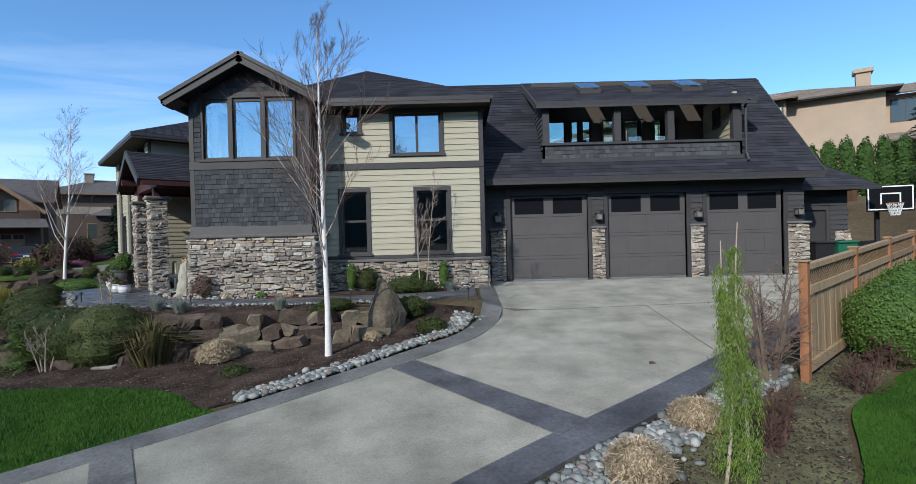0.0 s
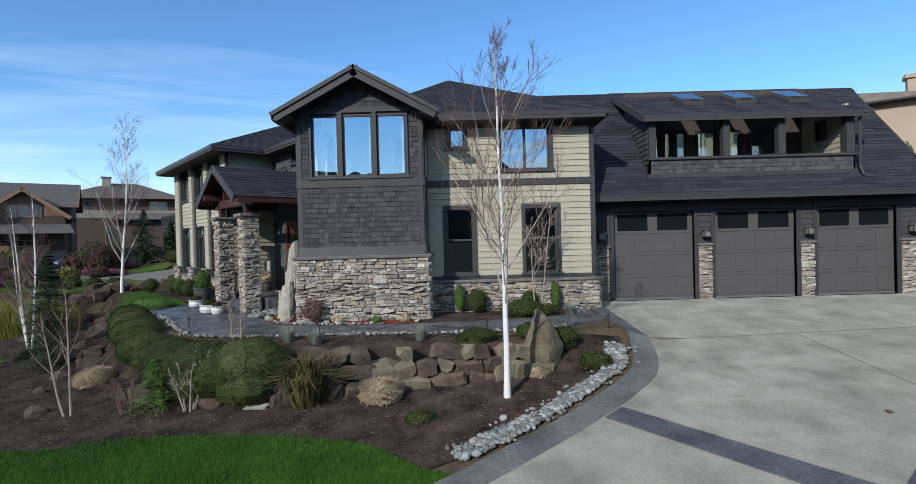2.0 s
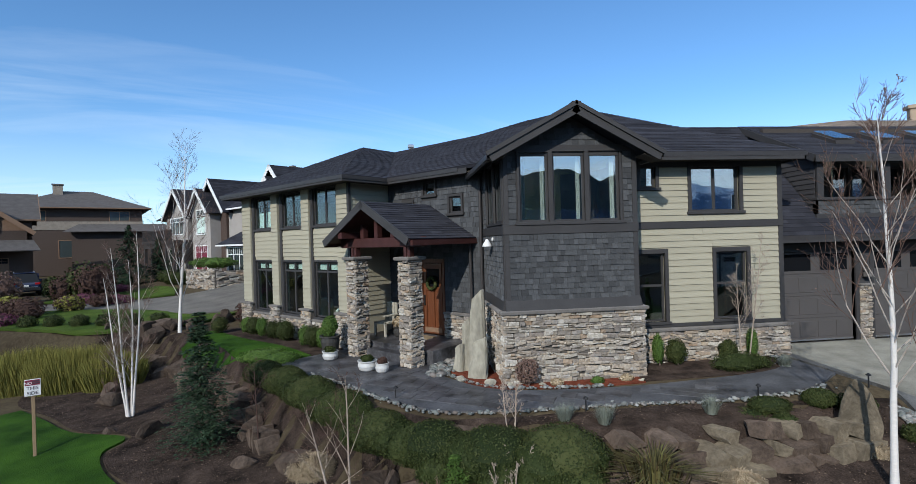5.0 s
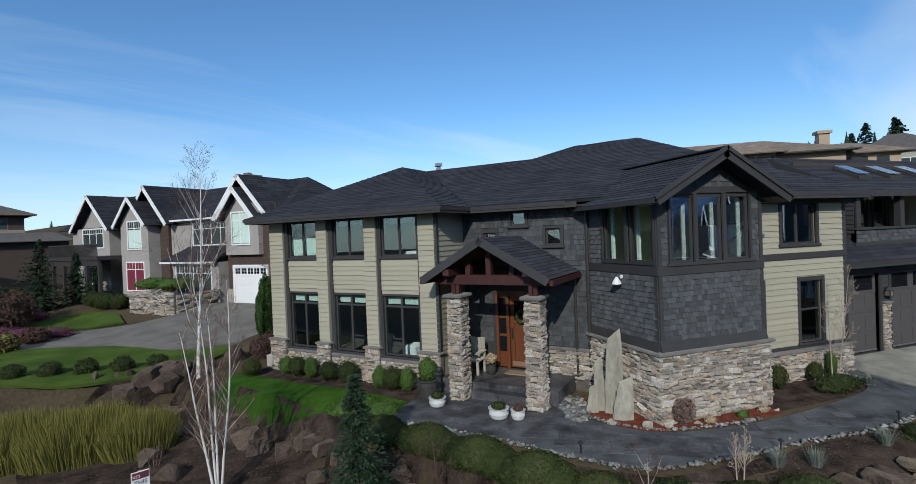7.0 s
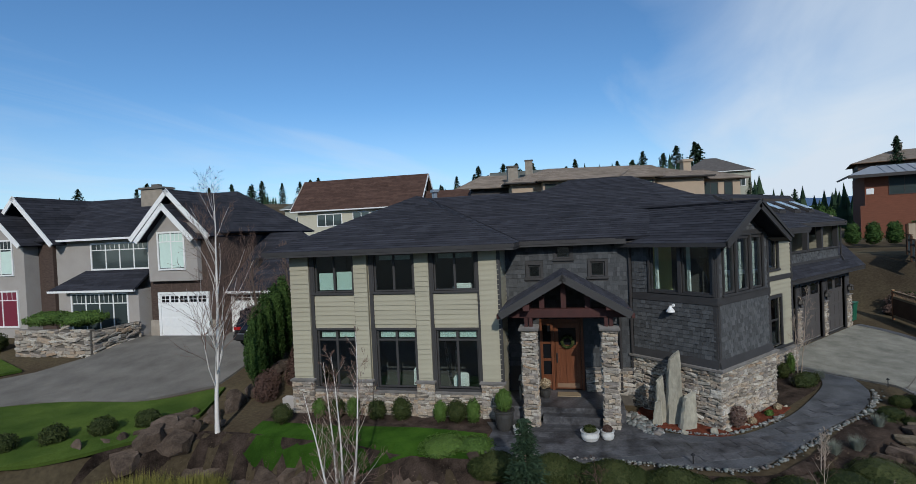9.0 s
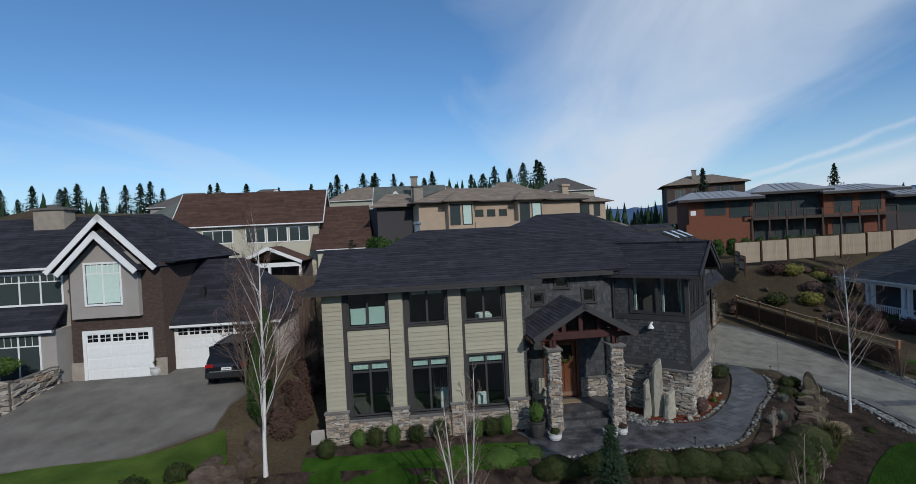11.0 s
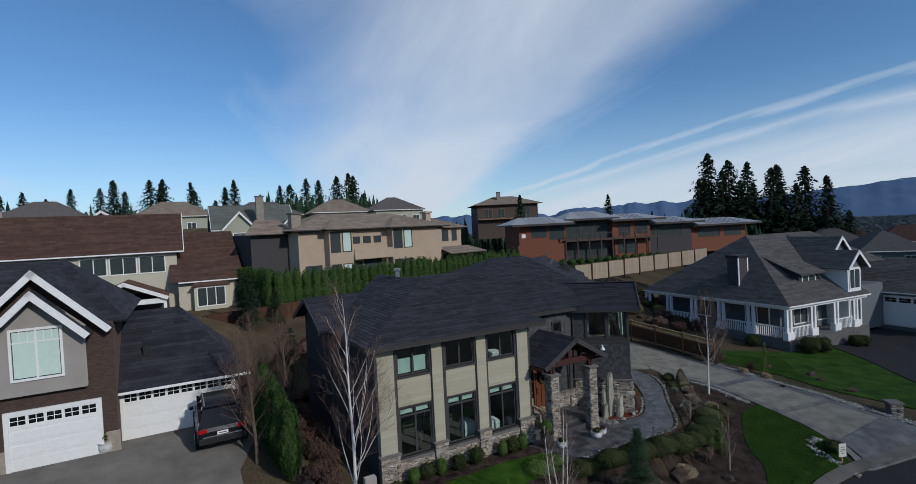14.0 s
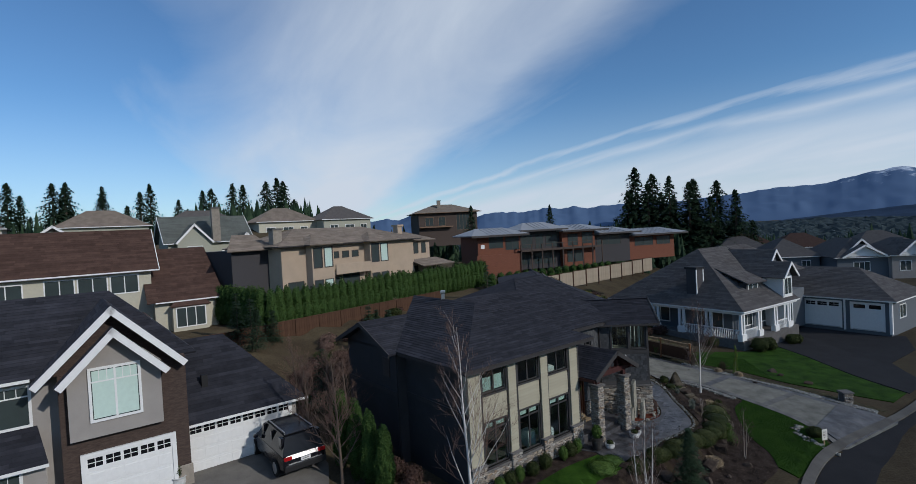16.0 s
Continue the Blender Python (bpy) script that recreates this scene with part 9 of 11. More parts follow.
block_house("house", Face(42), 50.0, 58.0, 36.0, 44.0, 5, 9.8, 13.2, M_SAGE, M_ROOF_GREEN, "sage gabled house with white trim", [(51.0, 52.6, 7.2, 8.8, 2), (54.0, 56.0, 7.2, 8.8, 2)], hip=False, courses=False)
block_house("house", WING, -62, -50, 62, 71, 5, 10.6, 14.0, M_SAGE, M_ROOF_GREEN, "pale sage house with a brick chimney", [(-60, -58, 7.6, 9.2, 2), (-56, -54, 7.6, 9.2, 2)], chimney=(-51.5, 64, 14.4), courses=False)
for k, (s, d, w, rf) in enumerate(((-58, 88, 12, M_ROOF_GREY), (-40, 92, 13, M_ROOF_TILE), (-24, 96, 14, M_ROOF_GREY), (-8, 92, 12, M_ROOF_TILE), (4, 88, 11, M_ROOF_GREY), (-74, 90, 13, M_ROOF_GREY))):
    block_house("house", WING, s, s + w, d, d + 9, 9, 14.6, 17.6, (M_CREAM, M_SAGE, M_STUCCO)[k % 3], rf, "distant house under a low hipped roof", [(s + 1.5, s + 3.2, 11.8, 13.3, 2), (s + 5, s + 7, 11.8, 13.3, 2), (s + 8.6, s + 10, 11.8, 13.3, 2)], courses=False)

# tan stucco house on the hill
FT = Face(-34.0)
ht = block_house("house", FT, -12.3, 7.0, 42.7, 52, 3.8, 10.05, 11.85, M_TANSTUCCO, M_ROOF_TILE, "tan stucco house with a tiled hip roof", [(-6.0, -5.2, 8.4, 9.0, 1), (-4.6, -3.8, 8.4, 9.0, 1), (-3.2, -2.4, 8.4, 9.0, 1), (-6.2, -5.0, 4.2, 6.2, 1), (-4.6, -2.4, 4.2, 6.4, 2), (-11.6, -9.9, 4.2, 6.2, 2)], over=0.8, trim=M_FRAME, chimney=(-12.0, 44.0, 11.7))
for s0, s1 in ((-9.4, -6.6), (-1.4, 1.6)):
    solid("bay", FT, (s0, 41.7, 2.5), (s1, 42.7, 9.98), M_TANSTUCCO, ht)
    m = (s0 + s1) / 2
    roof_plane(ht, [FT(s0 - 0.7, 40.9, 10.0), FT(s1 + 0.7, 40.9, 10.0), FT(m, 43.6, 11.1)], M_ROOF_TILE, 0.25)
    roof_plane(ht, [FT(s1 + 0.7, 40.9, 10.0), FT(s1 + 0.7, 44.5, 10.0), FT(m, 43.6, 11.1)], M_ROOF_TILE, 0.25)
    roof_plane(ht, [FT(s0 - 0.7, 44.5, 10.0), FT(s0 - 0.7, 40.9, 10.0), FT(m, 43.6, 11.1)], M_ROOF_TILE, 0.25)
    far_window(FT, s0 + 0.25, m - 0.2, 7.6, 9.6, 41.7, ht, M_FRAME, 1)
    far_window(FT, m + 0.2, s1 - 0.25, 7.6, 9.6, 41.7, ht, M_FRAME, 1, shade=(0, 1))
    far_window(FT, s0 + 0.25, m - 0.2, 4.2, 6.2, 41.7, ht, M_FRAME, 1)
    far_window(FT, m + 0.2, s1 - 0.25, 4.2, 6.2, 41.7, ht, M_FRAME, 1, shade=(0, 1) if s0 < -5 else None)
part("balcony", boxes(((-6.5, 41.5, 6.6), (-1.5, 42.7, 6.85)), ((-6.5, 41.5, 6.85), (-1.5, 41.65, 7.7)), m=FT.m), M_TANSTUCCO, ht)
solid("wall", FT, (7.0, 43.6, 2.5), (11.2, 50, 9.7), M_TANSTUCCO, ht)
roof_plane(ht, [FT(6.4, 43.0, 9.7), FT(12.0, 43.0, 9.7), FT(9.2, 46.8, 11.0), FT(6.4, 46.8, 11.0)], M_ROOF_TILE, 0.25)
roof_plane(ht, [FT(12.0, 43.0, 9.7), FT(12.0, 50.5, 9.7), FT(9.2, 46.8, 11.0)], M_ROOF_TILE, 0.25)
far_window(FT, 7.4, 8.8, 8.0, 9.3, 43.6, ht, M_FRAME, 2); far_window(FT, 9.6, 10.3, 8.0, 9.3, 43.6, ht, M_FRAME, 1)
far_window(FT, 7.4, 8.6, 4.2, 6.2, 43.6, ht, M_FRAME, 1)
roof_plane(ht, [FT(6.8, 40.8, 6.4), FT(13.2, 40.8, 6.4), FT(12.4, 43.6, 7.2), FT(6.8, 43.6, 7.2)], M_ROOF_TILE, 0.25)
roof_plane(ht, [FT(13.2, 40.8, 6.4), FT(13.8, 46, 6.4), FT(12.4, 43.6, 7.2)], M_ROOF_TILE, 0.25)
solid("wall", FT, (11.2, 43.6, 2.5), (12.6, 47, 6.5), M_TANSTUCCO, ht)
part("chimney", boxes(((5.6, 44.0, 10.0), (6.4, 44.8, 11.6)), ((5.45, 43.85, 11.6), (6.55, 44.95, 11.85)), m=FT.m), M_TANSTUCCO, ht)
part("entry_wing", boxes(((-16.2, 45, 2.5), (-12.3, 52, 9.8)), m=FT.m), M_DARKWALL, ht)
roof_plane(ht, [FT(-17, 44.2, 9.8), FT(-12, 44.2, 9.8), FT(-12, 48, 11.4), FT(-14.5, 48, 11.4)], M_ROOF_TILE, 0.25)

ht.matrix_basis = Matrix.Translation((-34.8, 21.3, 10.6)) @ Matrix.Scale(0.955, 4) @ Matrix.Translation((34.8, -21.3, -10.6)) @ ht.matrix_basis

# tall clipped cypress hedge along the hill
def hedge_plant(seed, h=3.0, r=0.62):
    rng = random.Random(seed)
    vs, fs = leaf_cloud([(0, 0, h * 0.36, r, r, h * 0.4), (0, 0, h * 0.68, r * 0.82, r * 0.82, h * 0.33)], 2400, 0.075, rng, core=0.86)
    return raw("foliage", vs, fs, M_HEDGE)


HEDGE = [hedge_plant(k) for k in range(4)]
rng = random.Random(5)
for k in range(38):
    p = FT(-17.6 + k * 0.84, 36.3 + 0.12 * math.sin(k), 0)
    tagged(piece("hedge_cypress", HEDGE[k % 4], None, Matrix.Translation((p.x, p.y, 3.0)) @ Matrix.Rotation(rng.uniform(0, 6.3), 4, "Z") @ Matrix.Diagonal((1, 1, rng.uniform(1.14, 1.28), 1))), "tall clipped green cypress in a hedge row", "hedge plant", "cypress hedge on the hill")
for k in range(9):
    p = FT(-18.0, 37.2 + k * 0.95, 0)
    tagged(piece("hedge_cypress", HEDGE[k % 4], None, Matrix.Translation((p.x, p.y, 3.0)) @ Matrix.Rotation(rng.uniform(0, 6.3), 4, "Z") @ Matrix.Diagonal((1.2, 1.2, 1.3, 1))), "tall clipped green cypress at the hedge's corner", "hedge plant", "cypress hedge on the hill")
for k in range(16):
    p = Vector((28.5 + k * 0.8, 21.5 - k * 1.15, 0))
    tagged(piece("hedge_cypress", HEDGE[k % 4], None, Matrix.Translation((p.x, p.y, 3.2)) @ Matrix.Diagonal((1.1, 1.1, 0.62, 1))), "low green cypress before the red house", "hedge plant", "cypress hedge below the red house")


def board_fence(a, b, h, mat, label, z=None, every=2.3, post=0.0, post_mat=None, board=0.2, category="fence"):
    """A fence of upright boards between posts, stepping with the ground."""
    a, b = Vector((*a, 0)), Vector((*b, 0))
    n = max(1, round((b - a).length / every))
    za = land(a.x, a.y) if z is None else z[0]
    f = empty("fence", (a.x, a.y, za), label, category)
    ang = math.degrees(math.atan2((b - a).y, (b - a).x))
    bay = (b - a).length / n
    bm = bmesh.new()
    box(bm, (0, 0, 0), (board - 0.012, 0.022, h))
    me = mesh_of(bm, mat)
    for k in range(n):
        p = a.lerp(b, k / n)
        pm = a.lerp(b, (k + 0.5) / n)
        zz = land(pm.x, pm.y) if z is None else z[0] + (z[1] - z[0]) * (k + 0.5) / n
        m = Matrix.Translation((p.x, p.y, zz)) @ Matrix.Rotation(radians(ang), 4, "Z")
        panel = part("panel", boxes(((0.05, 0.03, 0.2), (bay - 0.05, 0.07, 0.32)), ((0.05, 0.03, h - 0.35), (bay - 0.05, 0.07, h - 0.23)), m=m), post_mat or mat, f)
        for j in range(int((bay - 0.1) / board)):
            piece("board", me, panel, m @ Matrix.Translation((0.06 + j * board, 0, 0.03)))
        part("cap_rail", boxes(((0, -0.03, h + 0.03), (bay, 0.08, h + 0.08)), m=m), post_mat or mat, f)
        part("post", boxes(((-0.06, -0.02, -0.3), (0.06, 0.1, h + post)), m=m), post_mat or mat, f)
    return f


board_fence((22.2, 15.4), (36.5, -1.0), 1.75, M_PALEFENCE, "pale bleached board fence on the slope", z=(3.1, 3.7), post_mat=M_BROWNFENCE)
board_fence((18.6, 14.2), (22.2, 15.4), 1.3, M_PALEFENCE, "low pale board fence stepping down", z=(2.5, 3.0), post_mat=M_BROWNFENCE)
board_fence(tuple(FT(-18.6, 35.0, 0)[:2]), tuple(FT(3.0, 35.0, 0)[:2]), 1.5, M_BROWNFENCE, "brown stained board fence below the hedge", z=(2.35, 2.3), board=0.25)
board_fence(tuple(FT(-18.6, 35.0, 0)[:2]), tuple(FT(-28.0, 37.5, 0)[:2]), 1.5, M_BROWNFENCE, "brown stained board fence behind the grey house", z=(2.35, 2.0), board=0.25)

# red cedar house with metal roofs
FR = Face(-67.0)
hr = empty("house", FR(-2, 51, 4), "red cedar and dark glass house with grey metal roofs", "house")
for s0, s1, d0, z0, z1, wall in ((-6.5, 1.0, 50.0, 3.0, 9.0, M_REDWOOD), (1.0, 9.0, 51.2, 3.0, 9.4, M_DARKWALL), (9.0, 15.5, 50.4, 3.0, 9.2, M_REDWOOD), (15.5, 24.0, 52.0, 3.0, 8.4, M_DARKWALL), (24.0, 35.0, 53.0, 3.0, 7.7, M_REDWOOD)):
    solid("wall", FR, (s0, d0, z0), (s1, d0 + 8, z1), wall, hr)
for s0, s1, d0, d1, z, p in ((-8.0, 2.0, 48.6, 58, 9.1, 10.2), (1.0, 10.0, 49.8, 58, 9.6, 10.8), (8.4, 17.5, 49.0, 58, 9.2, 10.1), (15.0, 25.5, 50.5, 60, 8.4, 9.3), (24.0, 37.0, 51.4, 61, 7.7, 8.7)):
    roof_plane(hr, [FR(s0, d0, z), FR(s1, d0, z), FR(s1 - 2.5, (d0 + d1) / 2, p), FR(s0 + 2.5, (d0 + d1) / 2, p)], M_METALROOF, courses=False, thick=0.2)
    roof_plane(hr, [FR(s1, d0, z), FR(s1, d1, z), FR(s1 - 2.5, (d0 + d1) / 2, p)], M_METALROOF, courses=False, thick=0.2)
    roof_plane(hr, [FR(s0, d1, z), FR(s0, d0, z), FR(s0 + 2.5, (d0 + d1) / 2, p)], M_METALROOF, courses=False, thick=0.2)
    part("fascia", boxes(((s0, d0 - 0.05, z - 0.35), (s1, d0 + 0.05, z - 0.05)), m=FR.m), M_FRAME, hr)
    k = s0 + 3
    while k < s1 - 3:
        bar("seam", FR(k, d0, z + 0.05), FR(k, (d0 + d1) / 2, p + 0.05), 0.04, 0.05, M_METALROOF, hr)
        k += 0.8
for s0, s1, z0, z1, d in ((-4.5, -2.2, 7.0, 8.8, 50.0), (-1.6, 0.6, 6.6, 8.6, 50.0), (1.8, 3.8, 6.6, 8.8, 51.2), (4.4, 5.8, 6.4, 8.8, 51.2), (6.4, 8.6, 6.6, 8.6, 51.2), (10.2, 12.0, 6.6, 8.4, 50.4), (13.0, 15.0, 6.8, 8.6, 50.4), (1.6, 3.2, 3.8, 5.6, 51.2), (4.0, 8.0, 3.8, 5.6, 51.2), (10.0, 13.0, 3.8, 5.6, 50.4), (17, 22, 6.2, 7.8, 52.0), (26, 30, 5.6, 7.0, 53.0), (31, 34, 5.6, 7.0, 53.0)):
    far_window(FR, s0, s1, z0, z1, d, hr, M_FRAME, 2)
part("balcony", boxes(((0.5, 49.0, 6.05), (16.0, 51.2, 6.3)), ((0.5, 49.0, 6.3), (16.0, 49.06, 6.4)), ((0.5, 49.0, 7.15), (16.0, 49.08, 7.22)), m=FR.m), M_BROWNPAINT, hr)
for k in range(9):
    part("balcony_post", boxes(((0.5 + k * 1.93, 49.0, 3.0), (0.66 + k * 1.93, 49.16, 7.2)), m=FR.m), M_BROWNPAINT, hr)
part("terrace_wall", boxes(((-7, 49.2, 2.6), (0.5, 49.5, 5.9)), m=FR.m), M_REDWOOD, hr)
part("satellite_dish", boxes(((-6.6, 48.4, 7.0), (-6.0, 48.5, 7.6)), m=FR.m, bevel=0.04), M_WHITE, hr)
hr.matrix_basis = Matrix.Translation(FR(2.2, 0, 0.6) - FR(0, 0, 0)) @ hr.matrix_basis
# dark house on the ridge
hd = block_house("house", Face(-70), -2, 16, 118, 130, 8, 16.4, 19.0, M_BROWNPAINT, M_ROOF_TILE, "dark timber house on the ridge with tall windows", [(0, 2.4, 12.5, 15.0, 2), (4, 6, 12.5, 15.0, 2), (9.5, 13.5, 11.0, 15.6, 4)], over=1.2, trim=M_CLAYTRIM, chimney=(5.0, 121, 20.0), courses=False)
solid("balcony", Face(-70), (-2, 116.4, 12.0), (8, 118, 12.3), M_CLAYTRIM, hd)

# white-trimmed house east of the drive
FW = Face(-53.13)
hw = empty("house", FW(12, 14, -0.5), "charcoal house with white porch posts and grey roof", "house")
solid("wall", FW, (7.6, 9.6, -1.4), (22.0, 22.0, 2.6), M_GREYSIDE, hw)
solid("wall", FW, (12.5, 11.2, 2.4), (22.0, 20.0, 5.0), M_DARKWALL, hw)
PE2 = 2.32
R0, R1 = FW(10.8, 14.6, 7.45), FW(20.0, 14.6, 7.45)
roof_plane(hw, [FW(5.64, 7.52, PE2), FW(16.0, 7.52, PE2), FW(16.0, 14.6, 7.45), R0], M_ROOF_GREY, 0.22)
roof_plane(hw, [FW(5.64, 22.2, PE2), FW(5.64, 7.52, PE2), R0], M_ROOF_GREY, 0.22)
roof_plane(hw, [FW(16.0, 9.6, 4.6), FW(22.6, 9.6, 4.6), R1, FW(16.0, 14.6, 7.45)], M_ROOF_GREY, 0.22)
roof_plane(hw, [FW(22.6, 9.6, 4.6), FW(22.6, 19.6, 4.6), R1], M_ROOF_GREY, 0.22)
roof_plane(hw, [FW(22.6, 22.2, PE2), FW(5.64, 22.2, PE2), R0, R1], M_ROOF_GREY, courses=False)
gutter(FW(16.0, 7.51, PE2), FW(5.6, 7.51, PE2), hw, M_WHITE)
gutter(FW(5.63, 7.5, PE2), FW(5.63, 22.2, PE2), hw, M_WHITE)
part("porch_beam", boxes(((5.9, 7.8, 1.98), (16.0, 8.0, 2.25)), ((5.9, 8.0, 1.98), (6.1, 22.0, 2.25)), m=FW.m), M_WHITE, hw)
part("porch_floor", boxes(((5.8, 7.7, -1.4), (16.0, 9.6, -0.25)), ((5.8, 9.6, -1.4), (7.6, 22.0, -0.25)), m=FW.m), M_CAP, hw)
posts = [(6.0, 7.9), (8.9, 7.9), (11.8, 7.9), (14.4, 7.9), (6.0, 10.9), (6.0, 13.6), (6.0, 16.4), (6.0, 19.2), (6.0, 21.9)]
for s, d in posts:
    for o in (-0.22, 0.22):
        ds, dd = (o, 0) if d < 8 else (0, o)
        part("porch_post", boxes(((s + ds - 0.1, d + dd - 0.1, 0.0), (s + ds + 0.1, d + dd + 0.1, 2.0)), m=FW.m), M_WHITE, hw)
    part("post_base", boxes(((s - 0.38 if d < 8 else s - 0.2, d - 0.2 if d < 8 else d - 0.38, -0.3), (s + 0.38 if d < 8 else s + 0.2, d + 0.2 if d < 8 else d + 0.38, 0.3)), m=FW.m), M_WHITE, hw)
BALUSTER = mesh_of(boxes(((-0.025, -0.025, 0), (0.025, 0.025, 0.75))), M_WHITE)
for (s0, d0), (s1, d1) in ((posts[0], posts[1]), (posts[2], posts[3]), (posts[0], posts[4]), (posts[4], posts[5]), (posts[6], posts[7]), (posts[7], posts[8])):
    L = max(abs(s1 - s0), abs(d1 - d0))
    rail = part("railing", boxes(((min(s0, s1) - 0.04, min(d0, d1) - 0.04, 0.55), (max(s0, s1) + 0.04, max(d0, d1) + 0.04, 0.63)), m=FW.m), M_WHITE, hw)
    for k in range(int(L / 0.16)):
        t = (k + 0.5) / int(L / 0.16)
        piece("baluster", BALUSTER, rail, FW.m @ Matrix.Translation((s0 + (s1 - s0) * t, d0 + (d1 - d0) * t, -0.2)))
far_window(FW, 9.3, 11.0, 0.3, 1.9, 9.6, hw, M_WHITE, 2); far_window(FW, 12.4, 13.6, 0.3, 1.9, 9.6, hw, M_WHITE, 1)
far_window(Face(-53.13 - 90), -12.5, -10.5, 0.3, 1.9, 7.6, hw, M_WHITE, 2); far_window(Face(-53.13 - 90), -18.0, -16.0, 0.3, 1.9, 7.6, hw, M_WHITE, 2)
# bay with gable, shed dormer, chimney
solid("bay", FW, (13.6, 7.9, -1.2), (15.4, 9.8, 4.6), M_WHITE, hw)
far_window(FW, 13.85, 15.15, 0.2, 1.9, 7.9, hw, M_WHITE, 2); far_window(FW, 13.85, 15.15, 2.9, 4.4, 7.9, hw, M_WHITE, 2)
gable_front(FW, hw, 14.5, 1.5, 4.55, 6.0, 7.5, 13.0, M_ROOF_GREY, M_WHITE, 0.2)
gable_wall(FW, 13.6, 15.4, 4.55, 5.6, 7.9, 8.1, M_GREYSIDE, hw)
gable_front(FW, hw, 15.6, 1.7, 5.3, 7.1, 9.3, 14.6, M_ROOF_GREY, M_WHITE, 0.2)
gable_wall(FW, 14.2, 17.0, 5.3, 6.8, 9.6, 9.8, M_GREYSIDE, hw)
solid("dormer", FW, (9.8, 9.4, 3.4), (12.2, 12.0, 4.3), M_DARKWALL, hw)
far_window(FW, 10.2, 11.8, 3.65, 4.1, 9.4, hw, M_WHITE, 2)
roof_plane(hw, [FW(9.3, 8.9, 4.3), FW(12.7, 8.9, 4.3), FW(12.7, 12.4, 5.8), FW(9.3, 12.4, 5.8)], M_ROOF_GREY, 0.22)
ch = solid("chimney", FW, (6.7, 12.4, 2.5), (7.9, 13.4, 5.75), M_DARKWALL, hw, "dark chimney with white corner boards")
part("cap", boxes(((6.6, 12.3, 5.75), (8.0, 13.5, 5.95)), m=FW.m), M_BLACK, ch)
part("corner_board", boxes(((7.8, 12.36, 2.8), (7.92, 12.42, 5.7)), ((6.68, 12.36, 2.8), (6.8, 12.42, 5.7)), m=FW.m), M_WHITE, ch)
# garage wing of the white-trimmed house, square to the porch front
FG = Face(-143.13)
solid("wall", FG, (-13.5, 22.3, -2.2), (-2.4, 30.4, 1.75), M_GREYSIDE, hw)
roof_plane(hw, [FG(-14.0, 21.7, 1.75), FG(-1.8, 21.7, 1.75), FG(-6.2, 26.3, 4.5), FG(-14.0, 26.3, 4.5)], M_ROOF_GREY, 0.22)
roof_plane(hw, [FG(-1.8, 21.7, 1.75), FG(-1.8, 31.0, 1.75), FG(-6.2, 26.3, 4.5)], M_ROOF_GREY, 0.22)
roof_plane(hw, [FG(-1.8, 31.0, 1.75), FG(-14.0, 31.0, 1.75), FG(-14.0, 26.3, 4.5), FG(-6.2, 26.3, 4.5)], M_ROOF_GREY, courses=False)
gutter(FG(-1.8, 21.69, 1.75), FG(-12.0, 21.69, 1.75), hw, M_WHITE)
gutter(FG(-1.79, 31.0, 1.75), FG(-1.79, 21.7, 1.75), hw, M_WHITE)
for a, b in ((-10.7, -6.5), (-5.5, -3.0)):
    bm = bmesh.new()
    ring_frame(bm, a - 0.15, b + 0.15, -1.35, 1.4, 22.2, 22.3, 0.15, FG.m, 0.02)
    part("door_casing", bm, M_WHITE, hw)
    garage_door(hw, FG, a, b, -1.3, 1.25, 22.24, M_WHITE, (4 if b - a > 3 else 2, 0.3), 4, 4, "white carriage-style garage door")
for s_ in (-2.52, -6.2, -11.0):
    solid("corner_board", FG, (s_, 22.22, -1.5), (s_ + 0.16, 22.3, 1.7), M_WHITE, hw)
solid("corner_board", Face(-53.13), (22.26, 2.3, -1.5), (22.5, 2.4, 1.7), M_WHITE, hw)
far_window(Face(-53.13), 24.6, 26.2, -0.2, 1.0, 2.4, hw, M_WHITE, 2)
for k, (s, d, w) in enumerate(((6.6, 6.8, 0.8), (7.9, 6.7, 0.75), (12.6, 6.9, 0.6), (13.4, 6.8, 0.55), (4.6, 9.8, 0.6))):
    p = FW(s, d, 0)
    shrub("boxwood", p.x, p.y, [(0, 0, w * 0.8, w, w, w * 0.85)], 4000, 0.05, M_LEAF, "rounded dark evergreen before the white porch", "shrub", "porch evergreens", 150 + k)
# houses further east
FE = Face(-100)
def fe(x, y):
    v = FE.m.inverted() @ Vector((x, y, 0))
    return v.x, v.y
s_, d_ = fe(66.9, -32.5)
he = block_house("house", FE, s_, s_ + 9, d_, d_ + 12, -1.2, 2.2, 5.6, M_GREYSIDE, M_ROOF_GREY, "grey bungalow with white trim beyond the fence", [(s_ + 1, s_ + 2.6, -0.2, 1.3, 2), (s_ + 6, s_ + 7.4, -0.2, 1.3, 2)], courses=False)
s_, d_ = fe(61.4, -41.0)
he = block_house("house", FE, s_, s_ + 8, d_ - 2, d_ + 12, -1.2, 2.2, 5.4, M_GREYSIDE, M_ROOF_GREY, "grey gabled bungalow with white trim", [(s_ + 2.6, s_ + 5.0, -0.3, 1.2, 3)], courses=False)
gable_front(FE, he, s_ + 4, 3.6, 2.2, 4.4, d_ - 3, d_ + 5, M_ROOF_GREY, M_WHITE, 0.3)
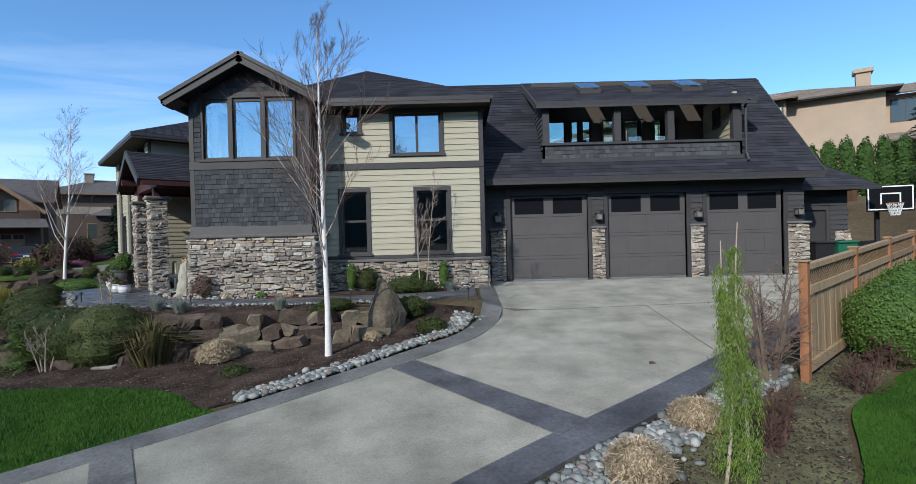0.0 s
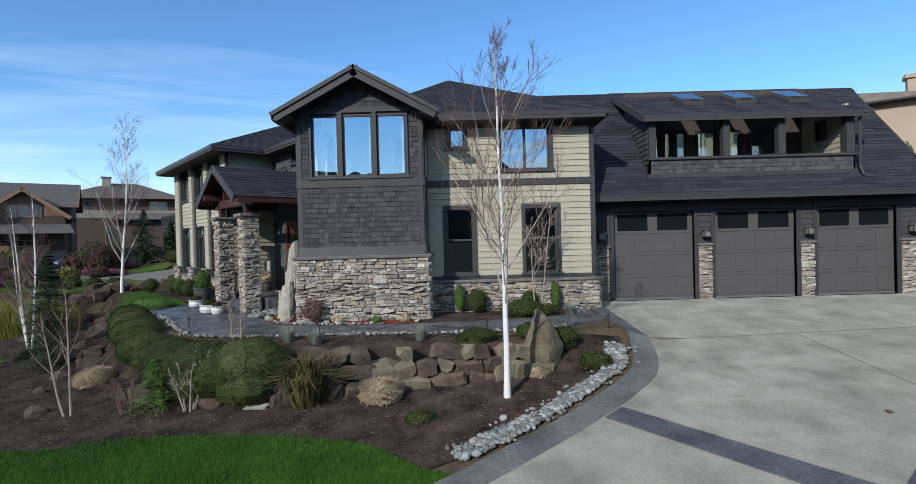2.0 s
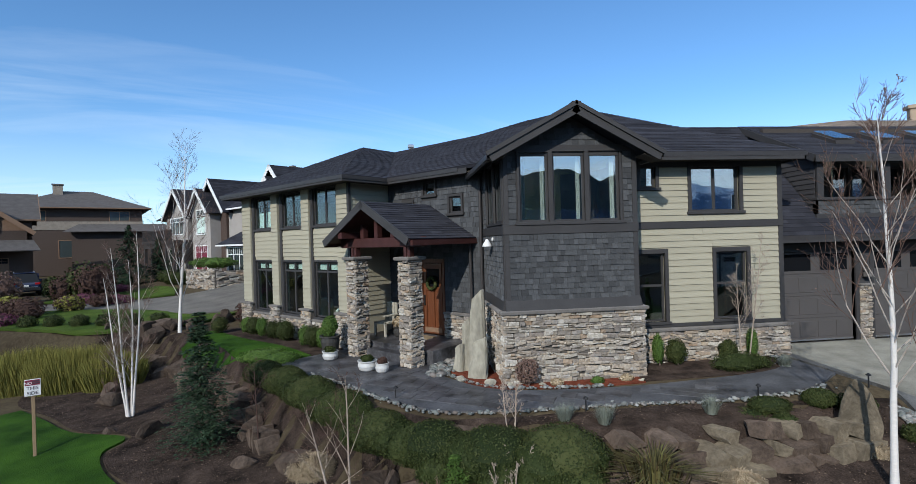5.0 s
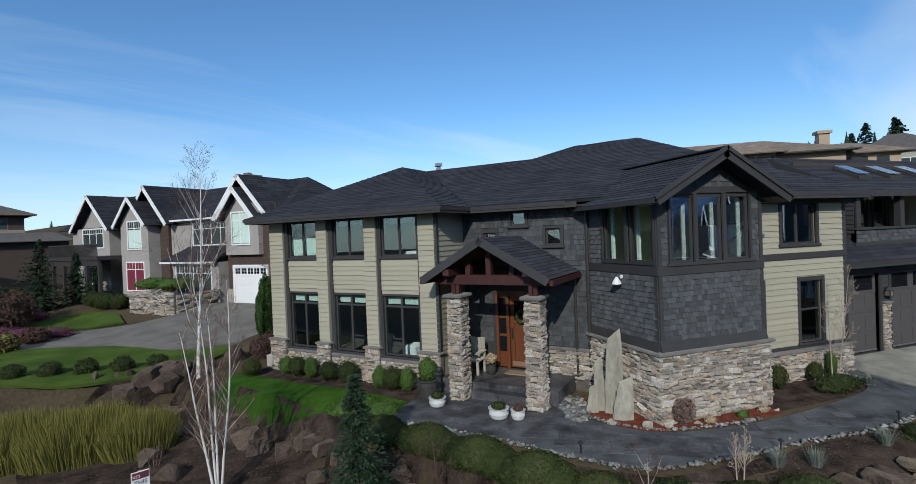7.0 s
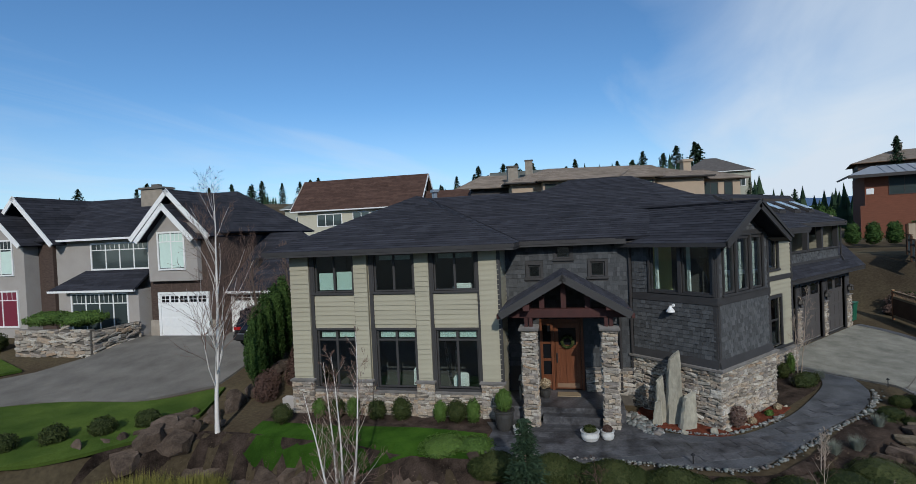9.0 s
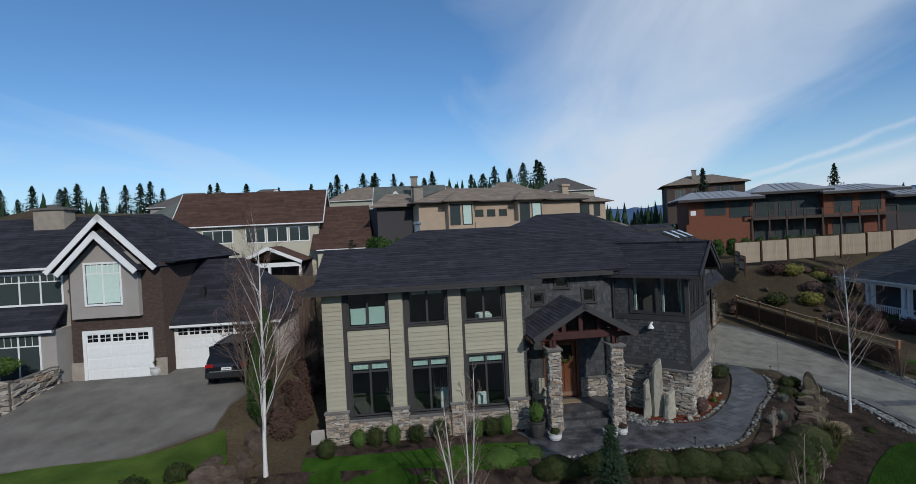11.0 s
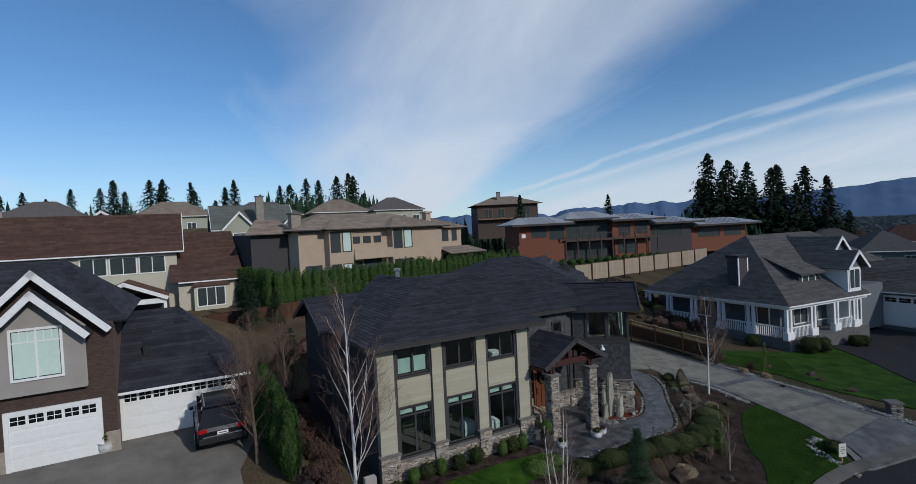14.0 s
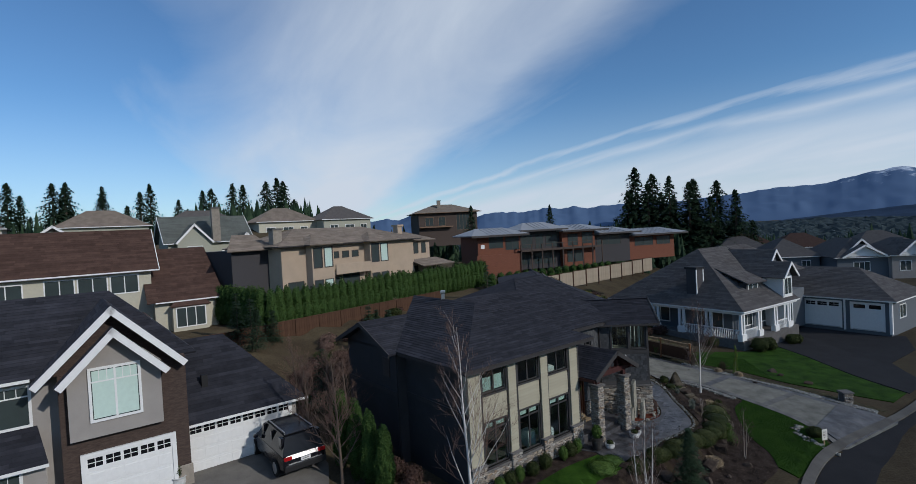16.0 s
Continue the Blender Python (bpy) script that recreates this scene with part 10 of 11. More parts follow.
gable_wall(FE, s_ + 0.8, s_ + 7.2, 2.2, 4.1, d_ - 2.4, d_ - 2.0, M_WHITE, he)
gable_front(FE, he, s_ + 4.4, 2.0, 3.4, 5.4, d_ - 1, d_ + 6, M_ROOF_GREY, M_WHITE, 0.3)
s_, d_ = fe(57.0, -48.2)
he = block_house("house", FE, s_, s_ + 8, d_, d_ + 12, -1.2, 2.4, 5.2, M_STUCCO, M_ROOF_GREY, "pale gabled bungalow with white trim", [(s_ + 1.2, s_ + 2.8, -0.3, 1.3, 2)], courses=False)
gable_front(FE, he, s_ + 3, 2.6, 2.4, 5.0, d_ - 1.2, d_ + 5, M_ROOF_GREY, M_WHITE, 0.3)
gable_wall(FE, s_ + 0.8, s_ + 5.2, 2.4, 4.6, d_ - 0.6, d_ - 0.2, M_WHITE, he)
for k, (x, y) in enumerate(((84, -30), (88, -46), (80, -58), (96, -38))):
    s_, d_ = fe(x, y)
    block_house("house", FE, s_, s_ + 12, d_, d_ + 9, -1.6, 2.6, 5.8, (M_TANSTUCCO, M_STUCCO)[k % 2], (M_ROOF_GREY, M_ROOF_BROWN)[k % 2], "distant low house among the trees", [(s_ + 2, s_ + 4, 0.2, 1.8, 2), (s_ + 7, s_ + 9, 0.2, 1.8, 2)], courses=False)
# houses across the street to the north-west
hn = block_house("house", Face(30), -14.0, -1.0, 82.0, 92.0, 2.0, 8.6, 11.0, M_BROWNPAINT, M_ROOF_GREY, "pale house under a wide hipped roof", [(-12.6, -10.6, 7.0, 8.1, 2), (-4.4, -2.4, 7.0, 8.1, 2), (-9.4, -5.6, 2.6, 4.6, 3)], over=1.0, trim=M_CLAYTRIM, chimney=(-9.5, 86, 11.6), courses=False)
roof_plane(hn, [Face(30)(-9.0, 79.0, 5.6), Face(30)(3.0, 79.0, 5.6), Face(30)(1.5, 82.0, 6.6), Face(30)(-7.5, 82.0, 6.6)], M_ROOF_GREY, courses=False)
solid("wall", Face(30), (-8.2, 79.8, -1), (2.4, 83, 5.6), M_BROWNPAINT, hn)
solid("upper_band", Face(30), (-14.05, 81.94, 5.9), (-0.95, 82.0, 6.9), M_BUFF, hn, "pale band between the storeys")
FM = Face(35)
hm = block_house("house", FM, -18.5, -5.0, 66.0, 76.0, 0.4, 6.3, 9.0, M_BROWNPAINT, M_ROOF_GREY, "brown timber house with a wooden garage door", [(-17.0, -14.0, 3.6, 5.4, 3), (-16.5, -13.5, 0.8, 2.6, 3)], hip=False, trim=M_CLAYTRIM, courses=False)
gable_front(FM, hm, -8.4, 3.6, 5.0, 7.8, 62.6, 72.0, M_ROOF_GREY, M_CLAYTRIM, 0.35)
solid("wall", FM, (-11.4, 63.4, -1.0), (-5.4, 66.0, 5.2), M_BROWNPAINT, hm)
gable_wall(FM, -11.4, -5.4, 5.19, 7.4, 63.4, 63.8, M_CLAYTRIM, hm)
far_window(FM, -9.6, -7.2, 5.1, 6.2, 63.38, hm, M_CLAYTRIM, 3)
roof_plane(hm, [FM(-12.2, 61.4, 3.5), FM(-4.6, 61.4, 3.5), FM(-5.0, 63.4, 4.4), FM(-11.8, 63.4, 4.4)], M_ROOF_GREY, courses=False)
garage_door(hm, FM, -10.2, -6.6, 0.2, 2.9, 63.3, M_CLAYTRIM, (4, 0.3), 4, 4, "brown wooden garage door")

# ---- distance: trees, hills ----
def fir_needles(h, r, rng, count, power, clear):
    """Boughs set all round the stem in a spiral, each a drooping fan of needle sprays."""
    vs, fs = [], []
    a = rng.uniform(0, 6.28)
    side_len = [rng.uniform(0.75, 1.1) for _ in range(8)]
    count = int(count * 1.15)
    for k in range(count):
        t = k / count
        a += 2.4 + rng.uniform(-0.5, 0.5)
        z = h * (clear + (0.99 - clear) * t)
        l = r * ((1 - t) ** power) * rng.uniform(0.45, 1.15) * side_len[int(a * 1.27) % 8] + 0.006 * h
        rise = 0.55 * t - 0.12
        c, s = math.cos(a), math.sin(a)
        n = max(3, int(l / (0.035 * h)))
        for j in range(n):
            q = (j + 0.6) / n
            for sg in (-1, 1, 0, -0.5, 0.5):
                o = Vector((c * l * q, s * l * q, z + l * (rise * q - 0.34 * q * q) + rng.uniform(-0.012, 0.012) * h))
                w = (0.3 * l * (1.05 - q) + 0.016 * h) * rng.uniform(0.7, 1.3)
                b = a + sg * rng.uniform(0.5, 1.0)
                dv = Vector((math.cos(b), math.sin(b), rng.uniform(-0.45, 0.05))) * w
                sv = Vector((-math.sin(b), math.cos(b), rng.uniform(-0.6, 0.6))) * (0.0095 * h) * rng.uniform(0.8, 1.4)
                i = len(vs)
                vs += [tuple(o - sv), tuple(o + sv), tuple(o + dv + Vector((0, 0, -0.006 * h)))]
                fs.append((i, i + 1, i + 2))
    return vs, fs


def fir_meshes():
    out = []
    for k, (h, r, power, clear, n) in enumerate(((12.0, 4.3, 0.95, 0.06, 130), (14.0, 4.4, 0.85, 0.1, 150), (10.0, 4.0, 1.0, 0.04, 120), (13.0, 4.6, 0.9, 0.14, 125), (12.0, 4.0, 1.0, 0.08, 110), (13.5, 4.8, 0.9, 0.05, 150))):
        rng = random.Random(200 + k)
        vs, fs = fir_needles(h, r, rng, n, power, clear)
        bm = bmesh.new()
        tube(bm, [Vector((0, 0, -0.8)), Vector((0, 0, h * 0.5)), Vector((0, 0, h * 1.0))], [0.22, 0.14, 0.02], 6)
        out.append((raw("foliage", vs, fs, M_FIR), mesh_of(bm, M_BARK), h))
    return out


FIRS = fir_meshes()


def fir(x, y, z, h, k, group, label="tall dark fir on the skyline", wide=1.0):
    me, tr, hh = FIRS[k % 6]
    top_z = z + h
    z = land(x, y) - 0.1
    h = max(2.0, top_z - z)
    top = empty("fir", (x, y, z), label, "conifer", group)
    m = Matrix.Translation((x, y, z)) @ Matrix.Rotation(k * 1.7, 4, "Z") @ Matrix.Diagonal((h / hh * wide, h / hh * wide, h / hh, 1))
    for name, d in (("foliage", me), ("trunk", tr)):
        ob = new(name, d)
        under(ob, top)
        ob.matrix_basis = m
    return top


rng = random.Random(9)
# the stand of firs to the east
for k, (x, y, h) in enumerate(((57.6, -0.6, 14.0), (59, -2.4, 18.2), (57, -4.0, 15.2), (60, -5.8, 17.0), (56.5, -7.6, 16.2), (59, -9.2, 13.0), (56, -10.8, 15.0), (58.5, -12.6, 15.6), (55, -14.0, 12.4), (57, -16.0, 15.0), (54.5, -18.0, 13.2), (57, -19.4, 10.5), (64, -3.0, 14.5), (65, -9.0, 14.0), (64, -15.0, 13.0), (56, -21.5, 8.0), (60, 1.0, 9.5))):
    x, y = -36 + 1.38 * (x + 36), 27 + 1.38 * (y - 28.6)
    fir(x, y, 0.0, 11.0 + 1.46 * (h - 9.0), k, "stand of firs", wide=1.3)
# single firs among the houses
for k, (x, y, z, h) in enumerate(((62.5, 25, 6.5, 9.0), (46, 30.5, 4, 5.0), (78, 8, 6, 9.5), (40, 33, 4, 4.8), (70, 46, 7, 6.0), (36, 26.5, 3.2, 4.2))):
    fir(x, y, z, h, k, "single firs", "dark fir among the houses", 0.95)
# skyline firs behind the houses, north to north-east
for k in range(70):
    a = radians(25 + 68 * (k + rng.uniform(-0.45, 0.45)) / 70)
    r = rng.uniform(180, 240)
    x, y = -20 + r * math.cos(a), 15 + r * math.sin(a)
    top_z = 10.6 + 0.118 * (1 - 0.3 * k / 70) * math.hypot(x + 34, y - 21) * rng.choice((0.55, 0.7, 0.82, 0.92, 1.0)) * rng.uniform(0.92, 1.06)
    fir(x, y, 0.0, top_z, k * 7 + k // 5, "skyline firs", wide=1.2)
for k in range(10):
    a = radians(98 + 40 * (k + rng.uniform(-0.3, 0.3)) / 10)
    x, y = -20 + 120 * math.cos(a), 15 + 120 * math.sin(a)
    fir(x, y, 3.0, rng.uniform(6, 10), k, "skyline firs")


def far_forest(name, a0, a1, r0, r1, n, z, h, label, seed):
    """Woods far off: many rough cones of needles in one object."""
    rng = random.Random(seed)
    vs, fs = [], []
    for _ in range(n):
        a, r = radians(rng.uniform(a0, a1)), rng.uniform(r0, r1)
        x, y = -20 + r * math.cos(a), 15 + r * math.sin(a)
        hh = h * rng.uniform(0.6, 1.25)
        w = hh * rng.uniform(0.16, 0.24)
        zz = land(x, y) if z is None else z
        for j in range(5):
            t0, t1 = j / 5 * 0.9, min(1.0, j / 5 * 0.9 + 0.34)
            i = len(vs)
            rr = w * (1 - t0)
            m = 7
            for q in range(m):
                th = 6.28 * q / m + j
                k = rr * rng.uniform(0.6, 1.25)
                vs.append((x + math.cos(th) * k, y + math.sin(th) * k, zz + hh * t0 - 0.12 * k))
            vs.append((x, y, zz + hh * t1))
            fs += [(i + q, i + (q + 1) % m, i + m) for q in range(m)]
    tagged(new(name, raw(name, vs, fs, M_FIR)), label, "woods", kind="stuff")


far_forest("far_woods", 2, 34, 150, 230, 420, None, 11, "dark conifer woods along the horizon", 1)
far_forest("far_woods", 24, 38, 125, 160, 130, None, 8, "dark conifer woods behind the houses", 2)
far_forest("far_woods", -42, 4, 150, 420, 1500, None, 10, "dark conifer woods in the valley", 3)
far_forest("far_woods", -20, -8, 92, 125, 110, None, 8.0, "dark young conifers behind the firs", 5)
far_forest("far_woods", 36, 95, 150, 220, 380, None, 8, "dark conifer woods on the hill", 4)


def canopy(name, a0, a1, r0, r1, label, seed):
    """Closed woods over the valley, seen from afar as a rough sheet of tree tops."""
    na, nr = 190, 90
    rng = random.Random(seed)
    vs, fs = [], []
    for j in range(nr + 1):
        r = r0 * (r1 / r0) ** (j / nr)
        for i in range(na + 1):
            a = radians(a0 + (a1 - a0) * i / na) + rng.uniform(-0.002, 0.002)
            x, y = -20 + r * math.cos(a), 15 + r * math.sin(a)
            z = land(x, y) + 3 + (4 + 0.002 * r) * rng.random() + 0.012 * r * noise.noise(Vector((x, y, 0)) * 0.004)
            vs.append((x, y, z))
    for j in range(nr):
        for i in range(na):
            k = j * (na + 1) + i
            fs.append((k, k + 1, k + na + 2, k + na + 1))
    tagged(new(name, raw(name, vs, fs, M_VALLEY)), label, "woods", kind="stuff")


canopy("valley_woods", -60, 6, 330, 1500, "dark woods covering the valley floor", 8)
# low bare scrub on the slope below the pale fence
for k in range(70):
    x, y = 14.5 + rng.uniform(0, 17), 5.0 + rng.uniform(0, 9.5)
    if x - 14 > (15 - y) * 1.6 + 5: continue
    w = rng.uniform(0.5, 0.95)
    shrub("winter_shrub", x, y, [(0, 0, w * 0.5, w, w, w * 0.6)], 1100, 0.07, rng.choice((M_RUSTTWIG, M_LEAF, M_GOLDSHRUB, M_TWIG)), "scrubby winter shrub on the slope", "shrub", "slope shrubs", 400 + k, core=0.7)
for k in range(84):
    x, y = -8 + rng.uniform(0, 27), 35 - rng.uniform(0, 11)
    w = rng.uniform(0.5, 0.9)
    shrub("winter_shrub", x, y, [(0, 0, w * 0.5, w, w, w * 0.6)], 900, 0.07, rng.choice((M_RUSTTWIG, M_TWIG, M_LEAF)), "scrubby winter shrub behind the house", "shrub", "back slope shrubs", 440 + k, core=0.7)
for k in range(22):
    boulder(15 + rng.uniform(0, 12), 8.5 + rng.uniform(0, 5), rng.uniform(0.25, 0.5), 0.3, 0.25, rng.uniform(0, 180), 700 + k, "pale rock on the scrubby slope", 0.35, group="slope rocks")
for k, (x, y, h) in enumerate(((3.0, 31.0, 4.2), (5.2, 30.0, 3.4), (-6.5, 31.5, 4.0), (20.5, 22.0, 4.2), (11.5, 17.5, 2.6))):
    conifer("young_fir", x, y, h, h * 0.28, M_SPRUCE, "young dark conifer behind the house", "young conifers", 450 + k, layers=18, per=9, dense=6, needle=0.14)
for k, (x, y, h) in enumerate(((1.4, 39.6, 4.2), (2.6, 41.3, 3.6), (0.2, 38.6, 3.2), (3.6, 38.9, 2.8), (7.5, 31.5, 2.4))):
    conifer("young_fir", x, y, h, h * 0.3, M_SPRUCE, "dark conifer at the hedge's corner", "young conifers", 480 + k, layers=20, per=10, dense=7, needle=0.13)
for k in range(17):
    x, y = -8.5 + rng.uniform(0, 14), 30 + rng.uniform(-5.5, 7.5)
    bare_tree("bare_shrub", x, y, rng.uniform(1.6, 3.4), 0.03, "brown twiggy bare shrub on the back slope", "shrub", "bare shrubs on the back slope", 490 + k, 11, 0.1, 0.42, mat=M_BARK, twig=rng.choice((M_TWIG, M_RUSTTWIG)), stems=4, levels=3, kids=(3, 5), up=0.04, angle=0.5)
# across the street: scrub and small firs
for k in range(30):
    x, y = -26 - rng.uniform(0, 12), 24 + rng.uniform(0, 10)
    if polyline_side(x, y, ROAD) > -1.2: continue
    w = rng.uniform(0.5, 0.9)
    shrub("winter_shrub", x, y, [(0, 0, w * 0.6, w, w, w * 0.7)], 900, 0.07, rng.choice((M_RUSTTWIG, M_RUSTTWIG, M_TWIG, M_GOLDSHRUB)), "russet winter shrub beside the street", "shrub", "street shrubs", 470 + k, core=0.6)
for k in range(18):
    a = rng.uniform(0, 1)
    x, y = -36 + rng.uniform(-9, 9), 38 + rng.uniform(-3, 3)
    w = rng.uniform(0.7, 1.3)
    shrub("winter_shrub", x, y, [(0, 0, w, w, w, w * 1.1)], 900, 0.1, rng.choice((M_RUSTTWIG, M_TWIG, M_LEAF)), "russet winter shrub before the brown house", "shrub", "garden shrubs across the street", 510 + k, core=0.6)
for k, (x, y, h) in enumerate(((-30.5, 44.5, 5.5), (-29.0, 46.0, 4.5), (-27.5, 45.0, 3.8))):
    fir(x, y, -0.2, h, k, "firs across the street", "dark young fir across the street", 1.3)


def mountains(name, dist, a0, a1, first, last, label, seed, mat, rugged=0.2):
    """A mountain chain far away: a crest that runs from the first height to the last, with spurs down to the plain."""
    nx, ny = 200, 16
    vs, fs = [], []
    off = Vector((seed * 3.7, seed, 0))
    for j in range(ny + 1):
        t = j / ny
        for i in range(nx + 1):
            q = i / nx
            a = radians(a0 + (a1 - a0) * q)
            r = dist * (1 + 0.22 * t)
            p = Vector((i * 0.05, j * 0.2, 0)) + off
            crest = (first + (last - first) * q) * (1 + rugged * (1.1 * noise.noise(Vector((i * 0.045, seed, 0))) + 0.5 * noise.noise(Vector((i * 0.14, seed, 3))) + 0.22 * noise.noise(Vector((i * 0.4, seed, 6)))))
            spur = 1 - 0.35 * (1 - t) * abs(noise.noise(p * 1.6)) - 0.12 * (1 - t) * noise.noise(p * 4)
            z = -30 + (crest + 30) * (t ** 0.75) * spur
            vs.append((-20 + r * math.cos(a), 15 + r * math.sin(a), z))
    for j in range(ny):
        for i in range(nx):
            k = j * (nx + 1) + i
            fs.append((k, k + 1, k + nx + 2, k + nx + 1))
    tagged(new(name, raw(name, vs, fs, mat, True)), label, "mountains", kind="structure")


# rock and snow colours carry the blue haze of distance
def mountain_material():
    m = bpy.data.materials.new("mountains tinted haze blue with snow")
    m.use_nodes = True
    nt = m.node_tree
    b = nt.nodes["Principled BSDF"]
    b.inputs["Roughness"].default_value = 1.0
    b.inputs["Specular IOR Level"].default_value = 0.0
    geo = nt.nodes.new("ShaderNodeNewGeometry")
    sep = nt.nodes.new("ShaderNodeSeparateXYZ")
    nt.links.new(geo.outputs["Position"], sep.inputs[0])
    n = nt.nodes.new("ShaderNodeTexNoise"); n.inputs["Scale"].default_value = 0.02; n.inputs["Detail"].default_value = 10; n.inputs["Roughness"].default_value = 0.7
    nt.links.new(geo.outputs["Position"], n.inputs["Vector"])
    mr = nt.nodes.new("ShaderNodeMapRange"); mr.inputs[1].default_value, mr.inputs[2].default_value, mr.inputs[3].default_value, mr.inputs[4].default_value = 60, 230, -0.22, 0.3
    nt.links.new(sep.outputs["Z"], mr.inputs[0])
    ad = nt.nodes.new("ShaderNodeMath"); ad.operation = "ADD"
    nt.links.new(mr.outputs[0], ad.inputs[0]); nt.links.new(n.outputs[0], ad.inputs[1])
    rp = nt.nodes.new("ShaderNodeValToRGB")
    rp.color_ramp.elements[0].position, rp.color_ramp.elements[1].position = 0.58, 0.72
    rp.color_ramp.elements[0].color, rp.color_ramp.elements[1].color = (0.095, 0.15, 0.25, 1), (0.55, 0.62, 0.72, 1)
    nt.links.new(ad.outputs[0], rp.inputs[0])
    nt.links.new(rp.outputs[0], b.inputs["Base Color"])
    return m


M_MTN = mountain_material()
mountains("mountains", 2200, -60, -14, 245, 75, "mountains tinted haze blue with patches of snow", 3, M_MTN, 0.14)
mountains("mountains", 2600, -20, 26, 120, 100, "low mountains tinted haze blue with snow on the horizon", 6, M_MTN, 0.3)
mountains("hills", 1600, -75, -24, 125, -25, "dark wooded hills tinted haze blue above the valley", 9, M_MOUNT, 0.3)
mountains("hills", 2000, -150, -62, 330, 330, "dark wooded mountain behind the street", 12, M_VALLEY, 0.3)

# ---- smaller things ----
def wall_lantern(x, y, z):
    """A craftsman wall lamp: back plate, arm, roofed lantern with glass."""
    l = empty("wall_lantern", (x, y, z), "dark bronze craftsman wall lantern on a stone pier", "wall lamp", "garage lanterns")
    part("back_plate", boxes(((x - 0.05, y - 0.02, z - 0.12), (x + 0.05, y, z + 0.14)), bevel=0.006), M_FRAME, l)
    part("arm", boxes(((x - 0.015, y - 0.16, z + 0.13), (x + 0.015, y - 0.01, z + 0.16))), M_FRAME, l)
    bm = bmesh.new()
    prism(bm, [(x - 0.12, y - 0.24, z + 0.06), (x + 0.12, y - 0.24, z + 0.06), (x + 0.05, y - 0.17, z + 0.14), (x - 0.05, y - 0.17, z + 0.14)], (0, 0.0, 0.0))
    bm.free()
    bm = bmesh.new()
    lathe(bm, [(0.16, z + 0.05), (0.155, z + 0.07), (0.05, z + 0.15), (0.02, z + 0.17)], (x, y - 0.13, 0), 4)
    part("roof", bm, M_FRAME, l)
    bm = bmesh.new()
    for a, b in ((-1, -1), (1, -1), (1, 1), (-1, 1)):
        box(bm, (x + a * 0.085 - 0.008, y - 0.13 + b * 0.085 - 0.008, z - 0.13), (x + a * 0.085 + 0.008, y - 0.13 + b * 0.085 + 0.008, z + 0.06))
    box(bm, (x - 0.1, y - 0.23, z - 0.15), (x + 0.1, y - 0.03, z - 0.13))
    part("cage", bm, M_FRAME, l)
    part("glass", boxes(((x - 0.075, y - 0.205, z - 0.13), (x + 0.075, y - 0.055, z + 0.05))), M_LANTERN, l, "frosted lantern glass")


for x in (1.22, 4.27, 7.27, 10.32):
    wall_lantern(x, GY - 0.02, 2.0)


def spot_lamp():
    l = empty("flood_lamp", (-6.95, 14.25, 3.2), "white shaded flood lamp on the tower side", "wall lamp")
    bm = bmesh.new()
    lathe(bm, [(0.05, 0.0), (0.05, 0.03), (0.04, 0.04)], (0, 0, 0), 10)
    bm.transform(Matrix.Translation((-6.92, 14.25, 3.25)) @ Matrix.Rotation(radians(-90), 4, "Y"))
    part("base", bm, M_WHITE, l)
    bm = bmesh.new()
    lathe(bm, [(0.12, -0.1), (0.11, -0.06), (0.04, 0.05), (0.03, 0.08)], (-7.08, 14.25, 3.18), 14)
    part("shade", bm, M_WHITE, l)


spot_lamp()


def pot(x, y, r, h, mat, label, plant=None, z=None, profile=None):
    z = land(x, y) + 0.05 if z is None else z
    p = empty("planter", (x, y, z), label, "plant pot")
    bm = bmesh.new()
    lathe(bm, profile or [(r * 0.6, 0), (r * 0.85, h * 0.15), (r, h * 0.5), (r * 0.9, h * 0.85), (r * 1.05, h * 0.93), (r * 1.05, h), (r * 0.9, h), (r * 0.85, h * 0.9)], (x, y, z), 20)
    part("pot", bm, mat, p)
    if plant:
        vs, fs = leaf_cloud([(x, y, z + h + c, a, a, b) for a, b, c in plant[0]], plant[2], plant[3], random.Random(int(abs(x) * 100)), core=0.75)
        under(new("plant", raw("plant", vs, fs, plant[1])), p)


p = W(-20.05, 2.95, 0)
pot(p.x, p.y, 0.27, 0.55, M_POT_D, "tall dark glazed planter with a clipped green shrub", ([(0.25, 0.34, 0.28)], M_LEAF_B, 2600, 0.03), profile=[(0.18, 0), (0.22, 0.1), (0.27, 0.4), (0.26, 0.5), (0.3, 0.53), (0.3, 0.57), (0.24, 0.57), (0.22, 0.5)])
for s, d, r, h in ((-19.55, 2.6, 0.22, 0.24), (-17.75, 2.45, 0.24, 0.26), (-17.3, 2.55, 0.17, 0.24)):
    p = W(s, d, 0)
    pot(p.x, p.y, r, h, M_POT_W, "white glazed bowl planter on the paving", ([(r * 0.8, 0.1, 0.04)], M_LEAF if r > 0.2 else M_RUSTTWIG, 500, 0.03))
p = W(-18.95, 4.6, 0)
pot(-15.78, 34.28, 0.26, 0.42, M_POT_W, "white planter with a small conifer beside the garage door", ([(0.16, 0.3, 0.2)], M_LEAF, 700, 0.03), z=land(-15.78, 34.28) + 0.09)
pot(p.x, p.y, 0.15, 0.3, M_POT_D, "small dark pot with yellow flowers by the door", ([(0.19, 0.17, 0.14)], M_STRAW, 900, 0.03), z=0.42)
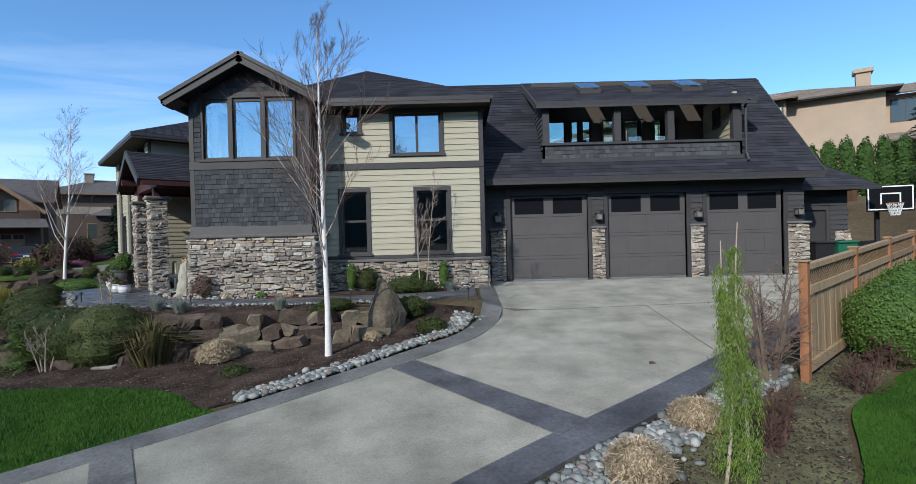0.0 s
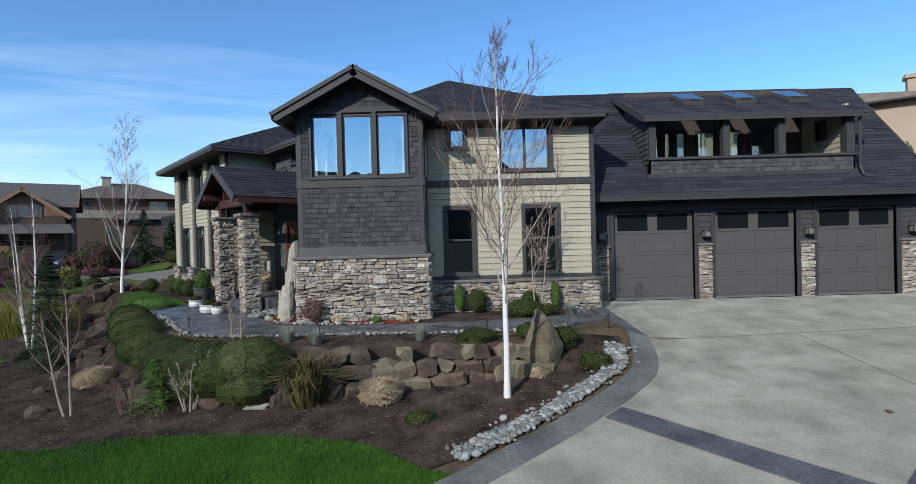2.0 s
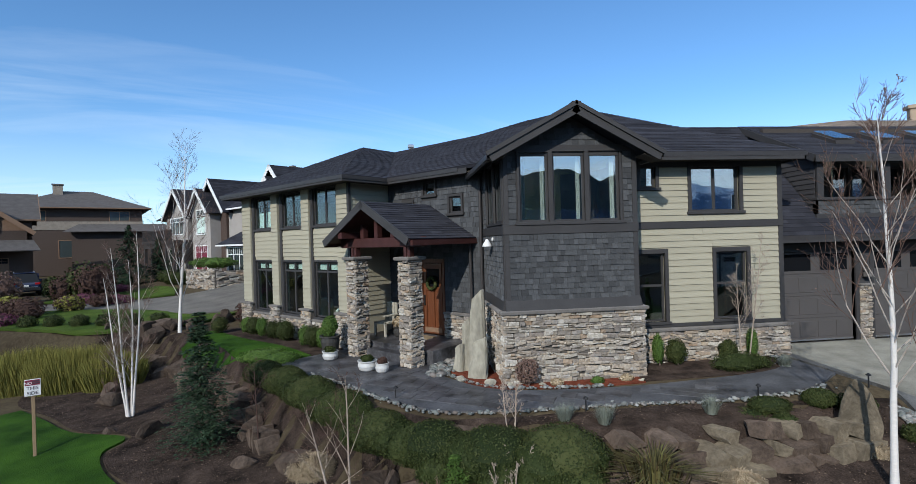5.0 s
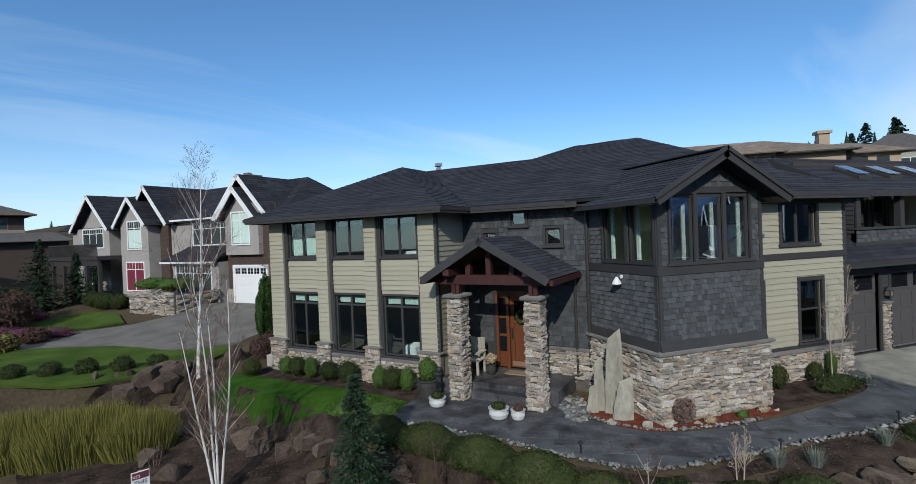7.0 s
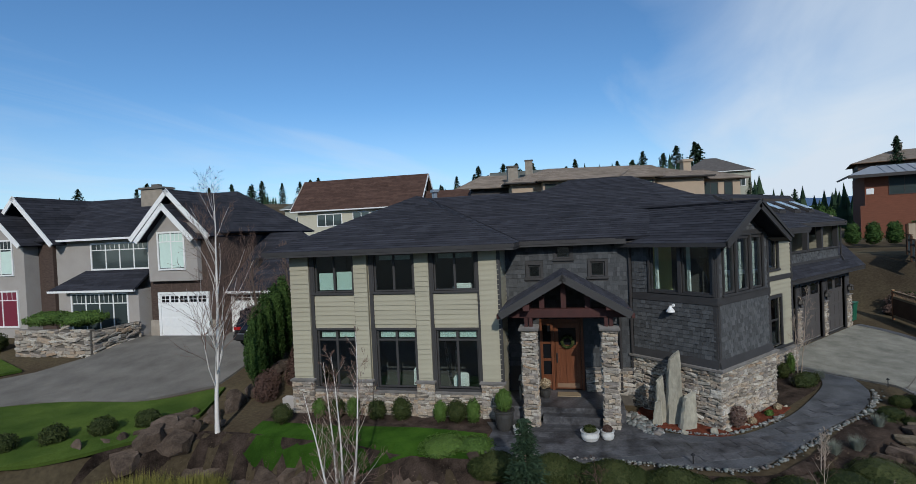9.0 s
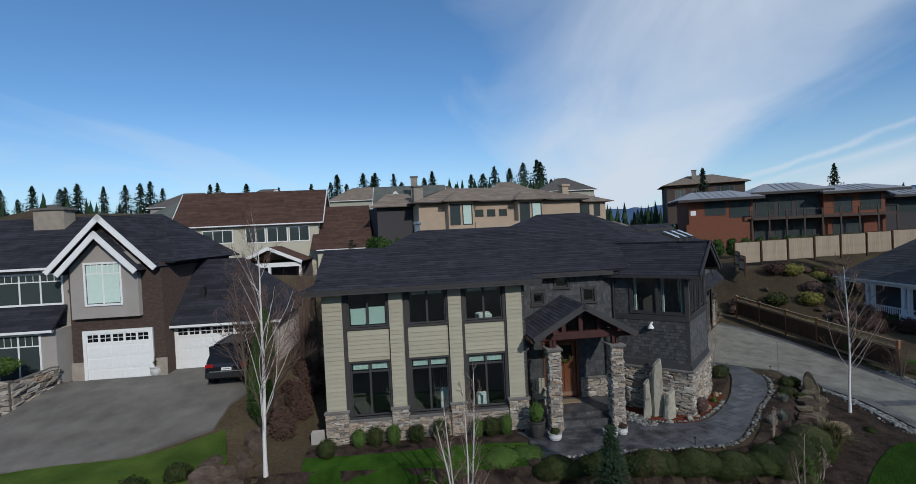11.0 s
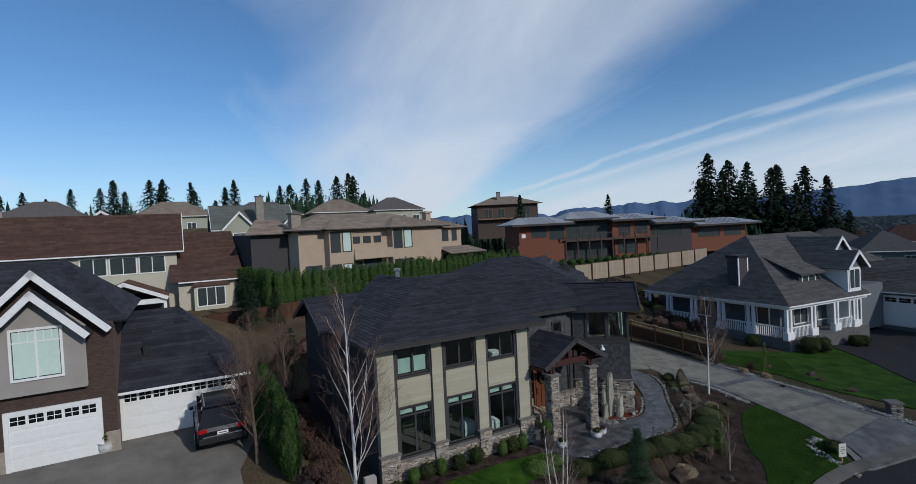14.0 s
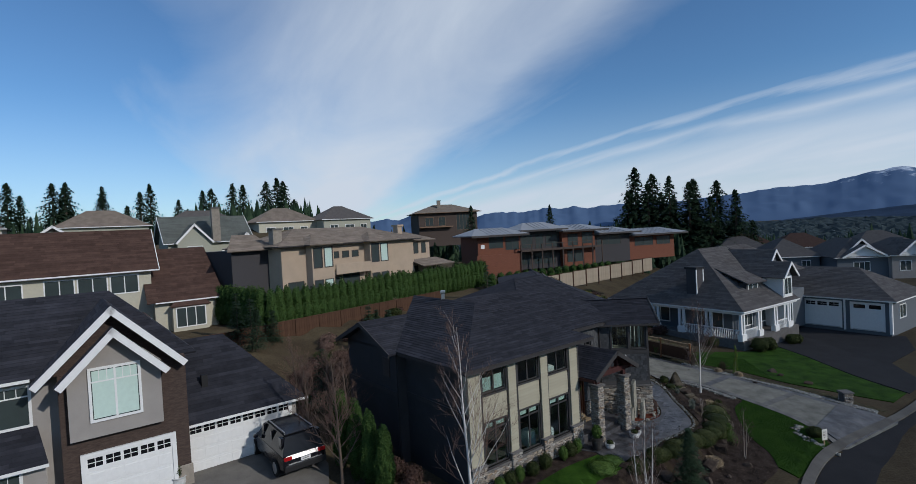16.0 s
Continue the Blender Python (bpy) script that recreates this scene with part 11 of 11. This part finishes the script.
part_mat = thing("doormat", boxes(((-18.6, 4.75, 0.42), (-17.9, 5.15, 0.44)), m=WING.m), M_STRAW, "straw coloured coir doormat", "doormat")


def chair():
    c = empty("porch_chair", W(-19.45, 4.5, 0.42), "grey wooden porch chair", "chair")
    m = WING.m
    for s in (-19.7, -19.25):
        for d in (4.35, 4.8):
            part("leg", boxes(((s - 0.03, d - 0.03, 0.42), (s + 0.03, d + 0.03, 0.85 if d < 4.5 else 1.0)), m=m), M_SLAB, c)
        part("armrest", boxes(((s - 0.05, 4.3, 1.02), (s + 0.05, 4.85, 1.06)), m=m), M_SLAB, c)
    part("seat", boxes(((-19.72, 4.32, 0.8), (-19.22, 4.82, 0.85)), m=m), M_SLAB, c)
    for k in range(4):
        part("slat", boxes(((-19.7 + k * 0.12, 4.82, 0.85), (-19.6 + k * 0.12, 4.86, 1.4)), m=m), M_SLAB, c)


chair()
bm = bmesh.new()
for k in range(40):
    a = 6.28 * k / 40
    c = W(-18.24 + 0.17 * math.cos(a), ED - 0.06, 1.98 + 0.17 * math.sin(a))
    bmesh.ops.create_icosphere(bm, subdivisions=1, radius=0.05 + 0.012 * math.sin(k * 2.3), matrix=Matrix.Translation(c))
thing("wreath", bm, M_LEAF, "dry green wreath hung on the front door", "wreath")

# shades, curtains and things in the windows
def blind(face, s0, s1, z0, z1, d, mat=None, label="pale green roller shade", name="roller_shade"):
    return thing(name, boxes(((s0, d, z0), (s1, d + 0.012, z1)), m=face.m), mat or M_BLIND, label, "window shade")


a, b = BAYS[0]
blind(WING, a + 0.1, (a + b) / 2 - 0.03, 3.95, 4.5, WD + 0.24, label="pale green shade half drawn in an upper window"); blind(WING, (a + b) / 2 + 0.04, b - 0.1, 3.95, 4.53, WD + 0.24, label="pale green shade half drawn in an upper window")
for k, (a, b) in enumerate(BAYS):
    for p, q in ((a + 0.1, (a + b) / 2 - 0.05), ((a + b) / 2 + 0.05, b - 0.1)):
        blind(WING, p, q, 2.42, 2.6, WD + 0.24, label="pale valance behind the transom light")
    if k: blind(WING, a + 0.15, b - 0.15, 4.86, 5.0, WD + 0.25, M_CURTAIN, "pale valance at an upper window")
for s, w, h in ((-23.1, 0.45, 0.75), (-21.8, 0.4, 0.5), (-21.7, 0.55, 0.4)):
    z = 3.6 if h == 0.4 else 0.6
    bm = bmesh.new()
    box(bm, (s, WD + 0.6, z), (s + w, WD + 1.1, z + h), WING.m, 0.06)
    thing("armchair", bm, M_CURTAIN, "pale upholstered armchair behind the window", "armchair")


def curtain(face, s0, s1, z0, z1, d, label="pale curtain gathered at the tower window"):
    bm = bmesh.new()
    n = 24
    vs = []
    for k in range(n + 1):
        s = s0 + (s1 - s0) * k / n
        o = 0.03 * math.sin(k * 1.9)
        vs.append((bm.verts.new(face(s, d + o, z0)), bm.verts.new(face(s, d + o, z1)), bm.verts.new(face(s, d + o + 0.012, z0)), bm.verts.new(face(s, d + o + 0.012, z1))))
    for a, b in zip(vs, vs[1:]):
        bm.faces.new((a[0], b[0], b[1], a[1])); bm.faces.new((a[3], b[3], b[2], a[2]))
    return thing("curtain", bm, M_CURTAIN, label, "curtain", "tower curtains", smooth=True)


curtain(FRONT, -6.47, -6.33, 3.3, 5.1, TY + 0.3)
curtain(FRONT, -5.99, -5.9, 3.3, 5.1, TY + 0.22)
curtain(FRONT, -5.14, -5.05, 3.3, 5.1, TY + 0.22)
curtain(FRONT, -4.32, -4.22, 3.3, 5.1, TY + 0.22)
curtain(WEST, -14.95, -14.85, 3.3, 5.05, TX0 + 0.22)
curtain(WEST, -13.95, -13.85, 3.3, 5.05, TX0 + 0.22)

# cedar fence with lattice top east of the drive
def cedar_fence(x, y, ang, bays, bay=2.44):
    f = empty("fence", (x, y, land(x, y)), "cedar board fence with lattice top and orange posts", "fence")
    bm = bmesh.new()
    box(bm, (0, 0, 0), (0.138, 0.02, 1.0))
    me = mesh_of(bm, M_CEDAR)
    c, s = math.cos(radians(ang)), math.sin(radians(ang))
    for k in range(bays + 1):
        px, py = x + c * bay * k, y + s * bay * k
        z = land(px, py) + 0.02
        m = Matrix.Translation((px, py, z)) @ Matrix.Rotation(radians(ang), 4, "Z")
        part("post", boxes(((-0.05, -0.05, -0.3), (0.05, 0.05, 1.56)), m=m, bevel=0.006), M_POST, f)
        part("post_cap", boxes(((-0.07, -0.07, 1.56), (0.07, 0.07, 1.59)), m=m, bevel=0.008), M_CEDAR, f)
        if k == bays: break
        px2, py2 = x + c * bay * (k + 1), y + s * bay * (k + 1)
        dz_ = land(px2, py2) + 0.02 - z
        sh = Matrix.Identity(4); sh[2][0] = dz_ / bay
        m = m @ sh
        panel = part("panel", boxes(((0.07, -0.05, 0.12), (bay - 0.07, 0.05, 0.26)), ((0.07, -0.05, 1.13), (bay - 0.07, 0.05, 1.24)), ((0.07, -0.05, 1.46), (bay - 0.07, 0.05, 1.53)), m=m), M_CEDAR, f)
        for j in range(16):
            piece("board", me, panel, m @ Matrix.Translation((0.08 + j * 0.143, -0.01 - 0.008 * (j % 2), 0.2)) @ Matrix.Diagonal((1, 1, 0.95, 1)))
        # backing added to make the fence's house side darker than its front
        part("stained_back", boxes(((0.08, 0.03, 0.2), (bay - 0.08, 0.045, 1.14)), m=m), M_BROWNFENCE, f, "dark brown backing boards on the house side")
        bm = bmesh.new()
        for j in range(28):
            for sg in (-1, 1):
                a = m @ Vector((0.1 + j * 0.083 + (0.0 if sg > 0 else 0.22), 0.0 + 0.012 * sg, 1.25))
                b = m @ Vector((0.1 + j * 0.083 + (0.22 if sg > 0 else 0.0), 0.0 + 0.012 * sg, 1.46))
                beam(bm, a, b, 0.012, 0.016)
        tagged(part("lattice", bm, M_CEDAR, f), kind="stuff")


cedar_fence(4.5, 6.5, 39.5, 5)

# basketball hoop behind the garage
def hoop(x, y, z):
    h = empty("basketball_hoop", (x, y, z), "black basketball hoop with clear board and white net", "basketball hoop")
    F = Face(-18, x, y)
    part("pole", boxes(((-0.3, 0.5, z - 0.3), (-0.18, 0.62, z + 2.75)), m=F.m, bevel=0.02), M_BLACK, h)
    part("arm", boxes(((-0.29, 0.06, z + 2.5), (-0.19, 0.55, z + 2.6)), m=F.m), M_BLACK, h)
    b = part("backboard", boxes(((-0.75, 0.0, z + 2.25), (0.6, 0.04, z + 3.15)), m=F.m), M_DARKGLASS, h)
    for s0, s1, a, c in ((-0.72, 0.57, 3.08, 3.12), (-0.72, 0.57, 2.3, 2.34), (-0.72, -0.68, 2.3, 3.12), (0.53, 0.57, 2.3, 3.12), (-0.36, 0.22, 2.84, 2.88), (-0.36, -0.32, 2.5, 2.88), (0.18, 0.22, 2.5, 2.88)):
        part("line", boxes(((s0, -0.012, z + a), (s1, -0.002, z + c)), m=F.m), M_WHITE, b)
    bm = bmesh.new()
    pts = [F(-0.07 + 0.23 * math.cos(t), -0.28 + 0.23 * math.sin(t), z + 2.52) for t in (6.2832 * k / 20 for k in range(21))]
    tube(bm, pts, [0.012] * 21, 6, False)
    part("rim", bm, M_POST, h)
    bm = bmesh.new()
    for k in range(12):
        t = 6.2832 * k / 12
        for q in (0.5, -0.5):
            tube(bm, [F(-0.07 + 0.23 * math.cos(t), -0.28 + 0.23 * math.sin(t), z + 2.51), F(-0.07 + 0.17 * math.cos(t + q * 0.5), -0.28 + 0.17 * math.sin(t + q * 0.5), z + 2.3), F(-0.07 + 0.12 * math.cos(t + q), -0.28 + 0.12 * math.sin(t + q), z + 2.1)], [0.007] * 3, 4, False)
    part("net", bm, M_WHITE, h)


hoop(14.85, 17.0, -0.3)
# wheeled bins beside the garage
for x, mt, lab in ((11.05, M_BLACK, "dark grey wheeled bin beside the garage"), (11.75, M_GREENBIN, "green wheeled bin beside the garage")):
    b = empty("wheeled_bin", (x + 0.25, 15.6, 0), lab, "bin", "wheeled bins")
    bm = bmesh.new()
    prism(bm, [(x, 15.4, 0.05), (x + 0.5, 15.4, 0.05), (x + 0.55, 15.35, 0.95), (x - 0.05, 15.35, 0.95)], (0, 0.55, 0))
    part("body", bm, mt, b)
    part("lid", boxes(((x - 0.07, 15.3, 0.95), (x + 0.57, 15.95, 1.02)), bevel=0.02), mt, b)
    for q in (x + 0.02, x + 0.48):
        bm = bmesh.new()
        tube(bm, [Vector((q - 0.03, 15.9, 0.1)), Vector((q + 0.03, 15.9, 0.1))], [0.1, 0.1], 12)
        part("wheel", bm, M_RUBBER, b)


# signs
def yard_sign(x, y, ang, w, h, post_h, label, lines, head=None, mat=None, words=()):
    z = land(x, y)
    s = empty("yard_sign", (x, y, z), label, "sign")
    F = Face(ang, x, y)
    part("post", boxes(((-0.03, 0.0, z - 0.2), (0.03, 0.05, z + post_h)), m=F.m), M_CEDAR, s)
    board = part("board", boxes(((-w / 2, -0.025, z + post_h - h), (w / 2, 0.0, z + post_h)), m=F.m, bevel=0.003), mat or M_SIGN, s)
    if head: part("heading", boxes(((-w / 2 + 0.01, -0.03, z + post_h - h * head), (w / 2 - 0.01, -0.026, z + post_h - 0.01)), m=F.m), M_MAROON, board)
    for k, (a, b, c) in enumerate(lines):
        part("bar", boxes(((-w / 2 + a * w, -0.034, z + post_h - h * c - 0.012), (-w / 2 + b * w, -0.027, z + post_h - h * c + 0.012)), m=F.m), M_INK, board)
    for text, size, up, dx, m in words:
        cu = bpy.data.curves.new("words", "FONT")
        cu.body, cu.size, cu.align_x, cu.extrude = text, size, "CENTER", 0.001
        tmp = bpy.data.objects.new("words", cu)
        scene.collection.objects.link(tmp)
        bpy.context.view_layer.update()
        me = bpy.data.meshes.new_from_object(tmp.evaluated_get(bpy.context.evaluated_depsgraph_get()))
        bpy.data.objects.remove(tmp)
        me.transform(F.m @ Matrix.Translation((dx * w, -0.033, z + post_h - h * up)) @ Matrix.Rotation(radians(90), 4, "X"))
        me.materials.clear(); me.materials.append(m)
        ob = new("lettering", me)
        under(ob, board)


yard_sign(-17.35, 14.1, 25, 0.28, 0.36, 1.75, "small white yard sign on a wooden post", [(0.5, 0.95, 0.12), (0.5, 0.95, 0.24)], 0.36, M_WHITE, (("NO", 0.085, 0.3, -0.26, M_WHITE), ("THIS", 0.1, 0.62, 0, M_INK), ("SIDE", 0.1, 0.92, 0, M_INK)))
yard_sign(-8.4, 4.85, -70, 0.34, 0.55, 0.85, "pale yellow yard sign on a post", [(0.25, 0.75, 0.25), (0.2, 0.8, 0.45), (0.2, 0.8, 0.55), (0.3, 0.7, 0.72)])
# stone gate pier at the drive's mouth
gp = thing("gate_pier", boxes(((-2.98, -0.25, -1.4), (-2.5, 0.25, -0.62))), M_MORTAR, "low ledge stone pier at the drive's mouth", "stone pier")
for f, s0, s1, d in ((FRONT, -2.99, -2.49, -0.25), (WEST, -0.25, 0.25, -2.98), (EAST, -0.25, 0.25, 2.5)):
    stone_wall(f, s0, s1, -1.35, -0.64, d, gp, size=1.1)
part("cap", boxes(((-3.06, -0.33, -0.64), (-2.42, 0.33, -0.54)), bevel=0.02), M_CAP, gp)
for k, (x, y, lumps) in enumerate(((-2.6, 10.25, [(0, 0.2, 0.12, 0.45, 0.35, 0.16), (-0.1, -0.3, -0.1, 0.26, 0.35, 0.3)]), (-1.55, 10.5, [(0, 0, 0.12, 0.34, 0.3, 0.2)]))):
    shrub("ground_cover", x, y, lumps, 7000, 0.016, M_LEAF, "low dark evergreen spilling over the rockery", "shrub", "spilling evergreens", 950 + k, rugged=0.6, core=0.9)
shrub("juniper", -7.6, 4.8, [(0, 0, 0.25, 0.5, 0.45, 0.3)], 3500, 0.03, M_LEAF, "low dark juniper behind the yellow sign", "shrub", "junipers", 88)
cobbles([(-8.9, 4.4), (-8.2, 5.2), (-7.2, 5.4), (-6.6, 4.8)], 0.4, 60, "pale cobbles round the sign bed", (0.03, 0.07), seed=9)
part_w = thing("electric_box", boxes(((-27.55, 3.95, 0.0), (-27.12, 4.2, 0.42)), m=WING.m, bevel=0.02), M_STUCCO, "grey utility box beside the wing", "utility box")
for x, y in ((0.2, 11.2), (-5.9, 10.95), (-9.4, 12.4), (-2.4, 11.0)):
    l = empty("path_light", (x, y, land(x, y)), "small dark path light on a stake", "path light", "path lights")
    part("stake", boxes(((x - 0.01, y - 0.01, land(x, y)), (x + 0.01, y + 0.01, land(x, y) + 0.28))), M_BLACK, l)
    bm = bmesh.new()
    lathe(bm, [(0.05, 0.25), (0.045, 0.27), (0.01, 0.3)], (x, y, land(x, y)), 8)
    part("hood", bm, M_BLACK, l)
shrub("bare_shrub", -6.55, 12.72, [(0, 0, 0.35, 0.3, 0.22, 0.33)], 1500, 0.025, M_TWIG, "brownish half bare shrub at the tower foot", "shrub", "", 93, core=0.0)
for x, y, m in ((-5.9, 12.65, M_STRAW), (-5.0, 12.6, M_LEAF_B), (-4.3, 12.65, M_STRAW)):
    shrub("perennial", x, y, [(0, 0, 0.08, 0.17, 0.12, 0.1)], 500, 0.025, m, "small low perennial at the tower foot", "plant", "tower perennials", int(-x * 10))
for k, (x, y, s) in enumerate(((-7.3, 12.95, 0.16), (-6.9, 12.8, 0.12), (-7.9, 13.5, 0.14), (-4.0, 12.55, 0.09), (-6.2, 12.7, 0.1))):
    boulder(x, y, s, s * 0.8, s * 0.7, k * 50, 900 + k, "pale rounded rock by the walk", 0.3, M_SLAB, group="pale rocks")


# ---- vehicles ----
def suv(at, ang, paint, label, lamp=True):
    """A sport utility car: body from stations along its length, glasshouse, wheels, lamps."""
    c = empty("car", at, label, "car")
    B = Matrix.Translation(at) @ Matrix.Rotation(radians(ang), 4, "Z")
    # x across, y along (front at +y), z up
    L, Wd = 4.7, 0.94
    stations = [(-2.35, 0.45, 0.88, 0.80), (-2.28, 0.36, 1.02, 0.90), (-1.6, 0.30, 1.04, Wd), (0.0, 0.28, 1.03, Wd), (0.95, 0.30, 1.02, Wd), (1.9, 0.32, 0.96, 0.91), (2.28, 0.36, 0.86, 0.82), (2.36, 0.45, 0.75, 0.72)]
    bm = bmesh.new()
    rings = []
    for y, z0, z1, w in stations:
        ring = [(-w * 0.9, z0), (-w, z0 + 0.12), (-w * 1.0, (z0 + z1) / 2), (-w * 0.96, z1 - 0.05), (-w * 0.85, z1), (w * 0.85, z1), (w * 0.96, z1 - 0.05), (w, (z0 + z1) / 2), (w, z0 + 0.12), (w * 0.9, z0)]
        rings.append([bm.verts.new(B @ Vector((x, y, z))) for x, z in ring])
    for r0, r1 in zip(rings, rings[1:]):
        for k in range(10):
            bm.faces.new((r0[k], r0[(k + 1) % 10], r1[(k + 1) % 10], r1[k]))
    bm.faces.new(rings[0]); bm.faces.new(rings[-1][::-1])
    bmesh.ops.recalc_face_normals(bm, faces=bm.faces[:])
    part("body", bm, paint, c, smooth=False)
    bm = bmesh.new()
    rings = []
    for y, z, w in ((-2.22, 1.02, 0.84), (-1.95, 1.66, 0.66), (-1.7, 1.72, 0.66), (0.2, 1.74, 0.67), (0.55, 1.66, 0.66), (1.2, 1.02, 0.82)):
        rings.append((y, z, w))
    sec = [[bm.verts.new(B @ Vector((sx * (w if k else 0.88), y, z if k else 1.0))) for sx, k in ((-1, 0), (-1, 1), (1, 1), (1, 0))] for y, z, w in rings]
    for r0, r1 in zip(sec, sec[1:]):
        for k in range(3):
            bm.faces.new((r0[k], r0[k + 1], r1[k + 1], r1[k]))
    bm.faces.new(sec[0]); bm.faces.new(sec[-1][::-1])
    bmesh.ops.recalc_face_normals(bm, faces=bm.faces[:])
    part("glasshouse", bm, M_DARKGLASS, c)
    bm = bmesh.new()
    box(bm, (-0.64, -1.85, 1.7), (0.64, 0.35, 1.755), B, 0.02)
    for s in (-1, 1):
        for y0, y1 in ((-1.95, -1.65), (-0.75, -0.62), (0.25, 0.4)):
            box(bm, (s * 0.70, y0, 1.0), (s * 0.82, y1, 1.66), B)
    part("roof", bm, paint, c)
    for s in (-1, 1):
        part("roof_rail", boxes(((s * 0.6, -1.7, 1.77), (s * 0.56, 0.2, 1.81)), m=B), M_STEEL, c)
        part("mirror", boxes(((s * 0.95, 0.75, 0.98), (s * 1.12, 0.9, 1.14)), m=B, bevel=0.03), paint, c)
        if lamp:
            part("tail_lamp", boxes(((s * 0.55, -2.36, 0.86), (s * 0.86, -2.28, 1.0)), m=B, bevel=0.01), M_REDLAMP, c)
        part("headlight", boxes(((s * 0.5, 2.26, 0.66), (s * 0.8, 2.36, 0.8)), m=B, bevel=0.01), M_STEEL, c)
        for y in (-1.45, 1.42):
            bm = bmesh.new()
            tube(bm, [B @ Vector((s * 0.98, y, 0.37)), B @ Vector((s * 0.74, y, 0.37))], [0.37, 0.37], 20)
            w = part("wheel", bm, M_RUBBER, c)
            bm = bmesh.new()
            tube(bm, [B @ Vector((s * 0.995, y, 0.37)), B @ Vector((s * 0.97, y, 0.37))], [0.23, 0.25], 14)
            part("rim", bm, M_STEEL, w)
    part("bumper", boxes(((-0.86, -2.42, 0.42), (0.86, -2.3, 0.66)), m=B, bevel=0.03), M_BLACK, c)
    pl = part("number_plate", boxes(((-0.2, -2.405, 0.74), (0.2, -2.365, 0.86)), m=B), M_WHITE, c)
    part("bar", boxes(((-0.14, -2.41, 0.785), (0.14, -2.404, 0.815)), m=B), M_INK, pl)
    part("trim_strip", boxes(((-0.7, -2.39, 0.68), (0.7, -2.36, 0.71)), m=B), M_STEEL, c)
    return c


suv((-13.3, 30.9, land(-13.3, 30.9) + 0.04), -47.76, M_CARPAINT, "black sport utility car parked before the garage")
suv((-38.0, 44.2, land(-38.0, 44.2) + 0.04), 36, M_BLUECAR, "dark blue sport utility car parked across the street")
